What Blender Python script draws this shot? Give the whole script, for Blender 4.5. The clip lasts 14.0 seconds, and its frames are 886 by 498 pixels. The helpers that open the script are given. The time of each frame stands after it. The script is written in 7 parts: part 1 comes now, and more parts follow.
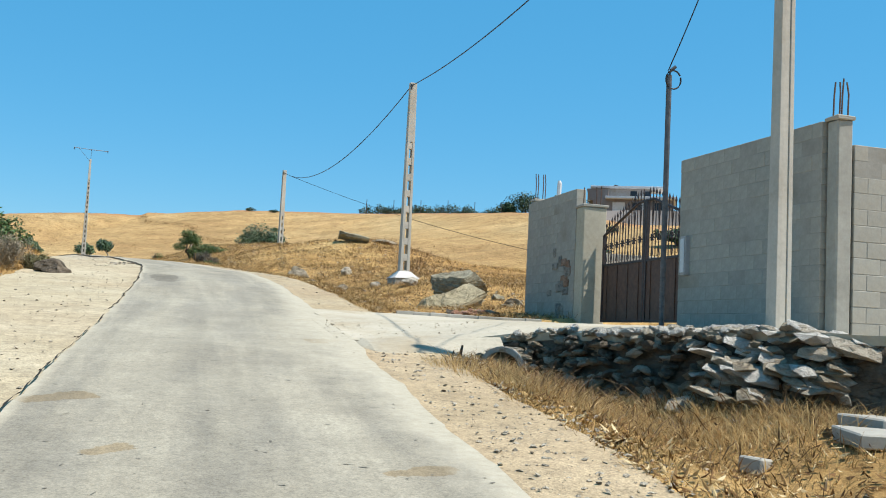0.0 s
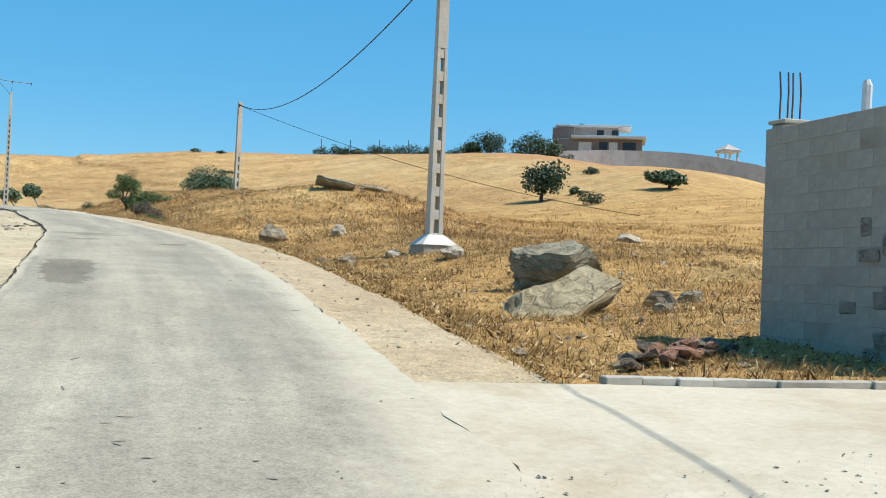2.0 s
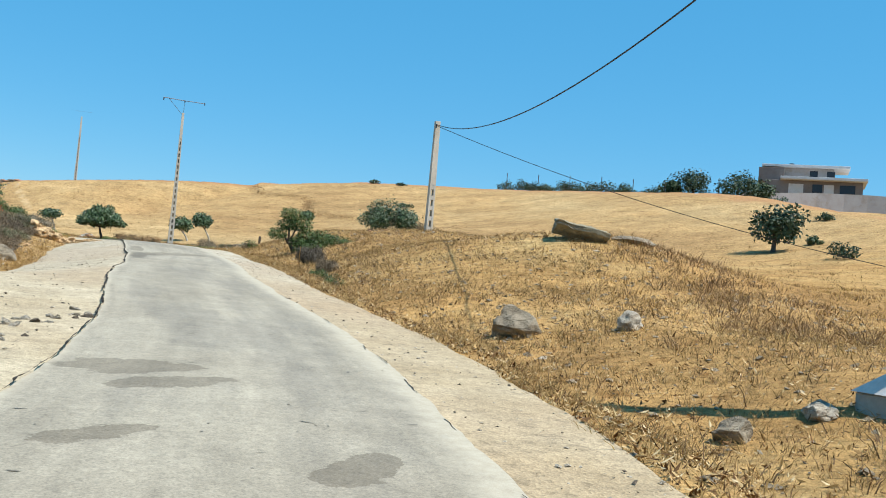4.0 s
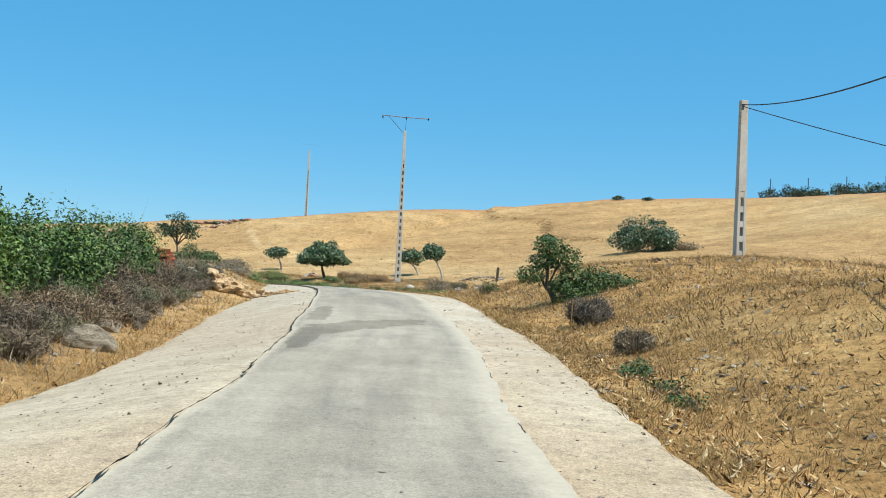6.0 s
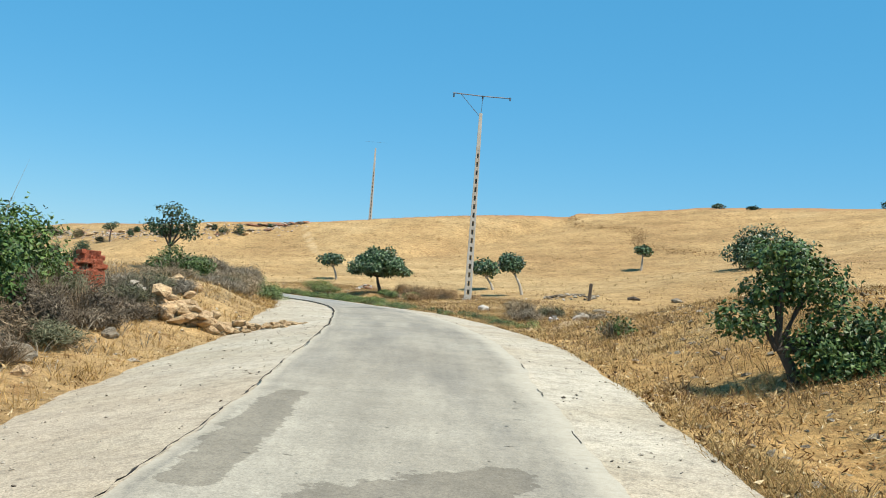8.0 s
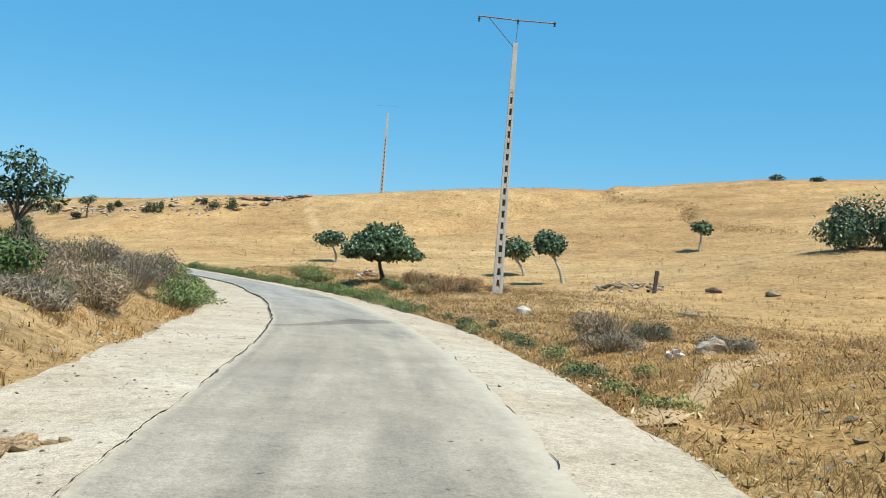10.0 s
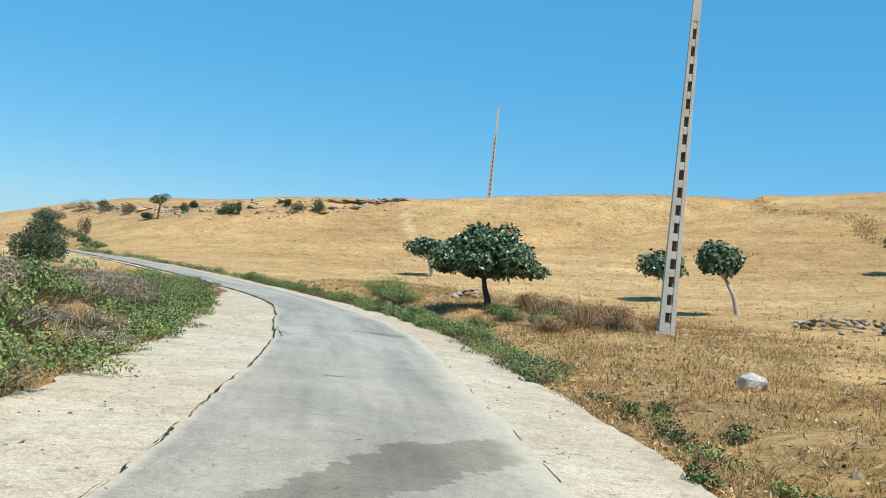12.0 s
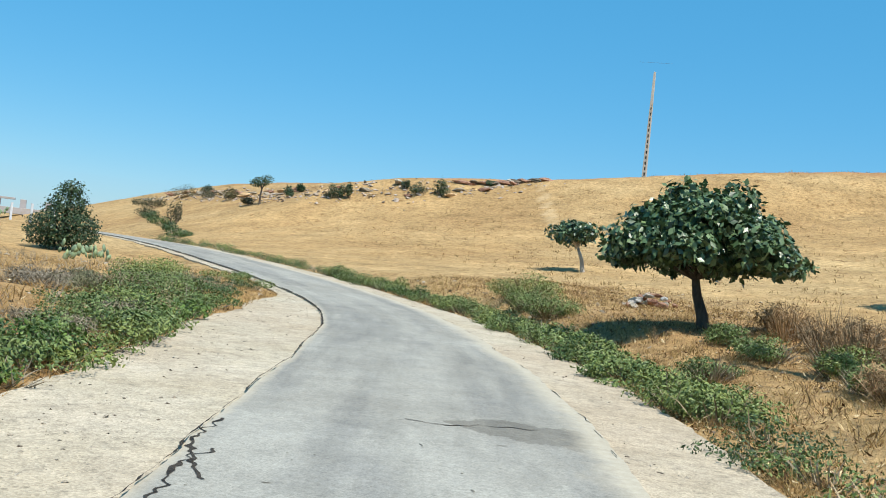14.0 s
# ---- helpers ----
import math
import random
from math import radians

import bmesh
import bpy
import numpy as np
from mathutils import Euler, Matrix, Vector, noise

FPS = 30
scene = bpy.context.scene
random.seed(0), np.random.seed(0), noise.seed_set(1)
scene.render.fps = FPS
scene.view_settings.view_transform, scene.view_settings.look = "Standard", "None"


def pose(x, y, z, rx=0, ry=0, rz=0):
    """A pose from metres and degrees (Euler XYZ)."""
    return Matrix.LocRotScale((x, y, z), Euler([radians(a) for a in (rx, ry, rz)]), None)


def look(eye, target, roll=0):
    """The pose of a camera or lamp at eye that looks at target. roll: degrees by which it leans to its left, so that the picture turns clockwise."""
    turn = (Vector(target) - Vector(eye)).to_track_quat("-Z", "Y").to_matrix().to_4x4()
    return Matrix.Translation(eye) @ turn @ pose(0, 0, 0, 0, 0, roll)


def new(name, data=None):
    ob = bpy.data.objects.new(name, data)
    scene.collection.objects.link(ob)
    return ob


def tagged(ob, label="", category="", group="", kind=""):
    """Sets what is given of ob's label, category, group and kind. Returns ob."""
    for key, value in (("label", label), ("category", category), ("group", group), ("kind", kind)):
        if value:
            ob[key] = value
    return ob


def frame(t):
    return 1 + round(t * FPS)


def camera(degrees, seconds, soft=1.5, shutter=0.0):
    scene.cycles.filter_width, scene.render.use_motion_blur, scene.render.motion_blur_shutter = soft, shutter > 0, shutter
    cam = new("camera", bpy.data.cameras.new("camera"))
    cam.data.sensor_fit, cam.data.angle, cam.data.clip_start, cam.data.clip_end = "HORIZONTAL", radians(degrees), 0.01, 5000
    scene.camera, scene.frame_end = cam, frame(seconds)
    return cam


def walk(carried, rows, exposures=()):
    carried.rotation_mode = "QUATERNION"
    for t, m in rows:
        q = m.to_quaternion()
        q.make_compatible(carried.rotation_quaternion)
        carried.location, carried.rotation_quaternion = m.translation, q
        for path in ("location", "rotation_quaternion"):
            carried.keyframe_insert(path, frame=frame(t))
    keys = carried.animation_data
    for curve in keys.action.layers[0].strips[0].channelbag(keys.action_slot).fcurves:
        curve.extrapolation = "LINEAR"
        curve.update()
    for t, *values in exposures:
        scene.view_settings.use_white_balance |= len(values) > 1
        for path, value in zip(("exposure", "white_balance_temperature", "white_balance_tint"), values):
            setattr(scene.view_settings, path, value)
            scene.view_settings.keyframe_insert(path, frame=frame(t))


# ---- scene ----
cam = camera(46.5, 14.0, soft=1.0)
PATH = [
    (0, (-0.054, 0.086, 1.670), (0.449, 2.014, 1.835), 2.83),
    (0.5, (-0.123, 2.652, 1.900), (0.381, 4.584, 2.001), 3.63),
    (1, (-0.067, 5.366, 2.175), (0.454, 7.296, 2.237), 3.44),
    (1.5, (0.108, 8.352, 2.494), (0.686, 10.265, 2.557), 2.89),
    (2, (0.305, 11.371, 2.769), (0.915, 13.275, 2.825), 2.32),
    (2.5, (0.514, 14.597, 3.129), (1.089, 16.512, 3.166), 2.79),
    (3, (0.670, 17.977, 3.447), (1.128, 19.923, 3.522), 3.99),
    (3.5, (0.832, 21.466, 3.793), (1.238, 23.423, 3.869), 4.55),
    (4, (0.903, 25.077, 4.143), (1.190, 27.053, 4.248), 4.95),
    (4.2, (0.815, 26.613, 4.304), (1.023, 28.599, 4.417), 5.58),
    (6.3, (-0.029, 40.725, 5.403), (-0.235, 42.711, 5.516), 3.52),
    (6.5, (-0.185, 42.119, 5.452), (-0.403, 44.104, 5.552), 4.41),
    (7, (-0.573, 45.698, 5.693), (-0.794, 47.684, 5.792), 3.91),
    (7.5, (-1.023, 49.296, 5.913), (-1.248, 51.282, 5.981), 3.71),
    (8, (-1.561, 52.952, 6.138), (-1.866, 54.925, 6.263), 4.24),
    (8.2, (-1.775, 54.436, 6.179), (-2.048, 56.414, 6.293), 4.87),
    (10.3, (-4.395, 70.293, 7.129), (-4.758, 72.259, 7.192), 4.19),
    (10.5, (-4.695, 71.836, 7.168), (-5.075, 73.799, 7.220), 4.18),
    (11, (-5.531, 75.657, 7.305), (-5.951, 77.611, 7.355), 4.94),
    (11.5, (-6.467, 79.458, 7.429), (-6.944, 81.399, 7.498), 4.69),
    (12, (-7.510, 83.251, 7.500), (-8.052, 85.174, 7.588), 5.94),
    (12.5, (-8.611, 86.985, 7.549), (-9.181, 88.901, 7.618), 6.21),
    (13, (-9.811, 90.746, 7.636), (-10.454, 92.639, 7.682), 5.75),
    (13.5, (-11.177, 94.554, 7.695), (-11.918, 96.412, 7.725), 6.67),
    (14, (-12.579, 98.045, 7.753), (-13.365, 99.883, 7.802), 6.23),
]
TONE = [(0, 0.40, 6550, 10), (4, 0.40, 6450, 10), (6.5, 0.37, 6550, 10), (7.5, 0.36, 6700, 10), (8.2, 0.36, 6650, 10), (10.5, 0.36, 6550, 10), (11.5, 0.34, 6450, 10), (14, 0.34, 6450, 10)]
walk(cam, [(t, look(eye, target, roll)) for t, eye, target, roll in PATH], TONE)

# ---- daylight: clear summer sky, sun high on the right of the road ----
SUN_DIR = Vector((0.43, -0.24, 0.87)).normalized()      # towards the sun
world = bpy.data.worlds.new("sky")
scene.world = world
world.use_nodes = True
wn = world.node_tree
bg = wn.nodes["Background"]
sky = wn.nodes.new("ShaderNodeTexSky")
sky.sky_type = "NISHITA"
sky.sun_disc = False
sky.sun_elevation = math.asin(SUN_DIR.z)
sky.sun_rotation = math.atan2(SUN_DIR.x, SUN_DIR.y)
sky.altitude = 150
sky.air_density, sky.dust_density, sky.ozone_density = 1.0, 0.4, 3.0
tint = wn.nodes.new("ShaderNodeHueSaturation")
tint.inputs["Hue"].default_value, tint.inputs["Saturation"].default_value = 0.49, 1.4
wn.links.new(sky.outputs[0], tint.inputs["Color"])
haze = wn.nodes.new("ShaderNodeMix")
haze.data_type = "RGBA"
haze.inputs[0].default_value = 0.5
haze.inputs[7].default_value = (0.85, 3.65, 6.45, 1)      # the even summer blue that the air adds
wn.links.new(tint.outputs[0], haze.inputs[6])
wn.links.new(haze.outputs[2], bg.inputs[0])
bg.inputs[1].default_value = 0.106
sun = new("sun", bpy.data.lights.new("sun", "SUN"))
sun.data.energy, sun.data.angle, sun.data.color = 5.0, radians(0.53), (1.0, 0.95, 0.87)
sun.matrix_world = look(SUN_DIR * 100, (0, 0, 0))

# ---- materials ----


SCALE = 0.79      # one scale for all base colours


class Mat:
    """A node material with a few short helpers."""

    def __init__(self, name, rough=0.9, metal=0.0, spec=0.3):
        self.m = bpy.data.materials.new(name)
        self.m.use_nodes = True
        self.t = self.m.node_tree
        self.b = self.t.nodes["Principled BSDF"]
        self.b.inputs["Roughness"].default_value = rough
        self.b.inputs["Metallic"].default_value = metal
        self.b.inputs["Specular IOR Level"].default_value = spec
        self.co = self.t.nodes.new("ShaderNodeTexCoord").outputs["Object"]

    def node(self, kind, **sets):
        n = self.t.nodes.new(kind)
        for k, v in sets.items():
            if k in n.inputs:
                n.inputs[k].default_value = v
        return n

    def link(self, a, b):
        self.t.links.new(a, b)

    def noise(self, scale, detail=4.0, rough=0.6, stretch=None):
        n = self.node("ShaderNodeTexNoise", Scale=scale, Detail=detail, Roughness=rough)
        if stretch:
            mp = self.t.nodes.new("ShaderNodeMapping")
            mp.inputs["Scale"].default_value = stretch
            self.link(self.co, mp.inputs[0])
            self.link(mp.outputs[0], n.inputs["Vector"])
        else:
            self.link(self.co, n.inputs["Vector"])
        return n.outputs["Fac"]

    def voronoi(self, scale, feature="F1"):
        n = self.node("ShaderNodeTexVoronoi", Scale=scale)
        n.feature = feature
        self.link(self.co, n.inputs["Vector"])
        return n

    def ramp(self, fac, *stops):
        r = self.t.nodes.new("ShaderNodeValToRGB")
        e = r.color_ramp.elements
        while len(e) < len(stops):
            e.new(0.5)
        for i, (p, c) in enumerate(stops):
            e[i].position = p
            e[i].color = (*c, 1) if not isinstance(c, (int, float)) else (c, c, c, 1)
        self.link(fac, r.inputs[0])
        return r.outputs[0]

    def mix(self, fac, a, b, mode="MIX"):
        n = self.t.nodes.new("ShaderNodeMix")
        n.data_type, n.blend_type = "RGBA", mode
        for sock, v in ((n.inputs[0], fac), (n.inputs[6], a), (n.inputs[7], b)):
            if isinstance(v, bpy.types.NodeSocket):
                self.link(v, sock)
            else:
                sock.default_value = v if isinstance(v, (int, float)) else (*v, 1)
        return n.outputs[2]

    def random(self):
        return self.t.nodes.new("ShaderNodeObjectInfo").outputs["Random"]

    def island(self):
        return self.t.nodes.new("ShaderNodeNewGeometry").outputs["Random Per Island"]

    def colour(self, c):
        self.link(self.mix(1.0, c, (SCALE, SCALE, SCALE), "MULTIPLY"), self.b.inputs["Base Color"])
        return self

    def thin(self, share):
        """Let a share of the light through, as dry blades do."""
        tr = self.t.nodes.new("ShaderNodeBsdfTranslucent")
        both = self.t.nodes.new("ShaderNodeMixShader")
        both.inputs[0].default_value = share
        self.link(self.b.inputs["Base Color"].links[0].from_socket, tr.inputs["Color"])
        self.link(self.b.outputs[0], both.inputs[1])
        self.link(tr.outputs[0], both.inputs[2])
        self.link(both.outputs[0], self.t.nodes["Material Output"].inputs["Surface"])
        return self

    def bump(self, height, strength=0.5, distance=0.02):
        n = self.node("ShaderNodeBump", Strength=strength, Distance=distance)
        self.link(height, n.inputs["Height"])
        self.link(n.outputs[0], self.b.inputs["Normal"])
        return self


def mat_asphalt():
    m = Mat("worn_asphalt", 0.88)
    way = m.t.nodes.new("ShaderNodeAttribute")
    way.attribute_name = "way"
    split = m.t.nodes.new("ShaderNodeSeparateXYZ")
    m.link(way.outputs["Vector"], split.inputs[0])

    def streaks(sx, sy, detail, rough):
        mp = m.node("ShaderNodeMapping")
        mp.inputs["Scale"].default_value = (sx, sy, 1)
        m.link(way.outputs["Vector"], mp.inputs[0])
        n = m.node("ShaderNodeTexNoise", Scale=1.0, Detail=detail, Roughness=rough)
        m.link(mp.outputs[0], n.inputs["Vector"])
        return n.outputs["Fac"]

    a = m.ramp(m.noise(0.35, 3), (0.3, (0.385, 0.34, 0.254)), (0.7, (0.465, 0.418, 0.318)))
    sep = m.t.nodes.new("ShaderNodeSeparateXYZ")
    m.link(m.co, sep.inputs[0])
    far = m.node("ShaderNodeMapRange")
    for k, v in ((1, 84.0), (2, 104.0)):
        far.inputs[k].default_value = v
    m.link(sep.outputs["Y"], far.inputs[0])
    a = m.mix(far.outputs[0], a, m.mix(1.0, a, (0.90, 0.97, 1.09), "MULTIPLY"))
    a = m.mix(1.0, a, m.ramp(streaks(1.3, 0.08, 4, 0.6), (0.36, 0.86), (0.6, 1.05)), "MULTIPLY")
    a = m.mix(m.ramp(streaks(0.9, 0.16, 4, 0.6), (0.48, 0.0), (0.6, 0.75)), a, m.mix(1.0, a, (0.76, 0.77, 0.80), "MULTIPLY"))
    a = m.mix(0.45, a, m.ramp(streaks(5.0, 0.45, 5, 0.7), (0.34, 0.84), (0.6, 1.05)), "MULTIPLY")
    a = m.mix(0.8, a, m.ramp(m.noise(1.6, 5, 0.7), (0.36, 0.86), (0.6, 1.06)), "MULTIPLY")
    grit = m.ramp(m.noise(60, 3, 0.7), (0.34, 0.74), (0.5, 0.99), (0.66, 1.17))
    a = m.mix(1.0, a, grit, "MULTIPLY")
    a = m.mix(0.7, a, m.ramp(m.noise(17, 5, 0.8), (0.37, 0.76), (0.5, 1.0), (0.64, 1.16)), "MULTIPLY")
    for name, warm in (("mended", (0.67, 0.655, 0.635)), ("sandy", (0.86, 0.76, 0.62))):
        at = m.t.nodes.new("ShaderNodeAttribute")
        at.attribute_name = name
        edge = m.mix(0.28, at.outputs["Fac"], m.ramp(m.noise(1.7, 7, 0.7), (0.36, 0.0), (0.64, 1.0)))
        edge = m.ramp(edge, (0.485, 0.0), (0.495, 1.0))
        a = m.mix(edge, a, m.mix(1.0, a, warm, "MULTIPLY"))
    fleck = m.ramp(streaks(5.0, 9.0, 6, 0.8), (0.33, 0.72), (0.38, 1.0))
    a = m.mix(1.0, a, fleck, "MULTIPLY")
    # pale dust drifted in from the shoulders
    dust = m.mix(0.42, split.outputs["Z"], m.noise(1.8, 6, 0.75))
    dust = m.ramp(dust, (0.44, 0.0), (0.66, 0.85))
    pale = m.ramp(m.noise(9, 6, 0.8), (0.3, (0.47, 0.41, 0.30)), (0.7, (0.63, 0.57, 0.44)))
    a = m.mix(dust, a, pale)
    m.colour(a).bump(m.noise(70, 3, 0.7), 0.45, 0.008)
    return m.m


def mat_patch(name, c0, c1):
    m = Mat(name, 0.9)
    a = m.ramp(m.noise(2.5, 4), (0.3, c0), (0.7, c1))
    a = m.mix(0.7, a, m.ramp(m.noise(60, 3, 0.7), (0.3, 0.7), (0.7, 1.15)), "MULTIPLY")
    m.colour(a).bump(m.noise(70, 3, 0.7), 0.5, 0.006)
    return m.m


def mat_gravel(name, near_tint):
    m = Mat(name, 0.95)
    a = m.ramp(m.noise(0.6, 5), (0.3, (0.50, 0.43, 0.29)), (0.7, (0.65, 0.585, 0.435)))
    a = m.mix(m.ramp(m.noise(0.11, 3), (0.42, 0.0), (0.62, 0.6)), a, (0.52, 0.41, 0.27))
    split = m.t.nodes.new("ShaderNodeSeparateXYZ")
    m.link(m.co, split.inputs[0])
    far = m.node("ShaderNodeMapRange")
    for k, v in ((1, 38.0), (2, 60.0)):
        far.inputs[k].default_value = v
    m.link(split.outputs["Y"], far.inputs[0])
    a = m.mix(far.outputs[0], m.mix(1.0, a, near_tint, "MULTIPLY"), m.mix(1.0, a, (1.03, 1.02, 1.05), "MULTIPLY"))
    v = m.voronoi(55)
    a = m.mix(0.55, a, m.ramp(v.outputs["Color"], (0.1, 0.5), (0.8, 1.22)), "MULTIPLY")
    a = m.mix(0.8, a, m.ramp(m.noise(6, 7, 0.82), (0.36, 0.55), (0.47, 0.96), (0.66, 1.14)), "MULTIPLY")
    a = m.mix(0.7, a, m.ramp(m.noise(1.7, 6, 0.75), (0.38, 0.8), (0.6, 1.06)), "MULTIPLY")
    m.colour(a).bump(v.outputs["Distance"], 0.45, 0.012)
    return m.m


def mat_ground():
    m = Mat("dry_grassland", 1.0, spec=0.1)
    near = m.ramp(m.noise(0.16, 6, 0.66), (0.32, (0.45, 0.26, 0.095)), (0.52, (0.585, 0.36, 0.137)), (0.72, (0.64, 0.45, 0.20)))
    field = m.ramp(m.noise(0.045, 6, 0.68), (0.34, (0.44, 0.273, 0.12)), (0.5, (0.545, 0.358, 0.16)), (0.68, (0.60, 0.425, 0.207)))
    split = m.t.nodes.new("ShaderNodeSeparateXYZ")
    m.link(m.co, split.inputs[0])
    far = m.node("ShaderNodeMapRange")
    for k, v in ((1, 85.0), (2, 125.0)):
        far.inputs[k].default_value = v
    m.link(split.outputs["Y"], far.inputs[0])
    big = m.mix(far.outputs[0], near, field)
    west = m.node("ShaderNodeMapRange")
    for k, v in ((1, -4.0), (2, -8.0)):
        west.inputs[k].default_value = v
    m.link(split.outputs["X"], west.inputs[0])
    big = m.mix(west.outputs[0], big, field)
    mid = m.ramp(m.noise(0.5, 6, 0.65), (0.3, 0.72), (0.7, 1.15))
    a = m.mix(0.9, big, mid, "MULTIPLY")
    sweep = m.ramp(m.noise(0.12, 5, 0.7, (0.5, 2.2, 1.0)), (0.36, 0.82), (0.62, 1.08))
    a = m.mix(0.9, a, sweep, "MULTIPLY")
    fine = m.ramp(m.noise(4, 7, 0.82), (0.38, 0.55), (0.5, 1.0), (0.60, 1.22))
    a = m.mix(0.8, a, fine, "MULTIPLY")
    grain = m.ramp(m.noise(26, 5, 0.8), (0.38, 0.6), (0.5, 1.02), (0.64, 1.28))
    a = m.mix(0.7, a, grain, "MULTIPLY")
    soil = m.ramp(m.noise(1.7, 5, 0.7), (0.56, 0.0), (0.68, 1.0))
    a = m.mix(soil, a, m.mix(1.0, a, (0.58, 0.50, 0.44), "MULTIPLY"))
    for layer, c, share in (("red", (0.46, 0.245, 0.115), 0.75), ("worn", (0.68, 0.51, 0.29), 0.45)):
        at = m.t.nodes.new("ShaderNodeAttribute")
        at.attribute_name = layer
        fac = m.mix(0.45, at.outputs["Fac"], m.noise(0.3, 5, 0.7))
        a = m.mix(m.ramp(fac, (0.5, 0.0), (0.68, share)), a, m.mix(1.0, c, m.ramp(m.noise(1.2, 6, 0.8), (0.3, 0.7), (0.7, 1.2)), "MULTIPLY"))
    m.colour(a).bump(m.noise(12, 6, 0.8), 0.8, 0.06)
    return m.m


def mat_concrete(name="grey_concrete", c0=(0.37, 0.345, 0.29), c1=(0.54, 0.51, 0.44), scale=1.2):
    m = Mat(name, 0.92)
    a = m.ramp(m.noise(scale, 5), (0.3, c0), (0.7, c1))
    a = m.mix(0.6, a, m.ramp(m.noise(14, 5, 0.7), (0.3, 0.78), (0.7, 1.08)), "MULTIPLY")
    a = m.mix(0.4, a, m.ramp(m.random(), (0.0, 0.85), (1.0, 1.1)), "MULTIPLY")
    a = m.mix(m.ramp(m.noise(0.55, 6, 0.7), (0.5, 0.0), (0.66, 0.55)), a, m.mix(1.0, a, (0.72, 0.62, 0.48), "MULTIPLY"))
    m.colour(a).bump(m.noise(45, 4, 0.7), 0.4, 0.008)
    return m.m


def mat_rock(name, c0, c1, scale=1.5):
    m = Mat(name, 0.9)
    a = m.ramp(m.noise(scale, 6, 0.65), (0.3, c0), (0.7, c1))
    a = m.mix(0.6, a, m.ramp(m.noise(scale * 6, 5, 0.7, (1, 1, 3)), (0.3, 0.6), (0.65, 1.1)), "MULTIPLY")
    a = m.mix(0.3, a, m.ramp(m.island(), (0, 0.75), (1, 1.15)), "MULTIPLY")
    crack = m.ramp(m.noise(scale * 0.9, 7, 0.62, (1, 1, 2.5)), (0.47, 1.0), (0.495, 0.35), (0.52, 1.0))
    a = m.mix(0.4, a, crack, "MULTIPLY")
    m.colour(a).bump(m.mix(0.5, m.noise(scale * 9, 6, 0.75, (1, 1, 3)), crack), 1.0, 0.05)
    return m.m


def mat_leaf(name, c0, c1, spec=0.35, rough=0.5, thin=0.0):
    m = Mat(name, rough, spec=spec)
    a = m.ramp(m.island(), (0.0, c0), (1.0, c1))
    a = m.mix(0.7, a, m.ramp(m.noise(1.6, 3), (0.3, 0.6), (0.7, 1.25)), "MULTIPLY")
    a = m.mix(0.8, a, m.ramp(m.random(), (0.0, (0.74, 0.78, 0.85)), (0.5, (1.0, 1.0, 1.0)), (1.0, (1.3, 1.15, 0.95))), "MULTIPLY")
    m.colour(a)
    if thin:
        m.thin(thin)
    return m.m


def mat_bark(name, c0, c1):
    m = Mat(name, 0.95)
    a = m.ramp(m.noise(9, 5, 0.7, (1, 1, 0.25)), (0.3, c0), (0.7, c1))
    m.colour(a).bump(m.noise(20, 5, 0.7, (1, 1, 0.2)), 0.7, 0.02)
    return m.m


def mat_metal(name, c0, c1, rough=0.55, metal=0.6):
    m = Mat(name, rough, metal)
    m.colour(m.ramp(m.noise(8, 5, 0.7), (0.35, c0), (0.7, c1)))
    return m.m


ASPHALT = mat_asphalt()
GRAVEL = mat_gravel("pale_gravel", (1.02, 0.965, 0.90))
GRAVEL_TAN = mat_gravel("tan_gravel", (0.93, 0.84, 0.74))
GROUND = mat_ground()
CONCRETE = mat_concrete()
POLE_CONC = mat_concrete("pole_concrete", (0.54, 0.49, 0.41), (0.70, 0.65, 0.56), 0.8)
APRON = mat_concrete("driveway_concrete", (0.50, 0.44, 0.33), (0.60, 0.54, 0.42), 0.7)
RENDER_GREY = mat_concrete("rough_cement_render", (0.34, 0.315, 0.27), (0.46, 0.43, 0.37), 1.6)
FOOT_WHITE = mat_concrete("whitewashed_footing", (0.66, 0.63, 0.58), (0.80, 0.78, 0.74), 2.0)
ROCK = mat_rock("schist_rock", (0.25, 0.20, 0.135), (0.46, 0.39, 0.28))
ROCK_PALE = mat_rock("pale_limestone", (0.48, 0.405, 0.30), (0.70, 0.62, 0.49), 3)
ROCK_RED = mat_rock("reddish_stone", (0.38, 0.17, 0.10), (0.58, 0.35, 0.235), 3)
ROCK_DARK = mat_rock("dark_stone", (0.11, 0.085, 0.06), (0.27, 0.215, 0.155), 3)
FIG = mat_leaf("fig_leaves", (0.02, 0.055, 0.022), (0.16, 0.255, 0.11), 0.5, 0.38)
LEAF = mat_leaf("dark_green_leaves", (0.03, 0.07, 0.02), (0.11, 0.18, 0.05))
LEAF_BRIGHT = mat_leaf("bright_green_leaves", (0.085, 0.14, 0.03), (0.27, 0.34, 0.10))
LEAF_FAR = mat_leaf("far_tree_leaves", (0.025, 0.06, 0.025), (0.07, 0.12, 0.05))
DRY_TWIG = mat_leaf("dry_grey_twigs", (0.18, 0.15, 0.105), (0.48, 0.41, 0.295), 0.1, 0.9)
SAGE = mat_leaf("grey_green_scrub", (0.10, 0.11, 0.055), (0.30, 0.29, 0.17), 0.1, 0.9)
STRAW = mat_leaf("dry_straw", (0.27, 0.16, 0.058), (0.75, 0.52, 0.215), 0.15, 0.85, 0.45)
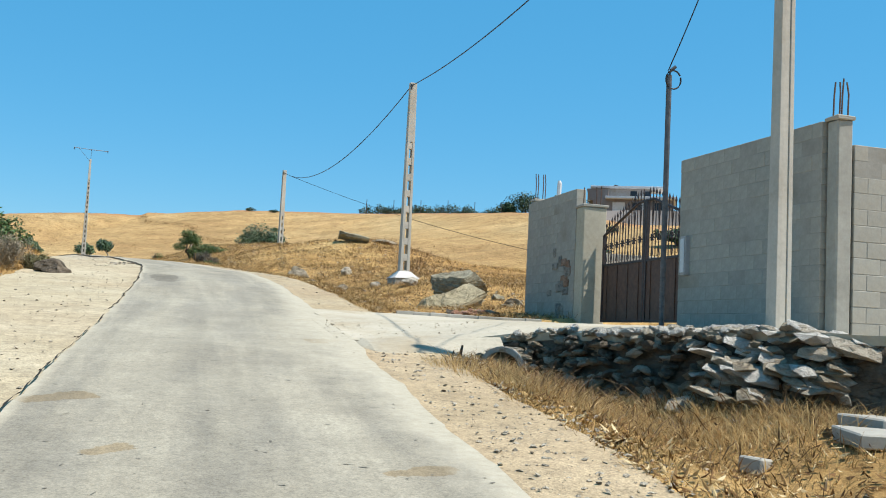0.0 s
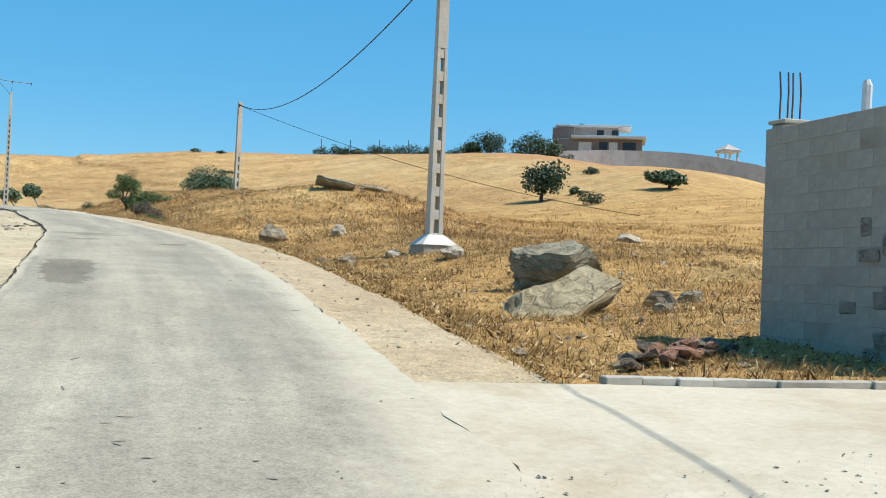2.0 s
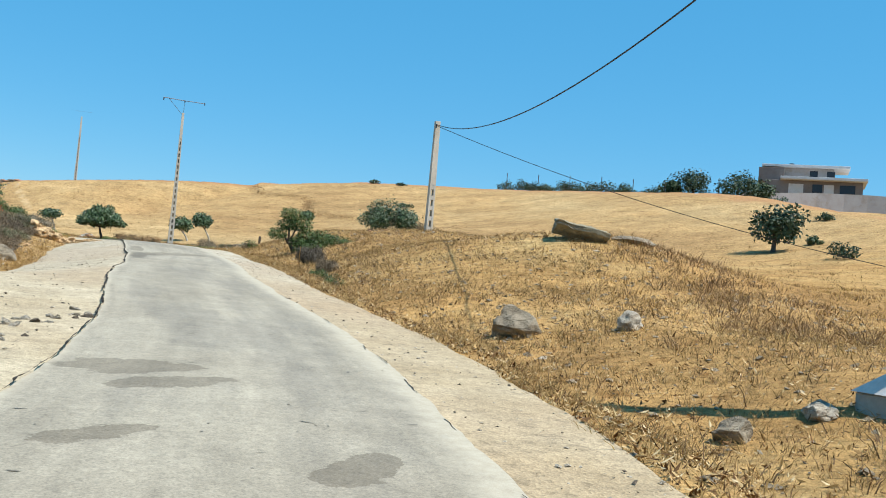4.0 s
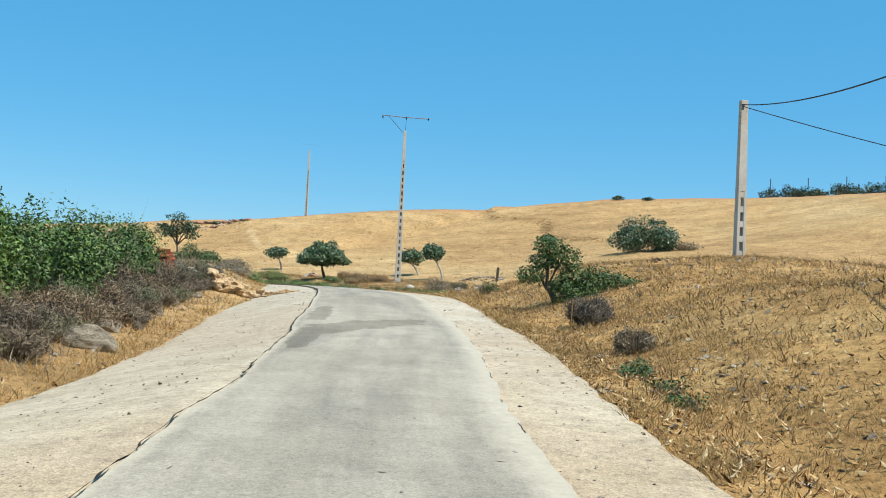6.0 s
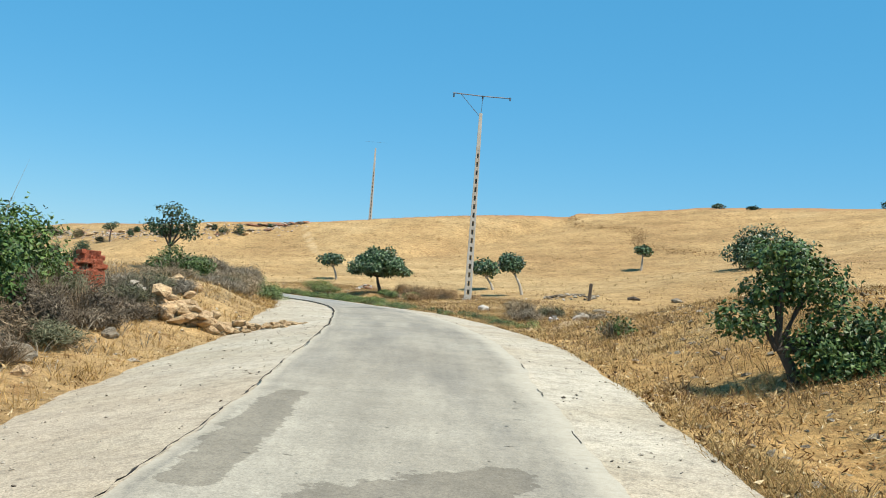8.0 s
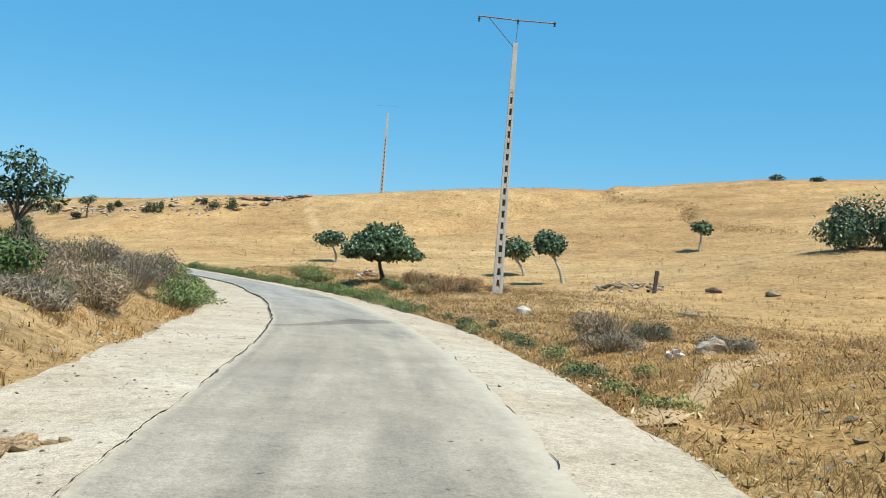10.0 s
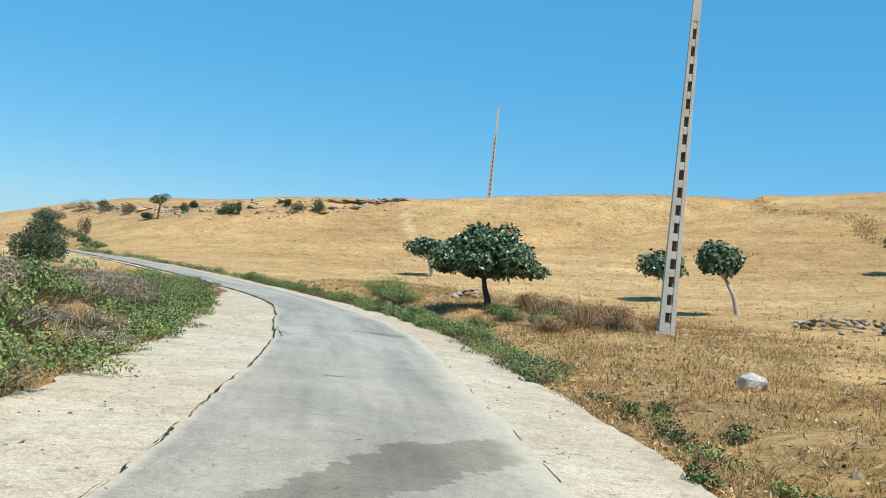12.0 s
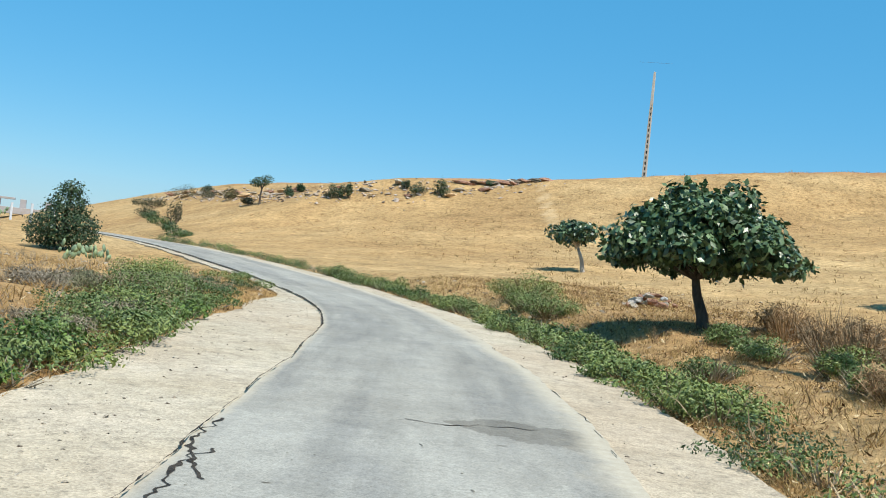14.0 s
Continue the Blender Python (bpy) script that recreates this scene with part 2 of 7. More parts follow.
CACTUS = mat_leaf("cactus_pads", (0.16, 0.25, 0.13), (0.28, 0.38, 0.22), 0.3, 0.6)
BARK_PALE = mat_bark("pale_fig_bark", (0.34, 0.29, 0.22), (0.58, 0.51, 0.41))
BARK_DARK = mat_bark("dark_bark", (0.06, 0.045, 0.035), (0.15, 0.12, 0.09))
GATE_RED = mat_metal("rusty_brown_sheet", (0.10, 0.055, 0.04), (0.17, 0.095, 0.065), 0.6, 0.2)
GATE_IRON = mat_metal("dark_painted_iron", (0.05, 0.04, 0.04), (0.10, 0.08, 0.075), 0.5, 0.5)
STEEL = mat_metal("weathered_steel", (0.12, 0.11, 0.11), (0.24, 0.22, 0.21), 0.55, 0.7)
REBAR = mat_metal("rusty_rebar", (0.14, 0.08, 0.055), (0.24, 0.15, 0.11), 0.8, 0.4)
CABLE = mat_metal("black_cable", (0.015, 0.015, 0.016), (0.03, 0.03, 0.032), 0.6, 0.0)
HOUSE_WALL = mat_concrete("pale_house_render", (0.46, 0.42, 0.40), (0.56, 0.52, 0.50), 0.4)
HOUSE_DARK = mat_concrete("brown_house_render", (0.24, 0.205, 0.19), (0.31, 0.27, 0.25), 0.4)
WHITE = mat_concrete("white_paint", (0.74, 0.74, 0.74), (0.82, 0.82, 0.82), 0.4)
GLASS_DARK = mat_metal("dark_window_glass", (0.03, 0.035, 0.045), (0.05, 0.055, 0.065), 0.15, 0.0)

# ---- small builders ----


def empty(name, m, label, category, group="", kind=""):
    ob = new(name)
    ob.empty_display_size = 0.2
    ob.matrix_basis = m
    return tagged(ob, label, category, group, kind)


def mesh_of(name, bm, material, smooth=False):
    me = bpy.data.meshes.new(name)
    bm.to_mesh(me)
    bm.free()
    me.materials.append(material)
    if smooth:
        me.polygons.foreach_set("use_smooth", [True] * len(me.polygons))
    return me


def part(name, bm, material, parent, label="", smooth=False):
    ob = new(name, mesh_of(name, bm, material, smooth))
    ob.parent = parent
    return tagged(ob, label)


def single(name, bm, material, label, category, m=None, group="", kind="", smooth=False):
    ob = new(name, mesh_of(name, bm, material, smooth))
    if m is not None:
        ob.matrix_basis = m
    return tagged(ob, label, category, group, kind)


def raw_mesh(name, verts, faces, material, smooth=False):
    me = bpy.data.meshes.new(name)
    me.from_pydata(verts, [], faces)
    me.materials.append(material)
    if smooth:
        me.polygons.foreach_set("use_smooth", [True] * len(me.polygons))
    me.update()
    return me


def add_box(bm, cx, cy, cz, sx, sy, sz, bevel=0.0, rot=None, rough=0.0):
    made = bmesh.ops.create_cube(bm, size=1.0)["verts"]
    for v in made:
        v.co = Vector((v.co.x * sx, v.co.y * sy, v.co.z * sz))
        if rough:
            v.co += Vector((random.uniform(-1, 1), random.uniform(-1, 1), random.uniform(-1, 1))) * rough
    if bevel:
        edges = {e for v in made for e in v.link_edges}
        made = [v for v in bmesh.ops.bevel(bm, geom=list(edges), offset=bevel, segments=1, affect="EDGES")["verts"]]
        made = list({v for v in made})
    if rot is not None:
        for v in made:
            v.co = rot @ v.co
    for v in made:
        v.co += Vector((cx, cy, cz))
    return made


def add_tube(bm, pts, radii, sides=8, cap=True):
    """A tapered round bar through the given points."""
    rings = []
    for i, p in enumerate(pts):
        p = Vector(p)
        a, b = Vector(pts[max(i - 1, 0)]), Vector(pts[min(i + 1, len(pts) - 1)])
        d = (b - a).normalized()
        side = d.cross(Vector((0, 0, 1)) if abs(d.z) < 0.9 else Vector((1, 0, 0))).normalized()
        up = side.cross(d)
        r = radii[i] if isinstance(radii, (list, tuple)) else radii
        rings.append([bm.verts.new(p + (side * math.cos(k * math.tau / sides) + up * math.sin(k * math.tau / sides)) * r) for k in range(sides)])
    for q, w in zip(rings, rings[1:]):
        for k in range(sides):
            bm.faces.new((q[k], q[(k + 1) % sides], w[(k + 1) % sides], w[k]))
    if cap:
        bm.faces.new(rings[0][::-1])
        bm.faces.new(rings[-1])


def spline(points, step):
    """Catmull-Rom through the points, about one sample a step."""
    p = [np.array(q, float) for q in points]
    p = [2 * p[0] - p[1]] + p + [2 * p[-1] - p[-2]]
    out = []
    for a, b, c, d in zip(p, p[1:], p[2:], p[3:]):
        n = max(2, int(np.linalg.norm(c - b) / step))
        for i in range(n):
            t = i / n
            out.append(0.5 * (2 * b + (c - a) * t + (2 * a - 5 * b + 4 * c - d) * t * t + (3 * b - a - 3 * c + d) * t ** 3))
    out.append(p[-2])
    return np.array(out)


# ---- the lie of the land ----
# the road's middle: x, y and its height
ROAD = [
    (1.2, -60, -4.60), (0.7, -25, -1.90), (0.45, 0, 0.17), (0.5, 9, 1.05), (0.7, 15, 1.66), (0.8, 20, 2.15), (0.8, 25, 2.64),
    (0.6, 31, 3.17), (0.1, 38, 3.63), (-1.4, 47, 4.28), (-2.35, 56, 4.78), (-3.3, 62, 5.13), (-4.7, 70, 5.62), (-6.3, 77, 5.85),
    (-8.4, 85, 6.02), (-11, 93, 6.18), (-14, 100.5, 6.28), (-16.6, 106.4, 6.36), (-19.1, 111.8, 6.48), (-22.9, 119.2, 6.63),
    (-26.9, 124.3, 6.83), (-32.6, 129.6, 7.18), (-44, 139.5, 7.68), (-57, 150, 7.98), (-84, 170, 8.28), (-140, 205, 8.28)]
LINE = spline(ROAD, 0.3)
STEPS = np.linalg.norm(np.diff(LINE[:, :2], axis=0), axis=1)
ALONG = np.concatenate([[0], np.cumsum(STEPS)])
TANG = np.gradient(LINE[:, :2], axis=0)
TANG /= np.linalg.norm(TANG, axis=1)[:, None]
RIGHT = np.stack([TANG[:, 1], -TANG[:, 0]], axis=1)
HALF = 1.65           # half the asphalt's width
EDGE_R = 2.7   # outer edge of the gravel shoulder on the hill's side
EDGE_L = np.interp(LINE[:, 1], [0, 40, 52, 68, 74, 80, 95, 108, 116, 121, 123], [4.6, 4.3, 4.1, 4.2, 3.7, 3.3, 3.25, 3.3, 3.5, 2.9, 2.1])   # and on the other side


WIDE = np.interp(LINE[:, 1], [0, 25, 38, 60, 85, 95, 101, 107, 112, 119, 125], [0, 0.05, 0.2, 0.12, 0.3, 0.4, 0.45, 0.72, 0.68, 0.15, 0])   # where the right shoulder spreads


TRIM = np.interp(LINE[:, 1], [0, 20, 36, 44, 50, 54, 58, 62, 95, 102, 108, 114, 122, 130], [0, 0, 0.2, 0.3, 0.48, 0.28, 0.1, 0.15, 0.2, 0.36, 0.3, 0.36, 0.15, 0])   # asphalt lost along the left edge


SPREAD = np.interp(LINE[:, 1], [97, 103, 107, 111, 118], [0, 0.3, 0.5, 0.4, 0])   # asphalt gained along the right edge


def smooth(a, b, x):
    t = np.clip((x - a) / (b - a), 0, 1)
    return t * t * (3 - 2 * t)


CROSS = 0.2 * smooth(42, 51, LINE[:, 1]) * (1 - smooth(73, 81, LINE[:, 1]))   # how steeply the left shoulder falls away


def hump(x, y, cx, cy, r, h):
    return h * np.exp(-((x - cx) ** 2 + (y - cy) ** 2) / (r * r))


def land(x, y):
    """Height of the ground for arrays x, y, and the way along and across the road."""
    x, y = np.atleast_1d(np.asarray(x, float)), np.atleast_1d(np.asarray(y, float))
    idx = np.empty(len(x), int)
    for i in range(0, len(x), 4000):
        dx = x[i:i + 4000, None] - LINE[None, :, 0]
        dy = y[i:i + 4000, None] - LINE[None, :, 1]
        idx[i:i + 4000] = np.argmin(dx * dx + dy * dy, axis=1)
    off = np.stack([x, y], 1) - LINE[idx, :2]
    d = (off * RIGHT[idx]).sum(1)
    lon = (off * TANG[idx]).sum(1)
    far = np.hypot(off[:, 0], off[:, 1])
    d = np.where(np.abs(d) < 0.95 * far, np.sign(d + 1e-9) * far * np.where(far > 6, 1, np.abs(d) / np.maximum(far, 1e-6)), d)
    s = ALONG[idx]
    yr = LINE[idx, 1]
    base = LINE[idx, 2] + lon * np.gradient(LINE[:, 2], ALONG)[idx] * (far < 3)
    base = base - CROSS[idx] * np.clip(np.minimum(-d, EDGE_L[idx]) - 1.5, 0, 4)
    # right: shallow ditch, then the hillside rising to its crest
    er = EDGE_R + WIDE[idx]
    q = np.maximum(d - er, 0)
    g = np.interp(yr, [0, 30, 75, 112, 122, 140, 149, 153, 157, 175], [0.6, 0.75, 0.95, 1.0, 1.05, 1.35, 2.4, 3.0, 4.5, 5.0])
    crest = np.interp(yr, [0, 30, 75, 83, 90, 104, 113, 122, 134, 138, 142, 145, 150, 153, 155, 158, 164, 168, 175, 182, 190, 205], [4, 4.5, 5.5, 6.3, 9.4, 12.8, 15.3, 16.9, 15.1, 13.85, 12.5, 11.7, 9.7, 8.55, 8.2, 7.55, 7.25, 7.4, 7.3, 6.2, 3.6, 1.5])
    rise = g * (0.05 * q + 0.0017 * q * q)
    bowl = 0.03 * q + 0.0000225 * q ** 3
    rise = rise + (bowl - rise) * (1 - smooth(92, 118, yr))
    k = 1.1
    hgt = k * (math.log(1) - np.log(np.exp(-np.minimum(rise, 60) / k) + np.exp(-crest / k)) + np.log(1 + np.exp(-crest / k)))
    hgt = hgt - 0.03 * np.minimum(np.maximum(q - 78, 0), 200)
    ditch = -0.28 * np.exp(-((q - 1.0) / 0.9) ** 2) - 0.45 * np.exp(-((q - 2.4) / 1.8) ** 2) * smooth(24, 33, y) * (1 - smooth(44, 52, y))
    right = hgt + ditch + hump(x, y, 10, 56, 6, 0.9) + hump(x, y, 9.3, 54.4, 3.2, 0.24) + hump(x, y, 9, 74, 9, 1.0) + hump(x, y, 9, 27, 4.5, -0.4) + hump(x, y, 6.4, 25.4, 1.7, -0.32) + hump(x, y, 6.1, 21.4, 2.1, -0.25) + hump(x, y, 9, 83, 6, 0.5) \
        + hump(x, y, 112, 212, 38, 8.0) + hump(x, y, -8, 112, 5, 0.3) + hump(x, y, 10.6, 134, 11, 1.25) + 0.43 * smooth(0.3, 1.9, q) * (1 - smooth(5, 11, q)) * smooth(111, 117, yr) * (1 - smooth(126, 134, yr)) \
        + 0.55 * smooth(1.8, 5.0, q) * (1 - smooth(9, 17, q)) * smooth(46, 58, y) * (1 - smooth(77, 86, y))
    right = right * smooth(0, 1.6, q)
    # left: a low bank with hummocks, falling away slowly
    el = EDGE_L[idx]
    p = np.maximum(-d - el, 0)
    left = (0.45 - 0.30 * smooth(44, 52, y) * (1 - smooth(76, 84, y)) - 0.35 * smooth(105, 118, y)) * smooth(0, 2.5, p) - 0.02 * np.maximum(p - 12, 0) + hump(x, y, -16, 77, 6, 0.4) \
        + hump(x, y, -19, 92, 6, 0.5) + hump(x, y, -43, 127, 9, -0.55) + hump(x, y, -6, 40, 4, 0.6)
    left = left * smooth(0, 1.5, p)
    # the low ground south of the driveway
    right = right - 0.05 * smooth(2.9, 4.2, x) * smooth(-6, 4, y) * (1 - smooth(13.0, 14.2, y))
    calm = np.interp(y, [-60, 0, 60, 120, 180, 400], [-4, 0.2, 5.1, 6.6, 7.7, 7.7])
    base = np.where(d < 0, base + (calm - base) * smooth(12, 40, p), base)
    z = base + np.where(d > 0, right, left)
    on = np.where(d > 0, smooth(er - 0.2, er + 0.8, d), smooth(el - 0.2, el + 0.8, -d))
    rnd = np.array([noise.noise((a * 0.35, b * 0.35, 0)) * 0.10 + noise.noise((a * 1.4, b * 1.4, 3)) * 0.05 for a, b in zip(x, y)])
    z = z + rnd * on - 0.09 * (1 - on)
    # cut level where the driveway lies
    inside = smooth(3.0, 4.2, x) * (1 - smooth(14.5, 17, x)) * smooth(13.3, 13.9, y) * (1 - smooth(18.2, 18.9, y))
    z = z + inside * (np.minimum(z, 1.84 + 0.012 * (y - 14)) - z)
    # a low terrace edge runs down the far field
    n_ = (x + 5.5) * 0.894 + (y - 188) * 0.447
    s_ = (x + 5.5) * 0.447 - (y - 188) * 0.894
    n_ = n_ + 1.5 * np.sin(s_ * 0.35)
    z = z + 0.5 * smooth(-0.9, 0.9, n_) * (1 - smooth(10, 40, n_)) * smooth(-16, -6, s_) * (1 - smooth(26, 36, s_))
    red = np.where(d > 0, smooth(0.80, 0.985, hgt / crest), 0) * smooth(120, 150, y)
    return z, s, d, red


def beside(y, d):
    """The place d metres to the right of the road's middle at y."""
    i = int(np.argmin(np.abs(LINE[:, 1] - y)))
    return tuple(float(c) for c in LINE[i, :2] + RIGHT[i] * d)


def ground_z(x, y):
    return float(land([x], [y])[0][0])


def axis(lo, f0, f1, hi, fine, mid0, mid1):
    """Grid lines: fine between f0 and f1, one metre to mid0 and mid1, then growing."""
    inner = list(np.arange(f0, f1, fine))
    a, left = f0, []
    st = fine
    while a > lo:
        st = min(1.0, st * 1.15) if a > mid0 else st * 1.18
        a -= st
        left.append(a)
    b, right = f1, []
    st = fine
    while b < hi:
        right.append(b)
        st = min(1.0, st * 1.15) if b < mid1 else st * 1.18
        b += st
    return np.array(left[::-1] + inner + right)


gx = axis(-2600, -32, 16, 2600, 0.38, -90, 70)
gy = axis(-600, -3, 132, 3500, 0.42, -20, 235)
GX, GY = np.meshgrid(gx, gy)
GZ, GS, GD, GRED = land(GX.ravel(), GY.ravel())
nx, ny = len(gx), len(gy)
ids = np.arange(nx * ny).reshape(ny, nx)
quads = np.stack([ids[:-1, :-1], ids[:-1, 1:], ids[1:, 1:], ids[1:, :-1]], -1).reshape(-1, 4)
ground = new("ground", raw_mesh("ground", np.stack([GX.ravel(), GY.ravel(), GZ], 1).tolist(), quads.tolist(), GROUND, True))
for lay_name, lay_val in (("red", GRED), ("worn", np.exp(-((GX.ravel() - np.interp(GY.ravel(), [163, 170, 177], [-32.3, -35.5, -38.3])) / 0.75) ** 2) * smooth(160, 166, GY.ravel()) * (1 - smooth(176, 179, GY.ravel())))):
    lay = ground.data.attributes.new(lay_name, "FLOAT", "POINT")
    lay.data.foreach_set("value", np.asarray(lay_val, float))
tagged(ground, "dry straw-coloured hillside with sparse stubble and bare soil", "ground", kind="structure")


def strip(name, d0, d1, lift, cols, material, label, category, jag0=0.0, jag1=0.0, s0=0.0, s1=1e9, skirt=0.12):
    """A band along the road between two offsets from its middle."""
    verts, faces, rows = [], [], []
    for i in range(len(LINE)):
        if not s0 <= ALONG[i] <= s1:
            continue
        row = []
        a = (d0 if d0 is not None else -EDGE_L[i]) + jag0 * (noise.noise((ALONG[i] * 0.5, 1.7, 0)) + 0.5 * noise.noise((ALONG[i] * 1.9, 1.7, 5)) + 0.3 * noise.noise((ALONG[i] * 5, 1.7, 9)))
        b = d1 + (WIDE[i] if d1 > HALF else 0) + jag1 * (noise.noise((ALONG[i] * 0.5, d1, 0)) + 0.5 * noise.noise((ALONG[i] * 1.9, d1, 5)) + 0.3 * noise.noise((ALONG[i] * 5, d1, 9)))
        cs = [a + (b - a) * c / cols for c in range(cols + 1)]
        for c, d in enumerate([cs[0]] + cs + [cs[-1]]):
            p = LINE[i, :2] + RIGHT[i] * d
            z = LINE[i, 2] + lift - 0.012 * abs(d) - CROSS[i] * max(0.0, -d - 1.5) + 0.012 * noise.noise((p[0] * 0.8, p[1] * 0.8, 2))
            row.append(len(verts))
            verts.append((p[0], p[1], z - (skirt if c in (0, cols + 2) else 0)))
        rows.append(row)
    for q, w in zip(rows, rows[1:]):
        for c in range(len(q) - 1):
            faces.append((q[c], q[c + 1], w[c + 1], w[c]))
    ob = new(name, raw_mesh(name, verts, faces, material, False))
    return tagged(ob, label, category, kind="structure")




def road_strip():
    """The asphalt, with two stain masks that say where it is mended or dusted with sand."""
    keep = LINE[:, 1] > -20
    at = np.arange(ALONG[keep][0], ALONG[-1], 0.15)
    mid = np.stack([np.interp(at, ALONG, LINE[:, k]) for k in range(3)], 1)
    side = np.stack([np.interp(at, ALONG, RIGHT[:, k]) for k in range(2)], 1)
    cols = 26
    verts, faces, way = [], [], []
    for i in range(len(at)):
        lo = -HALF + np.interp(at[i], ALONG, TRIM) + 0.05 * (noise.noise((at[i] * 0.5, -HALF, 0)) + 0.5 * noise.noise((at[i] * 1.9, -HALF, 5)) + 0.3 * noise.noise((at[i] * 5, -HALF, 9)))
        hi = HALF + np.interp(at[i], ALONG, SPREAD) + 0.07 * (noise.noise((at[i] * 0.5, HALF, 0)) + 0.5 * noise.noise((at[i] * 1.9, HALF, 5)) + 0.3 * noise.noise((at[i] * 5, HALF, 9)))
        ds = [lo] + [lo + (hi - lo) * c / cols for c in range(cols + 1)] + [hi]
        for c, d in enumerate(ds):
            x, y = mid[i, 0] + side[i, 0] * d, mid[i, 1] + side[i, 1] * d
            z = mid[i, 2] + 0.03 - 0.012 * abs(d) + 0.012 * noise.noise((x * 0.8, y * 0.8, 2))
            verts.append((x, y, z - (0.12 if c in (0, cols + 2) else 0)))
            near = max(math.exp((d - hi) / (0.42 + 0.8 * math.exp(-((y - 14.5) / 5) ** 2))), 0.75 * math.exp((lo - d) / 0.16))
            way += [d, at[i], min(near, 1.0)]
    m = cols + 3
    for i in range(len(at) - 1):
        for c in range(m - 1):
            faces.append((i * m + c, i * m + c + 1, (i + 1) * m + c + 1, (i + 1) * m + c))
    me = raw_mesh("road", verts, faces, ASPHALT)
    p = np.array(verts)[:, :2]
    for name, kinds in (("mended", MENDED), ("sandy", SANDY)):
        val = np.zeros(len(p))
        for pts, wide in kinds:
            q = spline([(a, b, 0) for a, b in pts], 0.1)[:, :2]
            box = (p[:, 0] > q[:, 0].min() - 2) & (p[:, 0] < q[:, 0].max() + 2) & (p[:, 1] > q[:, 1].min() - 2) & (p[:, 1] < q[:, 1].max() + 2)
            ws = np.interp(np.linspace(0, 1, len(q)), np.linspace(0, 1, len(wide)), wide) / 2
            for j in np.where(box)[0]:
                dist = np.hypot(q[:, 0] - p[j, 0], q[:, 1] - p[j, 1])
                val[j] = max(val[j], float(np.max(1 - dist / (2 * ws))))
        lay = me.attributes.new(name, "FLOAT", "POINT")
        lay.data.foreach_set("value", np.clip(val, 0, 1))
    lay = me.attributes.new("way", "FLOAT_VECTOR", "POINT")
    lay.data.foreach_set("vector", way)
    return tagged(new("road", me), "narrow worn grey asphalt country road with darker patches", "road", kind="structure")


# mended strips and sand on the asphalt: points along each, and its widths
MENDED = [
    ([(-3.15, 53.4), (-3.4, 55.4), (-3.35, 57.0), (-2.95, 58.1), (-2.55, 59.2), (-2.1, 60.3)], [0.25, 0.42, 0.62, 1.3, 1.2, 0.5]), ([(-4.05, 59.2), (-4.6, 63.2)], [0.35, 0.5, 0.3]),
    ([(-0.75, 33.9), (0.1, 34.2)], [0.4, 0.8, 0.4]), ([(-0.25, 33.1), (0.4, 33.6)], [0.3, 0.6, 0.3]), ([(1.25, 30.6), (1.5, 31.2)], [0.25, 0.4, 0.25]),
    ([(-0.2, 24.0), (-0.25, 26.6)], [0.5, 0.6, 0.5]), ([(-0.3, 31.2), (0.1, 31.6)], [0.3, 0.4, 0.2]),
    ([(-10.6, 87.4), (-10.0, 89.2), (-9.75, 91.2), (-9.2, 93.4)], [0.2, 0.6, 1.0, 0.4]), ([(-16.1, 107.0), (-15.6, 107.2), (-15.0, 107.3), (-14.7, 107.4)], [0.25, 0.9, 1.0, 0.5])]
SANDY = [
    ([(1.75, 13.4), (2.05, 13.55)], [0.25, 0.3]), ([(1.7, 13.1), (1.85, 13.2)], [0.15, 0.2]), ([(1.85, 16.0), (2.05, 16.1)], [0.15, 0.2]), ([(-1.0, 8.6), (-0.75, 8.8)], [0.3, 0.4]),
    ([(-0.45, 6.9), (-0.3, 7.0)], [0.2, 0.25]), ([(1.4, 6.4), (1.65, 6.5)], [0.2, 0.25])]
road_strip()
# soil colour darkened to paint the shade down in the cracks
CRACK = mat_rock("crack_soil_and_shade", (0.05, 0.04, 0.03), (0.12, 0.10, 0.075), 6)
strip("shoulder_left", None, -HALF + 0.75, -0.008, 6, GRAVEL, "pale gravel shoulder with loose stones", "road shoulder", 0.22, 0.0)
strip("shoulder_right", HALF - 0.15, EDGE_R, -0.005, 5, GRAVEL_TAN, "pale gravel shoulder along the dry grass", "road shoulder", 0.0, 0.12)


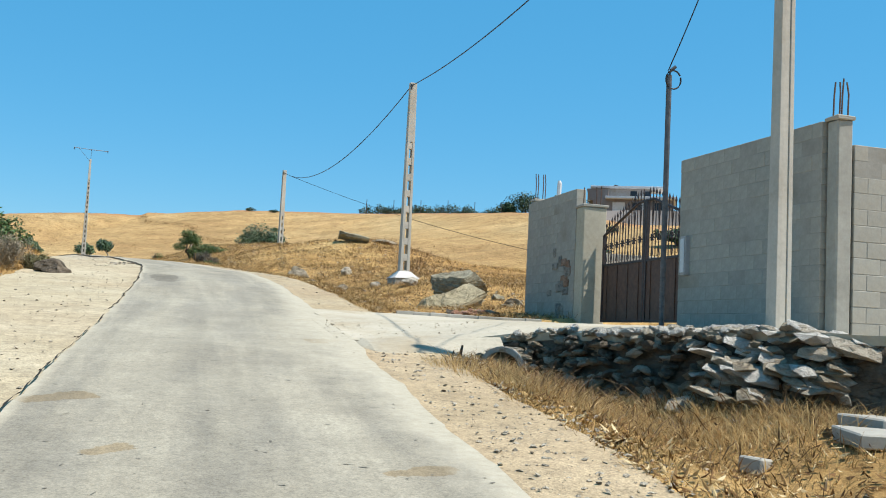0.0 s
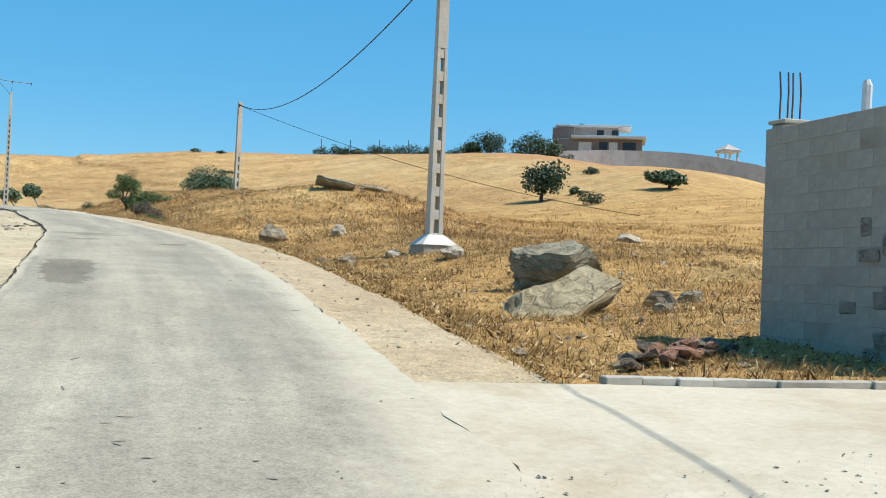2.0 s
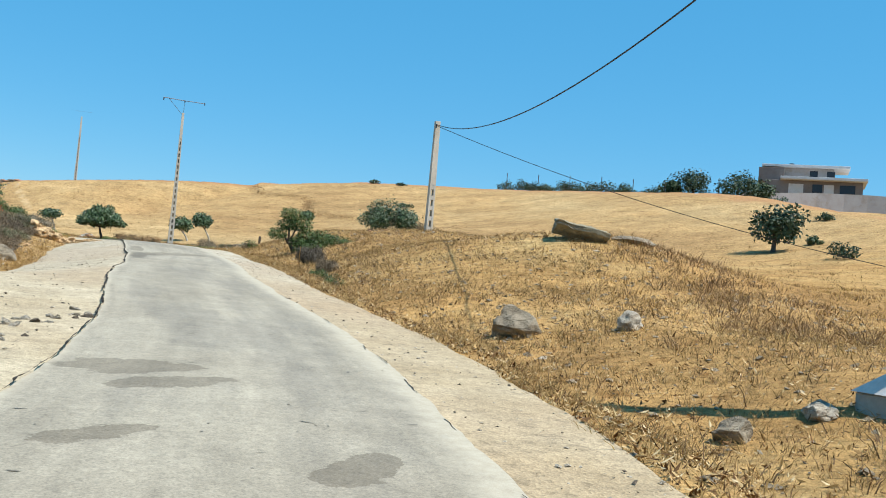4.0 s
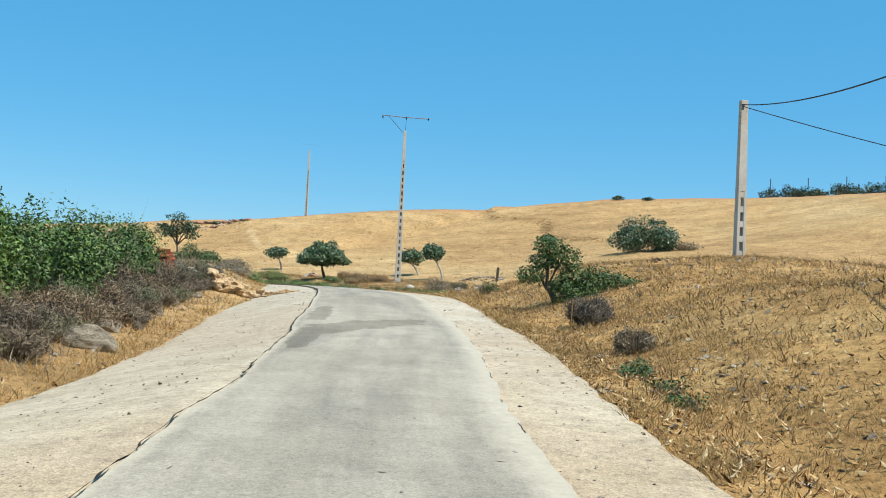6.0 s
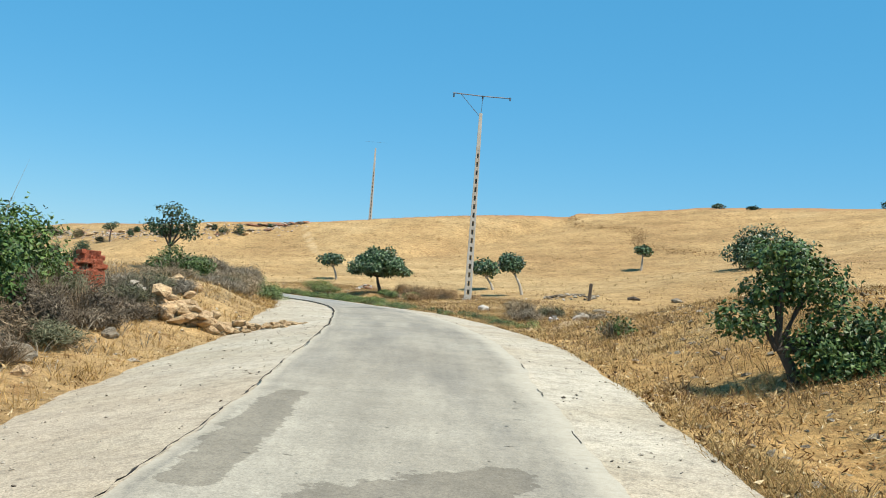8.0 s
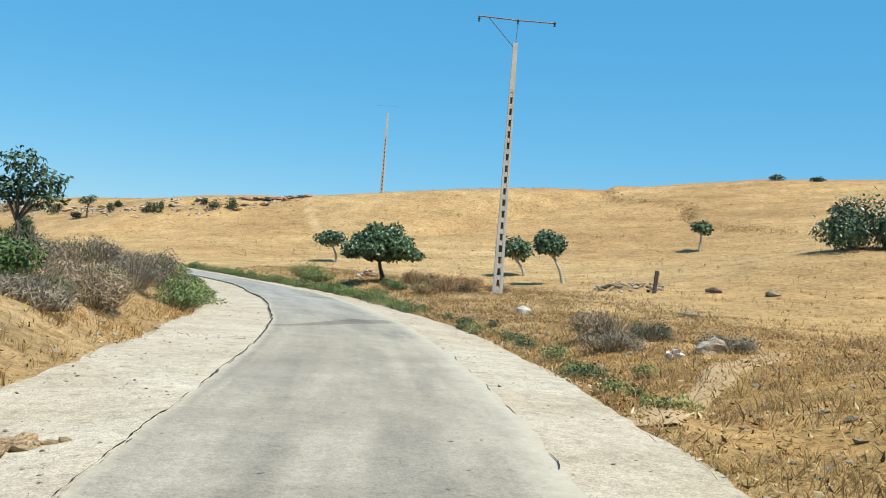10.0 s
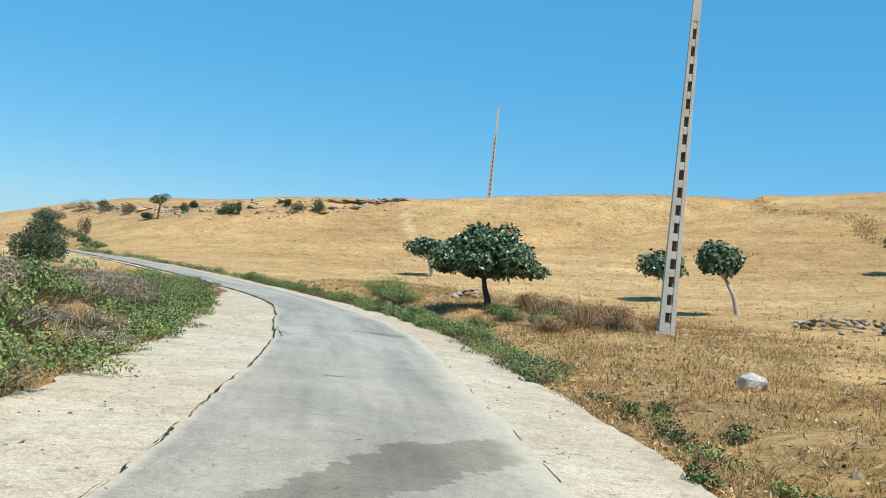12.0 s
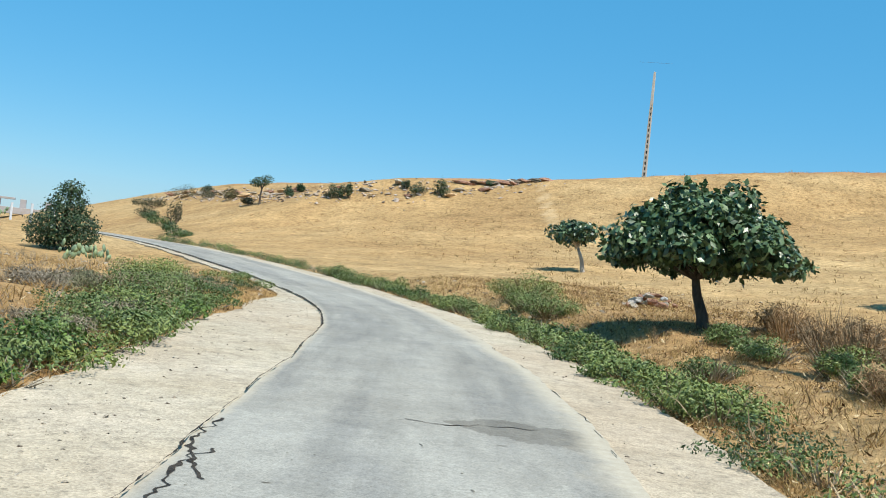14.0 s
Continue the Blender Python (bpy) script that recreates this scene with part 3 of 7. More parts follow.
def crack_line(offset, y0, y1, gap, seed, width, label):
    """The open crack along the asphalt's edge: short ragged slivers, dark for dirt and shaded depth."""
    verts, faces = [], []
    run = None
    for i in range(len(LINE)):
        if not y0 < LINE[i, 1] < y1:
            continue
        for h in (0.0, 0.5):
            k = i + h
            j = min(i + 1, len(LINE) - 1)
            p0 = LINE[i, :2] * (1 - h) + LINE[j, :2] * h
            zz = LINE[i, 2] * (1 - h) + LINE[j, 2] * h
            al = ALONG[i] * (1 - h) + ALONG[j] * h
            wob = noise.noise((al * 0.5, offset, 0)) + 0.5 * noise.noise((al * 1.9, offset, 5))
            c = offset + (TRIM[i] + 0.05 * wob if offset < 0 else SPREAD[i] + 0.07 * wob) + 0.03 * noise.noise((al * 4.3, seed, 5)) - 0.02
            w = width * (0.5 + 1.0 * max(0, noise.noise((al * 2.3, seed, 9)) + 0.35) + 0.9 * max(0, noise.noise((al * 9, seed, 2))))
            if noise.noise((al * 1.1, seed, 20)) < gap:
                run = None
                continue
            a, b = p0 + RIGHT[i] * (c - w), p0 + RIGHT[i] * (c + w)
            lift = 0.026 if offset < 0 else 0.036
            verts += [(a[0], a[1], zz + lift - 0.012 * abs(c)), (b[0], b[1], zz + max(lift, 0.036) + (0.014 if offset < 0 else 0) - 0.012 * abs(c))]
            n = len(verts)
            if run is not None:
                faces.append((run[0], run[1], n - 1, n - 2))
            run = (n - 2, n - 1)
    ob = new("road_crack", raw_mesh("road_crack", verts, faces, CRACK))
    return tagged(ob, label, "crack", kind="structure")


crack_line(-HALF, 5, 150, -0.25, 3, 0.016, "dark crumbling crack along the asphalt edge")
crack_line(HALF, 21, 128, 0.06, 8, 0.005, "broken dark cracks along the shoulder side of the asphalt")


def road_top(x, y):
    """Height of the asphalt's surface."""
    i = int(np.argmin((LINE[:, 0] - x) ** 2 + (LINE[:, 1] - y) ** 2))
    off = np.array((x, y)) - LINE[i, :2]
    slope = (LINE[min(i + 1, len(LINE) - 1), 2] - LINE[max(i - 1, 0), 2]) / (ALONG[min(i + 1, len(LINE) - 1)] - ALONG[max(i - 1, 0)])
    d = float(off @ RIGHT[i])
    return LINE[i, 2] + float(off @ TANG[i]) * slope + 0.03 - 0.012 * abs(d) + 0.012 * noise.noise((x * 0.8, y * 0.8, 2))


def ragged_crack(points, width, seed, label):
    """A forked, crumbling crack across the asphalt."""
    q = random.Random(seed)
    pts = spline([(a, b, 0) for a, b in points], 0.05)[:, :2]
    verts, faces = [], []
    for i, p in enumerate(pts):
        t = pts[min(i + 1, len(pts) - 1)] - pts[max(i - 1, 0)]
        t = t / np.linalg.norm(t)
        side = np.array((t[1], -t[0]))
        c = p + side * 0.07 * noise.noise((i * 0.35, seed, 0))
        w = width * (0.25 + 1.5 * max(0, noise.noise((i * 0.16, seed, 7)) + 0.25))
        for sgn in (-1, 1):
            e = c + side * sgn * w * q.uniform(0.5, 1.3)
            verts.append((e[0], e[1], road_top(e[0], e[1]) + 0.005))
        if i:
            n = len(verts)
            faces.append((n - 4, n - 3, n - 1, n - 2))
    tagged(new("road_crack", raw_mesh("road_crack", verts, faces, CRACK)), label, "crack", kind="structure")


ragged_crack([(-16.15, 102.5), (-16.28, 102.9), (-16.6, 103.5), (-16.84, 104.0), (-17.12, 104.4), (-17.5, 105.3)], 0.022, 5, "dark branching crack near the asphalt edge")
ragged_crack([(-16.3, 103.4), (-16.65, 103.75), (-16.8, 104.2)], 0.02, 6, "short dark crack beside a longer one")
ragged_crack([(-16.5, 106.75), (-16.1, 106.8), (-15.9, 107.1), (-15.4, 107.5)], 0.015, 7, "thin crack round a worn patch of asphalt")
ragged_crack([(-12.7, 96.3), (-12.45, 96.35), (-12.1, 96.5)], 0.02, 9, "short dark crack across the asphalt")

# ---- driveway in front of the gate, held by a rubble wall on its low side ----


def drive_edge(y):
    return float(np.interp(y, [8.6, 9.4, 11, 12.6, 13.3, 13.5, 13.65, 18.5], [6.6, 5.75, 5.1, 4.8, 4.35, 3.7, 2.3, 2.35]))


def drive_z(x, y):
    road_z = float(np.interp(y, LINE[:, 1], LINE[:, 2]))
    t = min(max((x - 2.6) / 3.4, 0), 1)
    t = t * t * (3 - 2 * t)
    return (road_z + 0.012) * (1 - t) + (1.93 + 0.012 * (y - 14)) * t


def driveway():
    verts, faces, rows = [], [], []
    for j in range(67):
        y = 8.6 + j * 0.15
        w = drive_edge(y) + 0.07 * noise.noise((y * 2.1, 0, 0)) + 0.04 * noise.noise((y * 6, 3, 0))
        row = []
        for i in range(43):
            x = w + (14.0 - w) * (i / 42) ** 1.5
            if i == 0:
                verts.append((x + 0.02, y, drive_z(x, y) - 0.10))
                row.append(len(verts) - 1)
            verts.append((x, y + (0.05 * noise.noise((x * 3, 1, 0)) if j == 66 else 0), drive_z(x, y) + 0.018 * noise.noise((x * 1.3, y * 1.3, 0)) + 0.006 * noise.noise((x * 6, y * 6, 0))))
            row.append(len(verts) - 1)
        rows.append(row)
    for q, w in zip(rows, rows[1:]):
        for c in range(len(q) - 1):
            faces.append((q[c], q[c + 1], w[c + 1], w[c]))
    ob = new("driveway", raw_mesh("driveway", verts, faces, APRON, False))
    return tagged(ob, "pale dusty concrete driveway up to the gate", "driveway", kind="structure")


driveway()


def driveway_ramp():
    """The dusty slope where the driveway runs out onto the shoulder."""
    verts, faces = [], []
    for i in range(25):
        x = 2.22 + 2.03 * i / 24
        y0 = float(np.interp(x, [2.3, 3.7, 4.35], [13.86, 13.74, 13.5]))
        for k in range(11):
            v = k / 10
            w = 0.9 + 0.5 * (1 - i / 24) + 0.25 * noise.noise((x * 1.7, 5, 0))
            y = y0 - w * v
            t = v * v * (3 - 2 * v)
            top = drive_z(x, y0) + 0.006 + 0.024 * smooth(2.4, 3.0, x)
            low = max(road_top(x, y) - 0.07 - 0.1 * max(x - 3.0, 0), ground_z(x, y) - 0.02)
            verts.append((x, y, top * (1 - t) + low * t - 0.09 * (1 - smooth(2.22, 2.5, x)) + 0.02 * (1 - v) * noise.noise((x * 2, y * 2, 1))))
            if i and k:
                n = len(verts)
                faces.append((n - 1, n - 2, n - 13, n - 12))
    tagged(new("driveway_ramp", raw_mesh("driveway_ramp", verts, faces, APRON)), "dusty slope at the mouth of the driveway", "driveway", kind="structure")


driveway_ramp()

bm = bmesh.new()
for k in range(9):
    x = 3.95 + k * 0.31
    add_box(bm, x + 0.15, 18.56 + 0.02 * math.sin(k * 2.1), drive_z(x, 18.5) - 0.01, 0.312, 0.12, 0.14, 0.008, None, 0.006)
single("kerb", bm, CONCRETE, "low cracked concrete kerb along the driveway", "kerb", kind="structure")

# ---- stones ----


def rock_bm(seed, flat=1.0, layers=False, sub=2, sharp=0.35):
    """A broken stone of about one metre."""
    rnd = random.Random(seed)
    b = bmesh.new()
    bmesh.ops.create_icosphere(b, subdivisions=sub, radius=0.5)
    cuts = []
    for _ in range(9):
        n = Vector((rnd.uniform(-1, 1), rnd.uniform(-1, 1), rnd.uniform(-1, 1))).normalized()
        cuts.append((n, rnd.uniform(0.26, 0.42)))
    off = Vector((rnd.uniform(0, 50), rnd.uniform(0, 50), rnd.uniform(0, 50)))
    for v in b.verts:
        for n, c in cuts:
            over = v.co.dot(n) - c
            if over > 0:
                v.co -= n * over * 0.95
        v.co += v.co.normalized() * sharp * 0.16 * noise.noise(v.co * 4 + off)
        v.co.z *= flat
        if layers:
            step = 0.06
            k = v.co.z / step
            out = 1 + 0.06 * noise.noise(Vector((0, 0, math.floor(k) * 3.7)) + off)
            v.co.x *= out
            v.co.y *= out
    return b


STONE_MESH = {}


def stone_mesh(kind, material):
    key = (kind, material.name)
    if key not in STONE_MESH:
        STONE_MESH[key] = mesh_of("stone", rock_bm(100 + kind, 0.7, False, 1, 0.5), material)
    return STONE_MESH[key]


def boulder(x, y, sx, sy, sz, rz, seed, material, label, tilt=0.0, sink=0.25, flat=1.0, layers=True, z=None):
    b = rock_bm(seed, 1.0, layers, 4 if sx > 0.55 else 3, 0.6)
    for v in b.verts:
        v.co = Vector((v.co.x * sx * 1.15, v.co.y * sy * 1.15, v.co.z * sz * 1.15 * flat))
    base = ground_z(x, y) if z is None else z
    return single("boulder", b, material, label, "rock", pose(x, y, base + sz * (0.5 - sink), tilt * 0.4, tilt, rz), "boulders on the hillside")


ROCK_OCHRE = mat_rock("ochre_stone", (0.66, 0.41, 0.20), (0.90, 0.66, 0.38), 3)
ROCK_WHITE = mat_rock("broken_white_stone", (0.62, 0.57, 0.48), (0.86, 0.82, 0.74), 3)
SLAB_ROCK = mat_rock("tan_schist", (0.36, 0.29, 0.165), (0.55, 0.46, 0.29), 1.8)
GREY_ROCK = mat_rock("grey_schist", (0.25, 0.215, 0.14), (0.50, 0.45, 0.315), 2.6)


def schist_slab(x, y, z, length, deep, high, turn, nod, lean, seed, label, cuts=5, undercut=0.0, material=None):
    """A split block of schist: flat cleaved faces, stepped layers on its broken sides."""
    q = random.Random(seed)
    b = bmesh.new()
    bmesh.ops.create_cube(b, size=1.0)
    bmesh.ops.subdivide_edges(b, edges=list(b.edges), cuts=17, use_grid_fill=True)
    off = Vector((q.uniform(0, 90), q.uniform(0, 90), q.uniform(0, 90)))
    planes = []
    for _ in range(cuts):
        a = q.uniform(0, math.tau)
        planes.append((Vector((math.cos(a), math.sin(a), q.uniform(-0.3, 0.5))).normalized(), q.uniform(0.40, 0.54)))
    for v in b.verts:
        p = v.co.copy()
        for n, c in planes:
            over = p.dot(n) - c
            if over > 0:
                p -= n * over
        p = Vector((p.x * length, p.y * deep, p.z * high))
        step = 0.045 + 0.03 * noise.noise(Vector((p.x * 0.7, p.y * 0.7, 0)) + off)
        k = math.floor((p.z + 0.05 * noise.noise(p * 1.3 + off)) / max(step, 0.02))
        layer = noise.noise(Vector((k * 3.7, seed, 0)))
        out = 1 + 0.10 * layer + 0.05 * noise.noise(Vector((p.x * 3, p.y * 3, k * 2.1)) + off)
        if abs(v.co.z) < 0.49:
            p.x *= out
            p.y *= out
        if undercut and v.co.y < 0:
            p.y += undercut * deep * max(0.0, 0.2 - v.co.z) * min(1.0, -v.co.y * 2.5)
        p += Vector((noise.noise(p * 2 + off), noise.noise(p * 2.2 - off), 0.8 * noise.noise(p * 2.6 + off * 2))) * 0.07
        p.z += 0.03 * noise.noise(p * 9 + off)
        v.co = p
    return single("boulder", b, material or GREY_ROCK, label, "rock", pose(x, y, z, nod, lean, turn), "boulders on the hillside")


schist_slab(7.78, 28.0, 3.03, 1.42, 1.1, 0.76, -10, 14, -14, 3, "grey layered schist block overhanging dry grass", 4, 0.55)
schist_slab(6.86, 26.2, 2.36, 1.95, 1.2, 0.5, 16, 22, -27, 8, "tilted pale schist slab with a cracked face", 6, 0.3, SLAB_ROCK)
for k, (x, y, w) in enumerate(((9.6, 26.6, 0.4), (8.3, 25.2, 0.35), (9.1, 28.6, 0.4))):
    schist_slab(x, y, ground_z(x, y) + 0.06, w, w * 0.7, 0.16, 40 * k, 8, -6, 30 + k, "broken piece of schist lying in dry grass")
boulder(8.75, 26.2, 0.55, 0.45, 0.35, 10, 11, ROCK, "small brown layered stone in dry grass", 8)
boulder(6.85, 35.9, 0.6, 0.35, 0.24, 60, 12, ROCK_PALE, "whitish stone lying in dry grass")
boulder(5.6, 35.3, 0.42, 0.36, 0.3, 20, 13, ROCK, "pale grey stone half hidden by tufts")
boulder(5.0, 43.6, 1.0, 0.8, 0.72, 35, 14, ROCK, "rounded grey boulder at the foot of the bank")
boulder(7.05, 43.0, 0.6, 0.45, 0.38, 50, 15, ROCK_PALE, "pale boulder on the grassy bank")
schist_slab(9.1, 54.2, ground_z(9.1, 54.2) + 0.2, 1.6, 1.0, 0.42, -4, 8, 9, 16, "flat dark rock overhanging the top of the bank", 4, 0.6)
boulder(10.9, 54.6, 1.3, 0.8, 0.25, 5, 17, ROCK, "flat grey outcrop beside the dark rock", 4)
boulder(16.8, 42.6, 1.3, 0.9, 0.35, 70, 18, ROCK_PALE, "pale flat outcrop in dry grass")
boulder(3.75, 29.1, 0.24, 0.16, 0.13, 15, 19, ROCK_DARK, "dark stone at the edge of the shoulder")
boulder(7.5, 33.2, 0.5, 0.4, 0.35, 5, 20, ROCK_PALE, "broken concrete block lying in the grass", 0, 0.2, 1.0, False)
for k, (y, off, w, h, mt) in enumerate(((57.2, -5.0, 0.85, 0.6, ROCK), (59.6, -5.3, 0.6, 0.42, ROCK), (62.3, -5.3, 0.5, 0.4, ROCK), (65.0, -5.35, 0.5, 0.36, ROCK), (67.6, -5.6, 0.7, 0.4, ROCK), (69.6, -5.9, 0.55, 0.42, ROCK_OCHRE),
                                     (60.9, -5.0, 0.35, 0.25, ROCK_DARK), (66.4, -5.0, 0.3, 0.2, ROCK_OCHRE), (71.2, -5.2, 0.4, 0.26, ROCK))):
    x, y = beside(y, off)
    boulder(x, y, w, w * 0.8, h, 37 * k, 260 + k, mt, "weathered stone at the foot of the scrubby bank", 6, 0.38)
boulder(-2.75, 25.9, 0.85, 0.6, 0.46, 20, 23, ROCK_DARK, "dark rock at the edge of the shoulder")
boulder(-7.0, 102.2, 0.5, 0.4, 0.42, 20, 24, ROCK_WHITE, "pale upright stone in dry grass", 12)
boulder(-2.1, 88.6, 0.95, 0.6, 0.4, 70, 25, ROCK_PALE, "flat pale stones in dry grass", 5)
boulder(3.2, 118.5, 0.8, 0.6, 0.3, 10, 26, ROCK, "low brown rock on the field")
boulder(-1.4, 105.0, 0.9, 0.6, 0.25, 10, 27, ROCK, "low brown rock half sunk in the field")
boulder(9.1, 60.5, 0.8, 0.6, 0.4, 50, 28, ROCK, "weathered rock on the bank")
boulder(12.5, 63.5, 0.9, 0.7, 0.4, 10, 29, ROCK, "weathered rock among tufts on the bank")


def heap(name, label, spots, materials, seed, group=""):
    """A heap or row of loose stones: each stone a part."""
    rnd = random.Random(seed)
    x0, y0, z0 = spots[0][:3]
    ob = empty(name, pose(x0, y0, z0), label, "stones", group)
    for x, y, z, size in spots:
        me = stone_mesh(rnd.randrange(7), rnd.choice(materials))
        st = new("stone", me)
        st.parent = ob
        st.matrix_basis = Matrix.LocRotScale((x - x0, y - y0, z - z0), Euler((rnd.uniform(-0.4, 0.4), rnd.uniform(-0.4, 0.4), rnd.uniform(0, 6.3))),
                                             (size * rnd.uniform(0.8, 1.5), size * rnd.uniform(0.7, 1.1), size * rnd.uniform(0.5, 0.9)))
    return ob


# rubble core in dark stone colour, which paints the shade on this face
rnd = random.Random(5)
verts, faces = [], []
for j in range(60):
    y = 8.5 + j * 0.09
    for k in range(9):
        x = drive_edge(max(y, 8.6)) + 0.06 - 0.03 * k + 0.07 * noise.noise((y * 4, k * 0.8, 0))
        verts.append((x, y, drive_z(x, max(y, 8.6)) - 0.03 - 0.16 * k))
        if j and k:
            n = len(verts)
            faces.append((n - 1, n - 2, n - 11, n - 10))
tagged(new("wall_driveway_side", raw_mesh("wall_driveway_side", verts, faces, ROCK_DARK)), "packed rubble behind the dry-laid stones, coloured dark for shade", "wall", kind="structure")
spots = []
for k in range(300):
    y = 8.7 + 4.6 * rnd.random()
    x = drive_edge(y)
    depth = max(0.1, drive_z(x, y) - ground_z(x - 0.4, y))
    f = rnd.random() ** 0.85
    spots.append((x - 0.02 - 0.2 * (1 - f) + rnd.uniform(-0.05, 0.05), y, drive_z(x, y) - 0.02 - depth * (1 - f), rnd.uniform(0.11, 0.27)))
# the dark stones in the mix carry painted shade too
heap("rubble_retaining_wall", "dry-laid rubble wall holding up the driveway edge, darkened for shade", spots, [ROCK_DARK, ROCK_DARK, ROCK, ROCK, ROCK_PALE], 4)
spots = []
for k in range(90):
    y = 9.2 + 3.9 * rnd.random()
    x = drive_edge(y) + rnd.uniform(-0.1, 0.22)
    spots.append((x, y, drive_z(x, y) + 0.02, rnd.uniform(0.08, 0.24)))
heap("row_of_stones", "row of broken white stones along the driveway's lip", spots, [ROCK_WHITE, ROCK_WHITE, ROCK_PALE], 14)
spots = []
for k in range(75):
    y = 8.4 + 4.2 * rnd.random()
    x = drive_edge(max(y, 8.6)) - 0.3 - 1.9 * rnd.random()
    spots.append((x, y, ground_z(x, y) + 0.02, rnd.uniform(0.05, 0.17)))
heap("scattered_stones", "pale broken stones scattered in straw below the rubble wall", spots, [ROCK_WHITE, ROCK_PALE, ROCK_PALE, ROCK], 15)
slabs = empty("stone_heap", pose(5.9, 9.6, ground_z(5.9, 9.6)), "stacked heap of broken pale slabs at the wall's corner", "stones")
for k in range(90):
    y = 8.75 + 1.15 * rnd.random() ** 1.2
    f = rnd.random()
    x = drive_edge(y) - 0.45 + 0.75 * f + rnd.uniform(-0.15, 0.15)
    low, top = ground_z(x, y), drive_z(x, y) + 0.02
    z = low + (top - low) * min(1.0, f * 0.9 + 0.25 * rnd.random()) + 0.02
    sz = rnd.uniform(0.22, 0.52)
    st = new("stone", stone_mesh(rnd.randrange(7), rnd.choice([ROCK_WHITE, ROCK_WHITE, ROCK_WHITE, ROCK_PALE, ROCK_PALE, ROCK])))
    st.parent = slabs
    st.matrix_basis = Matrix.LocRotScale((x - 5.9, y - 9.6, z - ground_z(5.9, 9.6)), Euler((rnd.uniform(0.05, 0.6), rnd.uniform(-0.2, 0.35), rnd.uniform(-0.5, 0.7))), (sz * 1.3, sz * 0.9, sz * rnd.uniform(0.3, 0.55)))
spots = []
for k in range(28):
    a, r = rnd.uniform(0, 6.28), rnd.random() ** 0.6
    x, y = 6.0 + 0.72 * r * math.cos(a), 20.9 + 0.42 * r * math.sin(a)
    spots.append((x, y, ground_z(x, y) + 0.05 + 0.15 * (1 - r), rnd.uniform(0.16, 0.42)))
heap("stone_heap", "heap of reddish and dark stones beside the driveway", spots, [ROCK_RED, ROCK_RED, ROCK_RED, ROCK_DARK, ROCK], 7)
spots = []
for k in range(85):
    t = rnd.random()
    x, y = -10.7 + 2.7 * t + rnd.uniform(-0.12, 0.12), 73.45 + 1.7 * t * t + rnd.gauss(0, 0.2)
    spots.append((x, y, ground_z(x, y) + 0.06 + rnd.random() * 0.55 * (1 - t) ** 1.3, rnd.uniform(0.22, 0.6) * (1.15 - 0.7 * t)))
heap("tumbled_stone_wall", "tumbled wall of ochre and pale stones at the roadside", spots, [ROCK_OCHRE], 8)
for x, y, w in ((-12.2, 78.2, 0.6), (-11.7, 78.0, 0.42), (-12.6, 78.6, 0.4), (-11.3, 76.6, 0.35)):
    boulder(x, y, w, w * 0.7, w * 0.62, 50 * x, int(y * 3 - x), ROCK_OCHRE, "ochre stone on the sandy slope above the tumbled wall", 10, 0.2)
spots = []
for k in range(32):
    a, r = rnd.uniform(0, 6.28), rnd.random() ** 0.6
    x, y = -18.3 + 0.75 * r * math.cos(a), 126.2 + 0.5 * r * math.sin(a)
    spots.append((x, y, ground_z(x, y) + 0.08 + 0.35 * (1 - r), rnd.uniform(0.2, 0.42)))
heap("stone_heap", "small heap of pale field stones under a fig tree", spots, [ROCK_WHITE, ROCK_PALE, ROCK_RED], 9)
spots = []
for k in range(70):
    x, y = 5.6 + rnd.gauss(0, 1.9), 76.0 + rnd.gauss(0, 3.2)
    spots.append((x, y, ground_z(x, y) + 0.02, rnd.uniform(0.08, 0.3)))
heap("scattered_stones", "scattered pale and brown stones on the bank", spots, [ROCK_PALE, ROCK, ROCK_DARK, ROCK_RED], 13)
spots = []
for k in range(60):
    a, r = rnd.uniform(0, 6.28), rnd.random() ** 0.5
    x, y = -3.4 + 1.9 * r * math.cos(a), 122.5 + 2.6 * r * math.sin(a)
    spots.append((x, y, ground_z(x, y) + 0.06 + 0.2 * (1 - r), rnd.uniform(0.2, 0.45)))
heap("stone_heap", "flat heap of grey field stones beside a stake", spots, [ROCK, ROCK_PALE, ROCK_DARK], 10)
spots = []
for k in range(30):
    x, y = -1.5 + rnd.gauss(0, 0.22), 37.3 + rnd.gauss(0, 0.9)
    x -= 0.35
    spots.append((x, y, road_top(x, y) - 0.04, rnd.uniform(0.06, 0.2)))
heap("broken_road_edge", "broken slabs and pebbles at the road's crumbling edge", spots, [ROCK_PALE, ROCK, ROCK_DARK], 11)

for x, y, sx, sy, rz in ((6.15, 8.1, 0.6, 0.45, 20), (5.75, 7.5, 0.7, 0.5, -10), (4.6, 7.6, 0.3, 0.2, 40)):
    b = bmesh.new()
    add_box(b, 0, 0, 0.06, sx, sy, 0.12, 0.015, None, 0.015)
    single("broken_slab", b, CONCRETE, "broken grey concrete slab lying in dry grass", "slab", pose(x, y, ground_z(x, y), 3, 2, rz), "broken slabs")

# ---- concrete poles ----


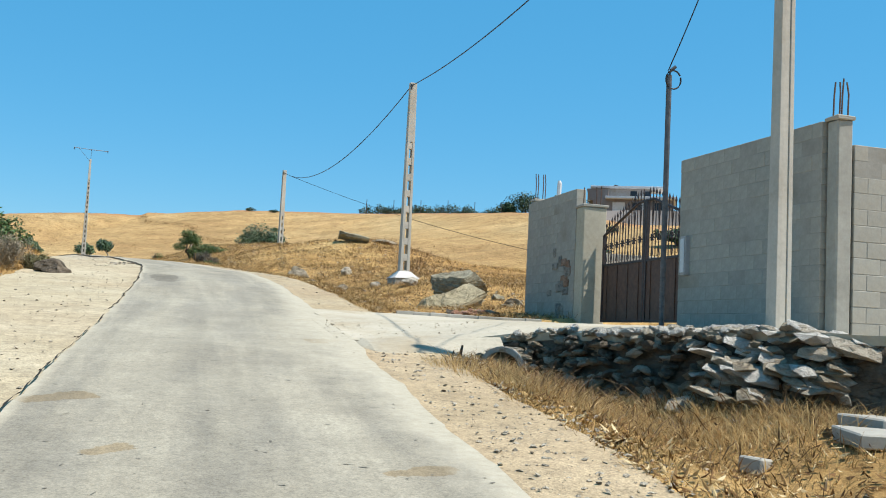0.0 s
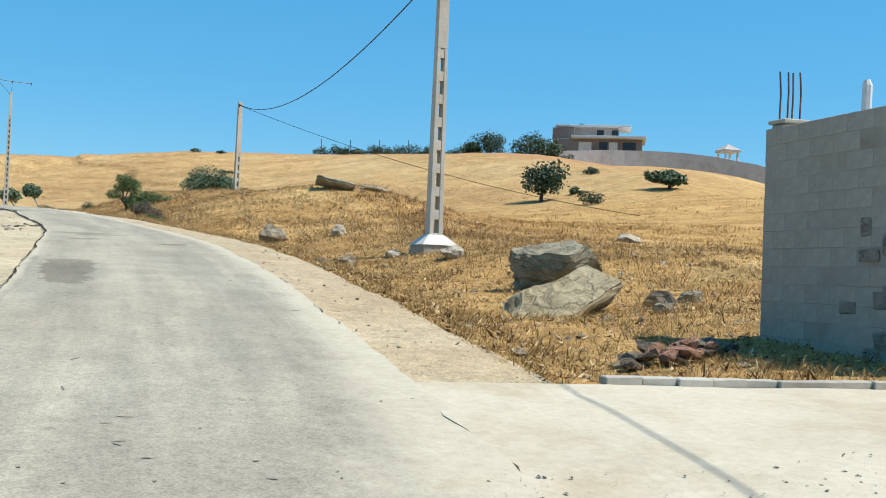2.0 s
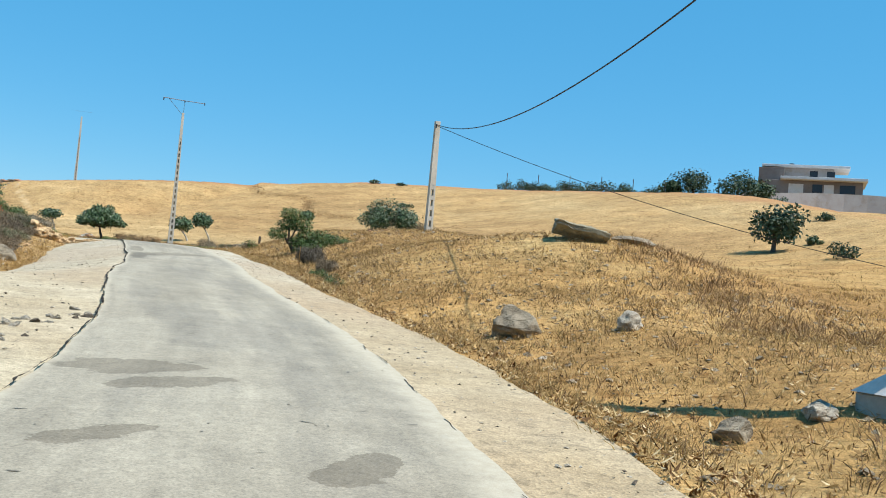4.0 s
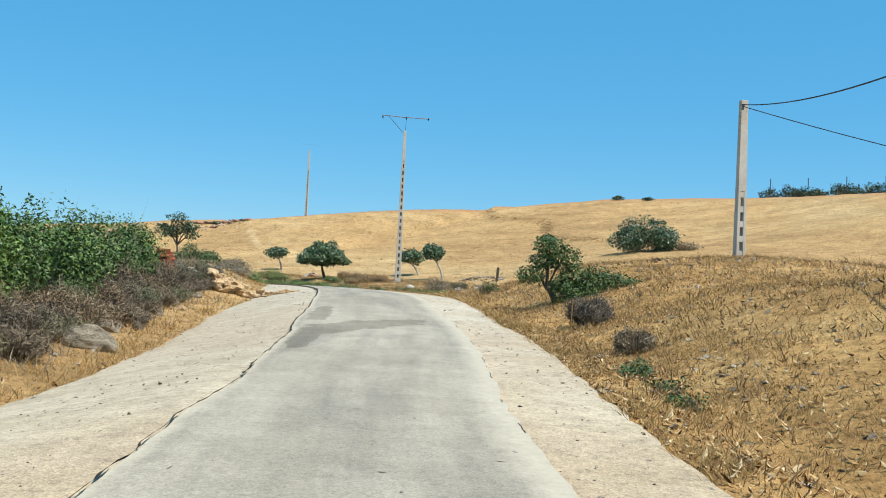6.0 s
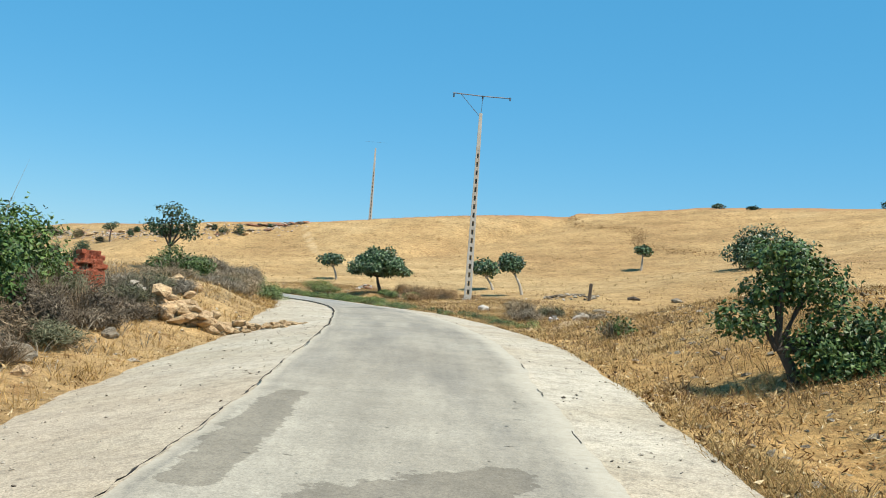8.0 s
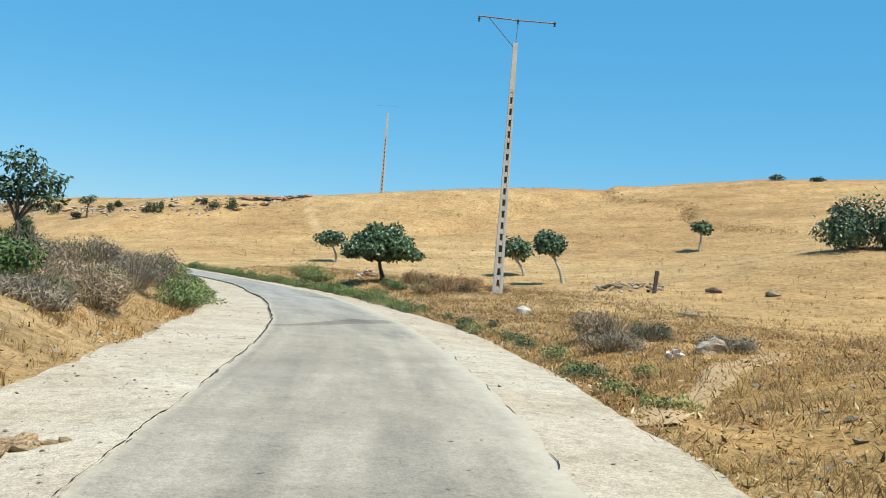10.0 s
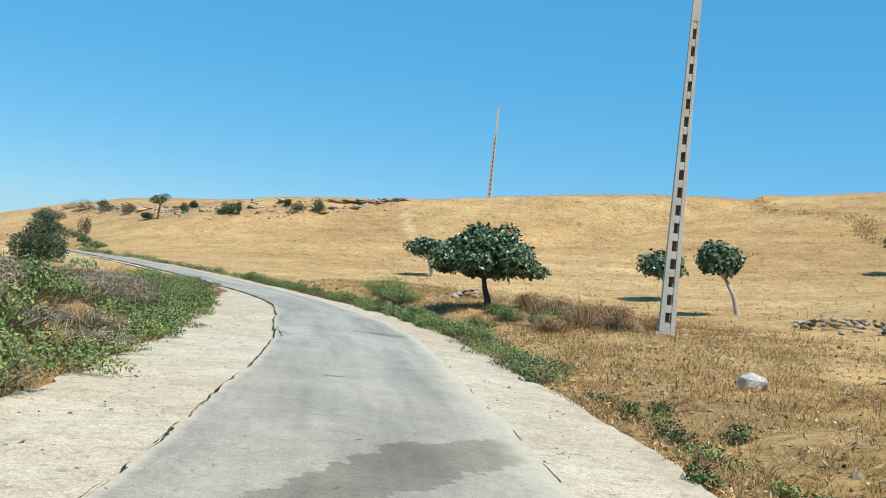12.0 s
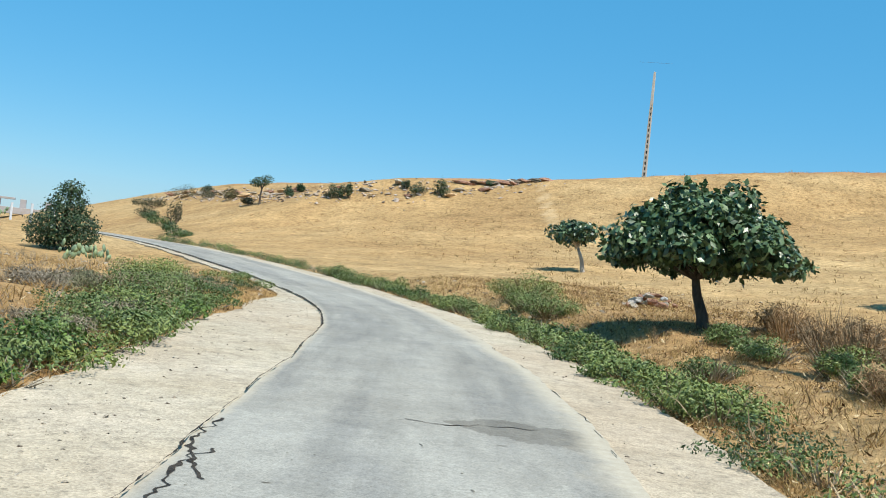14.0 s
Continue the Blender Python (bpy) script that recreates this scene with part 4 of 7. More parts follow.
def ladder_pole(name, h, wide, deep, top, slots, pitch, first, label, m, foot=0.0, group="concrete poles"):
    """A tapered concrete pole, pierced like a ladder up to the last slot and solid above."""
    ob = empty(name, m, label, "utility pole", group)
    f = 0.30   # share of the width that each flange takes

    def w(z):
        return wide + (top - wide) * z / h

    def d(z):
        return deep + (top * 0.8 - deep) * z / h

    def prism(z0, z1, a0, b0, a1, b1, inset=0.0):
        """Between two heights, from share a to share b of the width."""
        b = bmesh.new()
        v = []
        for z, a, e in ((z0, a0, b0), (z1, a1, b1)):
            for x, y in ((a, -1), (e, -1), (e, 1), (a, 1)):
                v.append(b.verts.new(((x - 0.5) * w(z), y * (d(z) / 2 - inset), z)))
        for q in ((3, 2, 1, 0), (4, 5, 6, 7), (0, 1, 5, 4), (1, 2, 6, 5), (2, 3, 7, 6), (3, 0, 4, 7)):
            b.faces.new([v[k] for k in q])
        bmesh.ops.bevel(b, geom=list(b.edges), offset=0.006, segments=1, affect="EDGES")
        return b

    zs = first + slots * pitch
    part("flange", prism(-0.3, zs, 0, f, 0, f), POLE_CONC, ob)
    part("flange", prism(-0.3, zs, 1 - f, 1, 1 - f, 1), POLE_CONC, ob)
    part("web", prism(-0.3, first, f + 0.004, 1 - f - 0.004, f + 0.004, 1 - f - 0.004, 0.012), POLE_CONC, ob)
    for k in range(1, slots + 1):
        z = first + k * pitch
        part("rung", prism(z - pitch * 0.42, z, f + 0.004, 1 - f - 0.004, f + 0.004, 1 - f - 0.004, 0.012), POLE_CONC, ob)
    part("shaft", prism(zs + 0.002, h, 0, 1, 0, 1), POLE_CONC, ob)
    if foot:
        b = bmesh.new()
        add_box(b, 0, 0, -0.05, foot * 0.93, foot * 0.93, 0.5, 0.02)
        part("footing", b, CONCRETE, ob, "grey concrete footing block")
        b = bmesh.new()
        lo = [b.verts.new((sx * foot / 2, sy * foot / 2, 0.2)) for sx, sy in ((-1, -1), (1, -1), (1, 1), (-1, 1))]
        hi = [b.verts.new((sx * (w(0) / 2 + 0.02), sy * (d(0) / 2 + 0.02), 0.46)) for sx, sy in ((-1, -1), (1, -1), (1, 1), (-1, 1))]
        b.faces.new(lo[::-1])
        b.faces.new(hi)
        for k in range(4):
            b.faces.new((lo[k], lo[(k + 1) % 4], hi[(k + 1) % 4], hi[k]))
        part("footing_cap", b, FOOT_WHITE, ob, "whitewashed sloping footing cap")
    return ob


def clamp(pole, z, dx):
    b = bmesh.new()
    add_tube(b, [(0, -0.06, z), (dx, -0.2, z + 0.02)], 0.02, 6)
    add_tube(b, [(dx, -0.2, z + 0.03), (dx, -0.2, z - 0.16)], 0.035, 6)
    part("cable_clamp", b, STEEL, pole, "small steel cable clamp")


LV0, LV1, LV2 = (7.0, 11.05), (7.81, 35.6), (7.2, 73.9)
z0, z1, z2 = 1.9, ground_z(*LV1), ground_z(*LV2)
p0 = ladder_pole("utility_pole", 7.5, 0.22, 0.20, 0.17, 5, 0.57, 4.2, "pale concrete utility pole standing before the block wall", pose(*LV0, z0, 0, 0, 4))
p1 = ladder_pole("utility_pole", 7.22, 0.36, 0.30, 0.24, 8, 0.57, 0.5, "pale concrete ladder pole on a whitewashed footing", pose(*LV1, z1 - 0.05, 0, 0, 6), 0.95)
p2 = ladder_pole("utility_pole", 6.9, 0.36, 0.30, 0.24, 7, 0.5, 0.3, "pale concrete utility pole on top of the bank", pose(*LV2, 5.93, 0, 0, 15))
for p in (p0, p1, p2):
    clamp(p, 7.3 if p is p0 else 7.1 if p is p1 else 6.7, -0.12)


# concrete darkened to stand in for the shade inside the pole's slots
WEB = mat_concrete("slot_shade_concrete", (0.16, 0.14, 0.115), (0.26, 0.235, 0.20), 1.5)


def power_pole(x, y, z, h, label, turn):
    ob = ladder_pole("power_pole", h, 0.44, 0.42, 0.19, 17, 0.5, 0.35, label, pose(x, y, z, 0, 0, turn), 0, "power line poles")
    # thin panel added behind the slots; its dark colour paints their shade
    b = bmesh.new()
    add_box(b, 0, 0.02, 4.6, 0.11, 0.03, 8.4)
    part("recessed_web", b, WEB, ob, "thin web between the flanges, coloured dark for the slots' shade")
    if y > 150:
        b = bmesh.new()
        add_tube(b, [(-1.5, 0, h + 0.9), (0, 0, h + 0.85), (1.5, 0, h + 0.8)], 0.008, 5)
        part("crossarm", b, STEEL, ob, "thin steel crossarm")
        return ob
    b = bmesh.new()
    add_tube(b, [(-1.72, 0, h + 1.1), (0, 0, h + 1.02), (1.72, 0, h + 1.0)], 0.032, 6)
    part("crossarm", b, STEEL, ob, "thin dark steel crossarm")
    b = bmesh.new()
    add_tube(b, [(-0.1, 0, h - 0.15), (-1.25, 0, h + 1.07)], 0.018, 5)
    part("brace", b, STEEL, ob)
    b = bmesh.new()
    add_tube(b, [(0.0, 0, h - 0.2), (0.06, 0, h + 1.02)], 0.014, 5)
    part("brace", b, STEEL, ob)
    for dx in (-1.66, 0.05, 1.66):
        b = bmesh.new()
        add_tube(b, [(dx, 0, h + 1.06), (dx, 0, h + 0.98), (dx, 0, h + 0.93), (dx, 0, h + 0.86)], [0.03, 0.06, 0.03, 0.06], 7)
        part("insulator", b, CABLE, ob, "dark hanging insulator")
    return ob


MV = (-9.13, 112.6)
power_pole(*MV, ground_z(*MV) - 0.02, 11.05, "tall concrete ladder pole with a steel crossarm", 9)
power_pole(-33.3, 190.9, ground_z(-33.3, 190.9) - 0.1, 11.9, "concrete power pole on the crest of the field", 3)
b = bmesh.new()
add_box(b, 0, 0, -0.05, 0.6, 0.55, 0.2, 0.05, None, 0.05)
single("pole_footing", b, CONCRETE, "pale concrete footing at the foot of a power pole", "footing", pose(*MV, ground_z(*MV) + 0.0))


def cable(a, b_, sag, label, r=0.016, n=26):
    b = bmesh.new()
    a, b_ = Vector(a), Vector(b_)
    pts = []
    for i in range(n + 1):
        t = i / n
        p = a.lerp(b_, t)
        p.z -= sag * 4 * t * (1 - t)
        pts.append(p)
    add_tube(b, pts, r, 6)
    return single("cable", b, CABLE, label, "overhead cable", None, "overhead cables")


cable((LV0[0] - 0.1, LV0[1] - 0.2, z0 + 7.3), (LV1[0] - 0.1, LV1[1] - 0.2, z1 + 7.03), 0.5, "black bundled cable hanging between concrete poles", 0.015)
cable((LV1[0] - 0.1, LV1[1] - 0.2, z1 + 7.03), (LV2[0] - 0.1, LV2[1] - 0.2, 12.65), 1.5, "black bundled cable hanging along the road", 0.018, 40)
cable((LV2[0] - 0.1, LV2[1] - 0.2, 12.6), (27, 60.5, ground_z(27, 60.5) + 0.5), 0.7, "thin black cable crossing the hillside", 0.016, 30)
cable((7.3, 14.72, 6.0), (LV0[0] - 0.1, LV0[1] - 0.2, z0 + 7.2), 0.15, "black service cable to a steel mast", 0.010, 12)

# ---- the walled yard: block walls, pillars, gate ----
BLOCK = mesh_of("block", (lambda b: (add_box(b, 0, 0, 0, 0.396, 0.2, 0.196, 0.006), b)[1])(bmesh.new()), CONCRETE)
HALF_BLOCK = mesh_of("block", (lambda b: (add_box(b, 0, 0, 0, 0.196, 0.2, 0.196, 0.006), b)[1])(bmesh.new()), CONCRETE)


def block_wall(name, label, m, length, courses, skip=lambda c, u: False):
    """Concrete blocks in running bond along local x, with mortar set back between them."""
    ob = empty(name, m, label, "wall", kind="structure")
    b = bmesh.new()
    add_box(b, length / 2, 0, courses * 0.1 - 0.004, length - 0.02, 0.195, courses * 0.2 - 0.012)
    part("mortar", b, RENDER_GREY, ob, "grey mortar joints")
    rnd = random.Random(len(name) + courses)
    for c in range(courses):
        u = 0.0
        if c % 2:
            h = new("block", HALF_BLOCK)
            h.parent, h.location = ob, (0.1, 0, c * 0.2 + 0.1)
            u = 0.2
        while u < length - 0.05:
            whole = u + 0.4 <= length + 0.02
            if not skip(c, u):
                k = new("block", BLOCK if whole else HALF_BLOCK)
                k.parent = ob
                k.location = (u + (0.2 if whole else 0.1), rnd.uniform(-0.004, 0.004), c * 0.2 + 0.1)
            u += 0.4 if whole else 0.2
    return ob


# local x of a wall runs north for a turn of 90
block_wall("wall_gate_north", "grey unplastered concrete block wall end beside the gate", pose(7.6, 18.86, 1.85, 0, 0, 90), 2.8, 14)
block_wall("wall_gate_south", "grey concrete block wall between the gate and the corner", pose(7.76, 11.2, 1.76, 0, 0, 92.5), 3.4, 14)
block_wall("wall_yard_east", "grey concrete block wall leading away from the corner", pose(7.95, 11.05, 1.85, 0, 0, 2), 5.2, 12)
block_wall("wall_yard_north", "grey concrete block wall behind the gate pillar", pose(7.72, 21.4, 1.85, 0, 0, 0), 9.0, 9)

b = bmesh.new()
for k in range(20):
    u, v = random.uniform(-0.55, 0.55), random.uniform(-0.85, 0.75)
    if abs(u) / 0.6 + abs(v) / 1.1 < 1.15:
        add_box(b, random.uniform(-0.006, 0.006), u, v, 0.03, random.uniform(0.14, 0.34), random.uniform(0.08, 0.22), 0.01, None, 0.012)
single("wall_stone_facing", b, mat_rock("brownish_stone_facing", (0.34, 0.30, 0.25), (0.46, 0.41, 0.35), 3), "rough brown stones set in the block wall's face", "stone facing",
       pose(7.5, 19.65, 2.85), kind="structure")
b = bmesh.new()
for k in range(9):
    add_box(b, 0, random.uniform(-0.22, 0.22), random.uniform(-0.28, 0.28), 0.03, 0.2, 0.14, 0.012, None, 0.015)
single("wall_brick_patch", b, mat_rock("orange_brick_patch", (0.40, 0.23, 0.15), (0.50, 0.33, 0.23), 4), "patch of orange brick in the block wall's face", "brick patch", pose(7.492, 19.25, 3.05), kind="structure")


def pillar(x, y, z, w, d, h, label, rods, rod_h):
    ob = empty("pillar", pose(x, y, z), label, "pillar", kind="structure")
    b = bmesh.new()
    add_box(b, 0, 0, h / 2, w, d, h, 0.02, None, 0.004)
    part("shaft", b, APRON if rods == 3 else CONCRETE, ob)
    b = bmesh.new()
    add_box(b, 0, 0, h + 0.025, w + 0.05, d + 0.05, 0.05, 0.01, None, 0.006)
    part("cap", b, CONCRETE, ob, "thin concrete cap")
    for i in range(4):
        bx, by = (-1 if i % 2 else 1) * w * 0.28, (-1 if i < 2 else 1) * d * 0.28
        b = bmesh.new()
        add_tube(b, [(bx, by, h), (bx + 0.01, by, h + rod_h * 0.6), (bx + random.uniform(-0.03, 0.03), by, h + rod_h * random.uniform(0.85, 1.05))], 0.011, 5)
        part("rebar", b, REBAR, ob, "rusty reinforcing rod")
    return ob


pillar(7.74, 18.65, 1.9, 0.48, 0.38, 2.36, "cement-rendered gate pillar with bare reinforcing rods", 3, 0.42)
pillar(7.82, 11.06, 1.3, 0.21, 0.22, 3.25, "concrete corner pillar with bare reinforcing rods", 4, 0.55)
pillar(7.7, 21.5, 1.8, 0.3, 0.26, 2.9, "concrete pillar with reinforcing rods at the wall's end", 4, 0.62)
b = bmesh.new()
add_tube(b, [(0, 0, 0), (0.01, 0, 0.28), (0.0, 0, 0.34)], [0.05, 0.05, 0.03], 8)
single("drain_pipe_stub", b, WHITE, "short white plastic pipe on top of the block wall", "pipe", pose(7.6, 20.1, 4.64))


def rosette(b, y, z, r):
    for k in range(6):
        a = k * math.tau / 6
        add_tube(b, [(0, y, z), (0, y + r * math.cos(a), z + r * math.sin(a))], [0.014, 0.02], 5)


def gate():
    """Steel double gate along y: sheet below, bars with spear points above, a top rail that rises to the middle."""
    ob = empty("gate", pose(7.9, 14.74, 2.0), "brown steel sheet gate with spear-topped bars, closed", "gate")
    length, sill, mid = 3.64, 0.05, 1.13

    def top(u):
        e = min(u, length - u)
        return 1.70 + 0.49 * min(e / 1.55, 1.0)

    for u0, u1 in ((0.0, 1.81), (1.83, length)):
        b = bmesh.new()
        add_box(b, 0.0, (u0 + u1) / 2, (sill + mid) / 2, 0.012, u1 - u0 - 0.06, mid - sill - 0.04)
        part("sheet_panel", b, GATE_RED, ob, "dull brown steel sheet panel")
        for k in range(4):
            b = bmesh.new()
            add_box(b, -0.012, u0 + (k + 0.5) * (u1 - u0) / 4, (sill + mid) / 2, 0.014, 0.03, mid - sill - 0.05)
            part("rib", b, GATE_RED, ob)
        for u in (u0 + 0.03, u1 - 0.03):
            b = bmesh.new()
            add_box(b, 0, u, (sill + top(u)) / 2, 0.05, 0.055, top(u) - sill, 0.004)
            part("stile", b, GATE_IRON, ob)
        for z in (sill + 0.02, mid):
            b = bmesh.new()
            add_box(b, 0, (u0 + u1) / 2, z, 0.045, u1 - u0 - 0.12, 0.045, 0.004)
            part("rail", b, GATE_IRON, ob)
        b = bmesh.new()
        us = [u0 + (u1 - u0) * k / 6 for k in range(7)]
        add_tube(b, [(0, u, top(u)) for u in us], 0.026, 6)
        part("top_rail", b, GATE_IRON, ob)
    n = 30
    for k in range(1, n):
        u = length * k / n
        if abs(u - length / 2) < 0.05:
            continue
        b = bmesh.new()
        t = top(u)
        add_tube(b, [(0, u, mid + 0.02), (0, u, t + 0.10)], 0.010, 5)
        add_tube(b, [(0, u, t + 0.10), (0, u, t + 0.14), (0, u, t + 0.22)], [0.008, 0.022, 0.002], 5)
        part("bar", b, GATE_IRON, ob)
        if k % 2:
            b = bmesh.new()
            z = mid + 0.35 + 0.08 * (t - 1.7)
            rosette(b, u, z, 0.06)
            add_tube(b, [(0, u - 0.05, mid + 0.06), (0, u, z - 0.1), (0, u + 0.05, mid + 0.06)], 0.007, 4)
            add_tube(b, [(0, u - 0.05, t - 0.05), (0, u, z + 0.1), (0, u + 0.05, t - 0.05)], 0.007, 4)
            part("scroll", b, GATE_IRON, ob)
    return ob


gate()

mast = empty("service_mast", pose(7.36, 14.8, 1.9), "thin dark steel mast with a coil of cable", "mast")
b = bmesh.new()
add_tube(b, [(0, 0, 0), (0, 0, 4.05)], 0.045, 8)
part("tube", b, STEEL, mast)
b = bmesh.new()
add_tube(b, [(0.06 + 0.13 * math.cos(a), -0.03, 3.98 + 0.15 * math.sin(a)) for a in np.linspace(0.5, 6.6, 18)], 0.014, 5)
part("cable_coil", b, CABLE, mast, "coil of black cable")
b = bmesh.new()
add_tube(b, [(0, 0, 4.05), (0.03, 0, 4.14), (0.1, -0.02, 4.2)], 0.03, 6)
part("bracket", b, STEEL, mast)
box = empty("meter_box", pose(7.5, 14.35, 2.75), "small grey electric meter box on the block wall", "meter box")
b = bmesh.new()
add_box(b, 0, 0, 0.3, 0.1, 0.16, 0.6, 0.01)
part("body", b, HOUSE_WALL, box)
b = bmesh.new()
add_box(b, -0.058, 0, 0.3, 0.012, 0.12, 0.52, 0.004)
part("door", b, WHITE, box, "pale meter box door")

culvert = empty("culvert", pose(4.25, 13.0, 1.0, 0, 0, -30), "round concrete culvert mouth in a rubble head wall", "culvert")
b = bmesh.new()
for k in range(24):
    a0, a1 = k * math.tau / 24, (k + 1) * math.tau / 24
    q = []
    for r, y in ((0.3, -0.35), (0.24, -0.35), (0.24, 0.6), (0.3, 0.6)):
        q.append((r, y))
    ring = [[b.verts.new((r * math.cos(a), y, 0.25 + r * math.sin(a))) for r, y in q] for a in (a0, a1)]
    for i in range(4):
        b.faces.new((ring[0][i], ring[0][(i + 1) % 4], ring[1][(i + 1) % 4], ring[1][i]))
bmesh.ops.remove_doubles(b, verts=b.verts, dist=0.001)
part("pipe", b, CONCRETE, culvert, "grey concrete pipe")
rnd = random.Random(12)
for k in range(34):
    a = rnd.uniform(-0.3, 3.5)
    r = rnd.uniform(0.36, 0.72) if abs(a - 1.57) > 0.8 else rnd.uniform(0.34, 0.42)
    st = new("stone", stone_mesh(rnd.randrange(7), rnd.choice([ROCK_PALE, ROCK_PALE, ROCK])))
    st.parent = culvert
    s_ = rnd.uniform(0.10, 0.2)
    st.matrix_basis = Matrix.LocRotScale((r * math.cos(a), rnd.uniform(-0.3, 0.1), 0.2 + r * 0.8 * math.sin(a)), Euler((rnd.uniform(-0.4, 0.4), 0, rnd.uniform(0, 6))), (s_ * 1.5, s_, s_ * 0.8))
b = bmesh.new()
add_tube(b, [(0, 0, -0.1), (0.01, 0, 0.12), (0.03, 0.01, 0.2)], [0.022, 0.02, 0.015], 6)
single("broken_marker", b, ROCK_DARK, "dark bent stub of a roadside marker", "marker", pose(3.6, 12.95, ground_z(3.6, 12.95) - 0.02))

# ---- plants ----


def leaf_cloud(lobes, n, size, seed, droop=0.25, shell=0.62, narrow=0.62, material=None):
    """Many small leaves round lobes (x, y, z, rx, ry, rz): one mesh."""
    g = np.random.RandomState(seed)
    lobes = np.array(lobes, float)
    wgt = (lobes[:, 3] * lobes[:, 4] + lobes[:, 4] * lobes[:, 5] + lobes[:, 3] * lobes[:, 5])
    which = g.choice(len(lobes), n, p=wgt / wgt.sum())
    d = g.normal(size=(n, 3))
    d /= np.linalg.norm(d, axis=1)[:, None]
    rough = 1 + 0.16 * np.sin(d[:, 0] * 7 + which) * np.sin(d[:, 1] * 6 + 1.3 * which) + 0.10 * np.sin(d[:, 2] * 11 + which * 2.1)
    r = (shell + (1 - shell) * g.random_sample(n) ** 0.6) * rough + 0.10 * np.maximum(g.normal(size=n), 0)
    p = lobes[which, :3] + d * lobes[which, 3:6] * r[:, None]
    nrm = d * 0.7 + g.normal(size=(n, 3)) * 0.55 + np.array((0, 0, 0.45))
    nrm /= np.linalg.norm(nrm, axis=1)[:, None]
    t = g.normal(size=(n, 3)) + d * 0.6 - np.array((0, 0, droop * 2))
    t -= nrm * (t * nrm).sum(1)[:, None]
    t /= np.linalg.norm(t, axis=1)[:, None]
    b = np.cross(nrm, t)
    s = size * (0.6 + 0.8 * g.random_sample(n))[:, None]
    v = np.stack([p - t * s * 0.5, p + b * s * narrow * 0.5 - nrm * s * 0.08, p + t * s * 0.55 - nrm * s * droop * 0.4, p - b * s * narrow * 0.5 - nrm * s * 0.08], 1).reshape(-1, 3)
    f = np.arange(4 * n).reshape(-1, 4)
    return raw_mesh("leaves", v.tolist(), f.tolist(), material)


def twig_cloud(n, rx, ry, h, seed, material, width=0.012, bend=0.5, base=0.35):
    """Dry stems that spread from the ground: one mesh of thin blades."""
    g = np.random.RandomState(seed)
    a = g.random_sample(n) * math.tau
    r = g.random_sample(n) ** 0.5
    root = np.stack([np.cos(a) * r * rx * base, np.sin(a) * r * ry * base, -0.05 * np.ones(n)], 1)
    lean = np.stack([np.cos(a) * r * rx * (1 - base), np.sin(a) * r * ry * (1 - base), h * (1 - 0.45 * r * r) * (0.6 + 0.5 * g.random_sample(n))], 1) + g.normal(size=(n, 3)) * 0.10 * h
    verts, faces = [], []
    mid = root + lean * 0.55 + g.normal(size=(n, 3)) * 0.06 * h + np.array((0, 0, 0.08 * h * bend))
    tip = root + lean
    # side shoots
    t0 = root + lean * (0.3 + 0.4 * g.random_sample(n))[:, None]
    t1 = t0 + g.normal(size=(n, 3)) * 0.16 * h + np.array((0, 0, 0.12 * h))
    side = g.normal(size=(n, 3))
    side[:, 2] *= 0.3
    side /= np.linalg.norm(side, axis=1)[:, None]
    w = width * (0.6 + 0.8 * g.random_sample(n))[:, None]
    v = np.stack([root - side * w, root + side * w, mid + side * w * 0.7, mid - side * w * 0.7, tip, t0 - side * w * 0.6, t0 + side * w * 0.6, t1], 1)
    idx = np.arange(n)[:, None] * 8
    f4 = (idx + np.array([0, 1, 2, 3])).tolist()
    f3 = (idx + np.array([3, 2, 4])).tolist() + (idx + np.array([5, 6, 7])).tolist()
    return raw_mesh("twigs", v.reshape(-1, 3).tolist(), f4 + f3, material)


def tree(name, x, y, label, trunk, lobes, n, size, seed, leaf, bark, r0=0.13, group="", category="tree", z=None, droop=0.25, shell=0.62, limbs=True):
    """trunk: points from the foot; lobes: the crown's clumps, about the foot."""
    base = (ground_z(x, y) if z is None else z) - 0.03
    ob = empty(name, pose(x, y, base), label, category, group)
    rr = random.Random(seed)
    b = bmesh.new()
    m = len(trunk)
    add_tube(b, [(trunk[0][0], trunk[0][1], trunk[0][2] - 0.15)] + list(trunk), [r0 * 1.5] + [r0 * (1.15 - 0.55 * i / (m - 1)) for i in range(m)], 9)
    part("trunk", b, bark, ob, smooth=True)
    if limbs:
        fork = Vector(trunk[-1])
        for lo in lobes:
            c = Vector(lo[:3])
            b = bmesh.new()
            mid = fork.lerp(c, 0.5) + Vector((rr.uniform(-0.1, 0.1), rr.uniform(-0.1, 0.1), 0.06))
            add_tube(b, [fork - Vector((0, 0, 0.1)), mid, c], [r0 * 0.6, r0 * 0.38, r0 * 0.16], 6)
            part("limb", b, bark, ob)
    crown = new("crown", leaf_cloud(lobes, n, size, seed, droop, shell, material=leaf))
    crown.parent = ob
    return ob


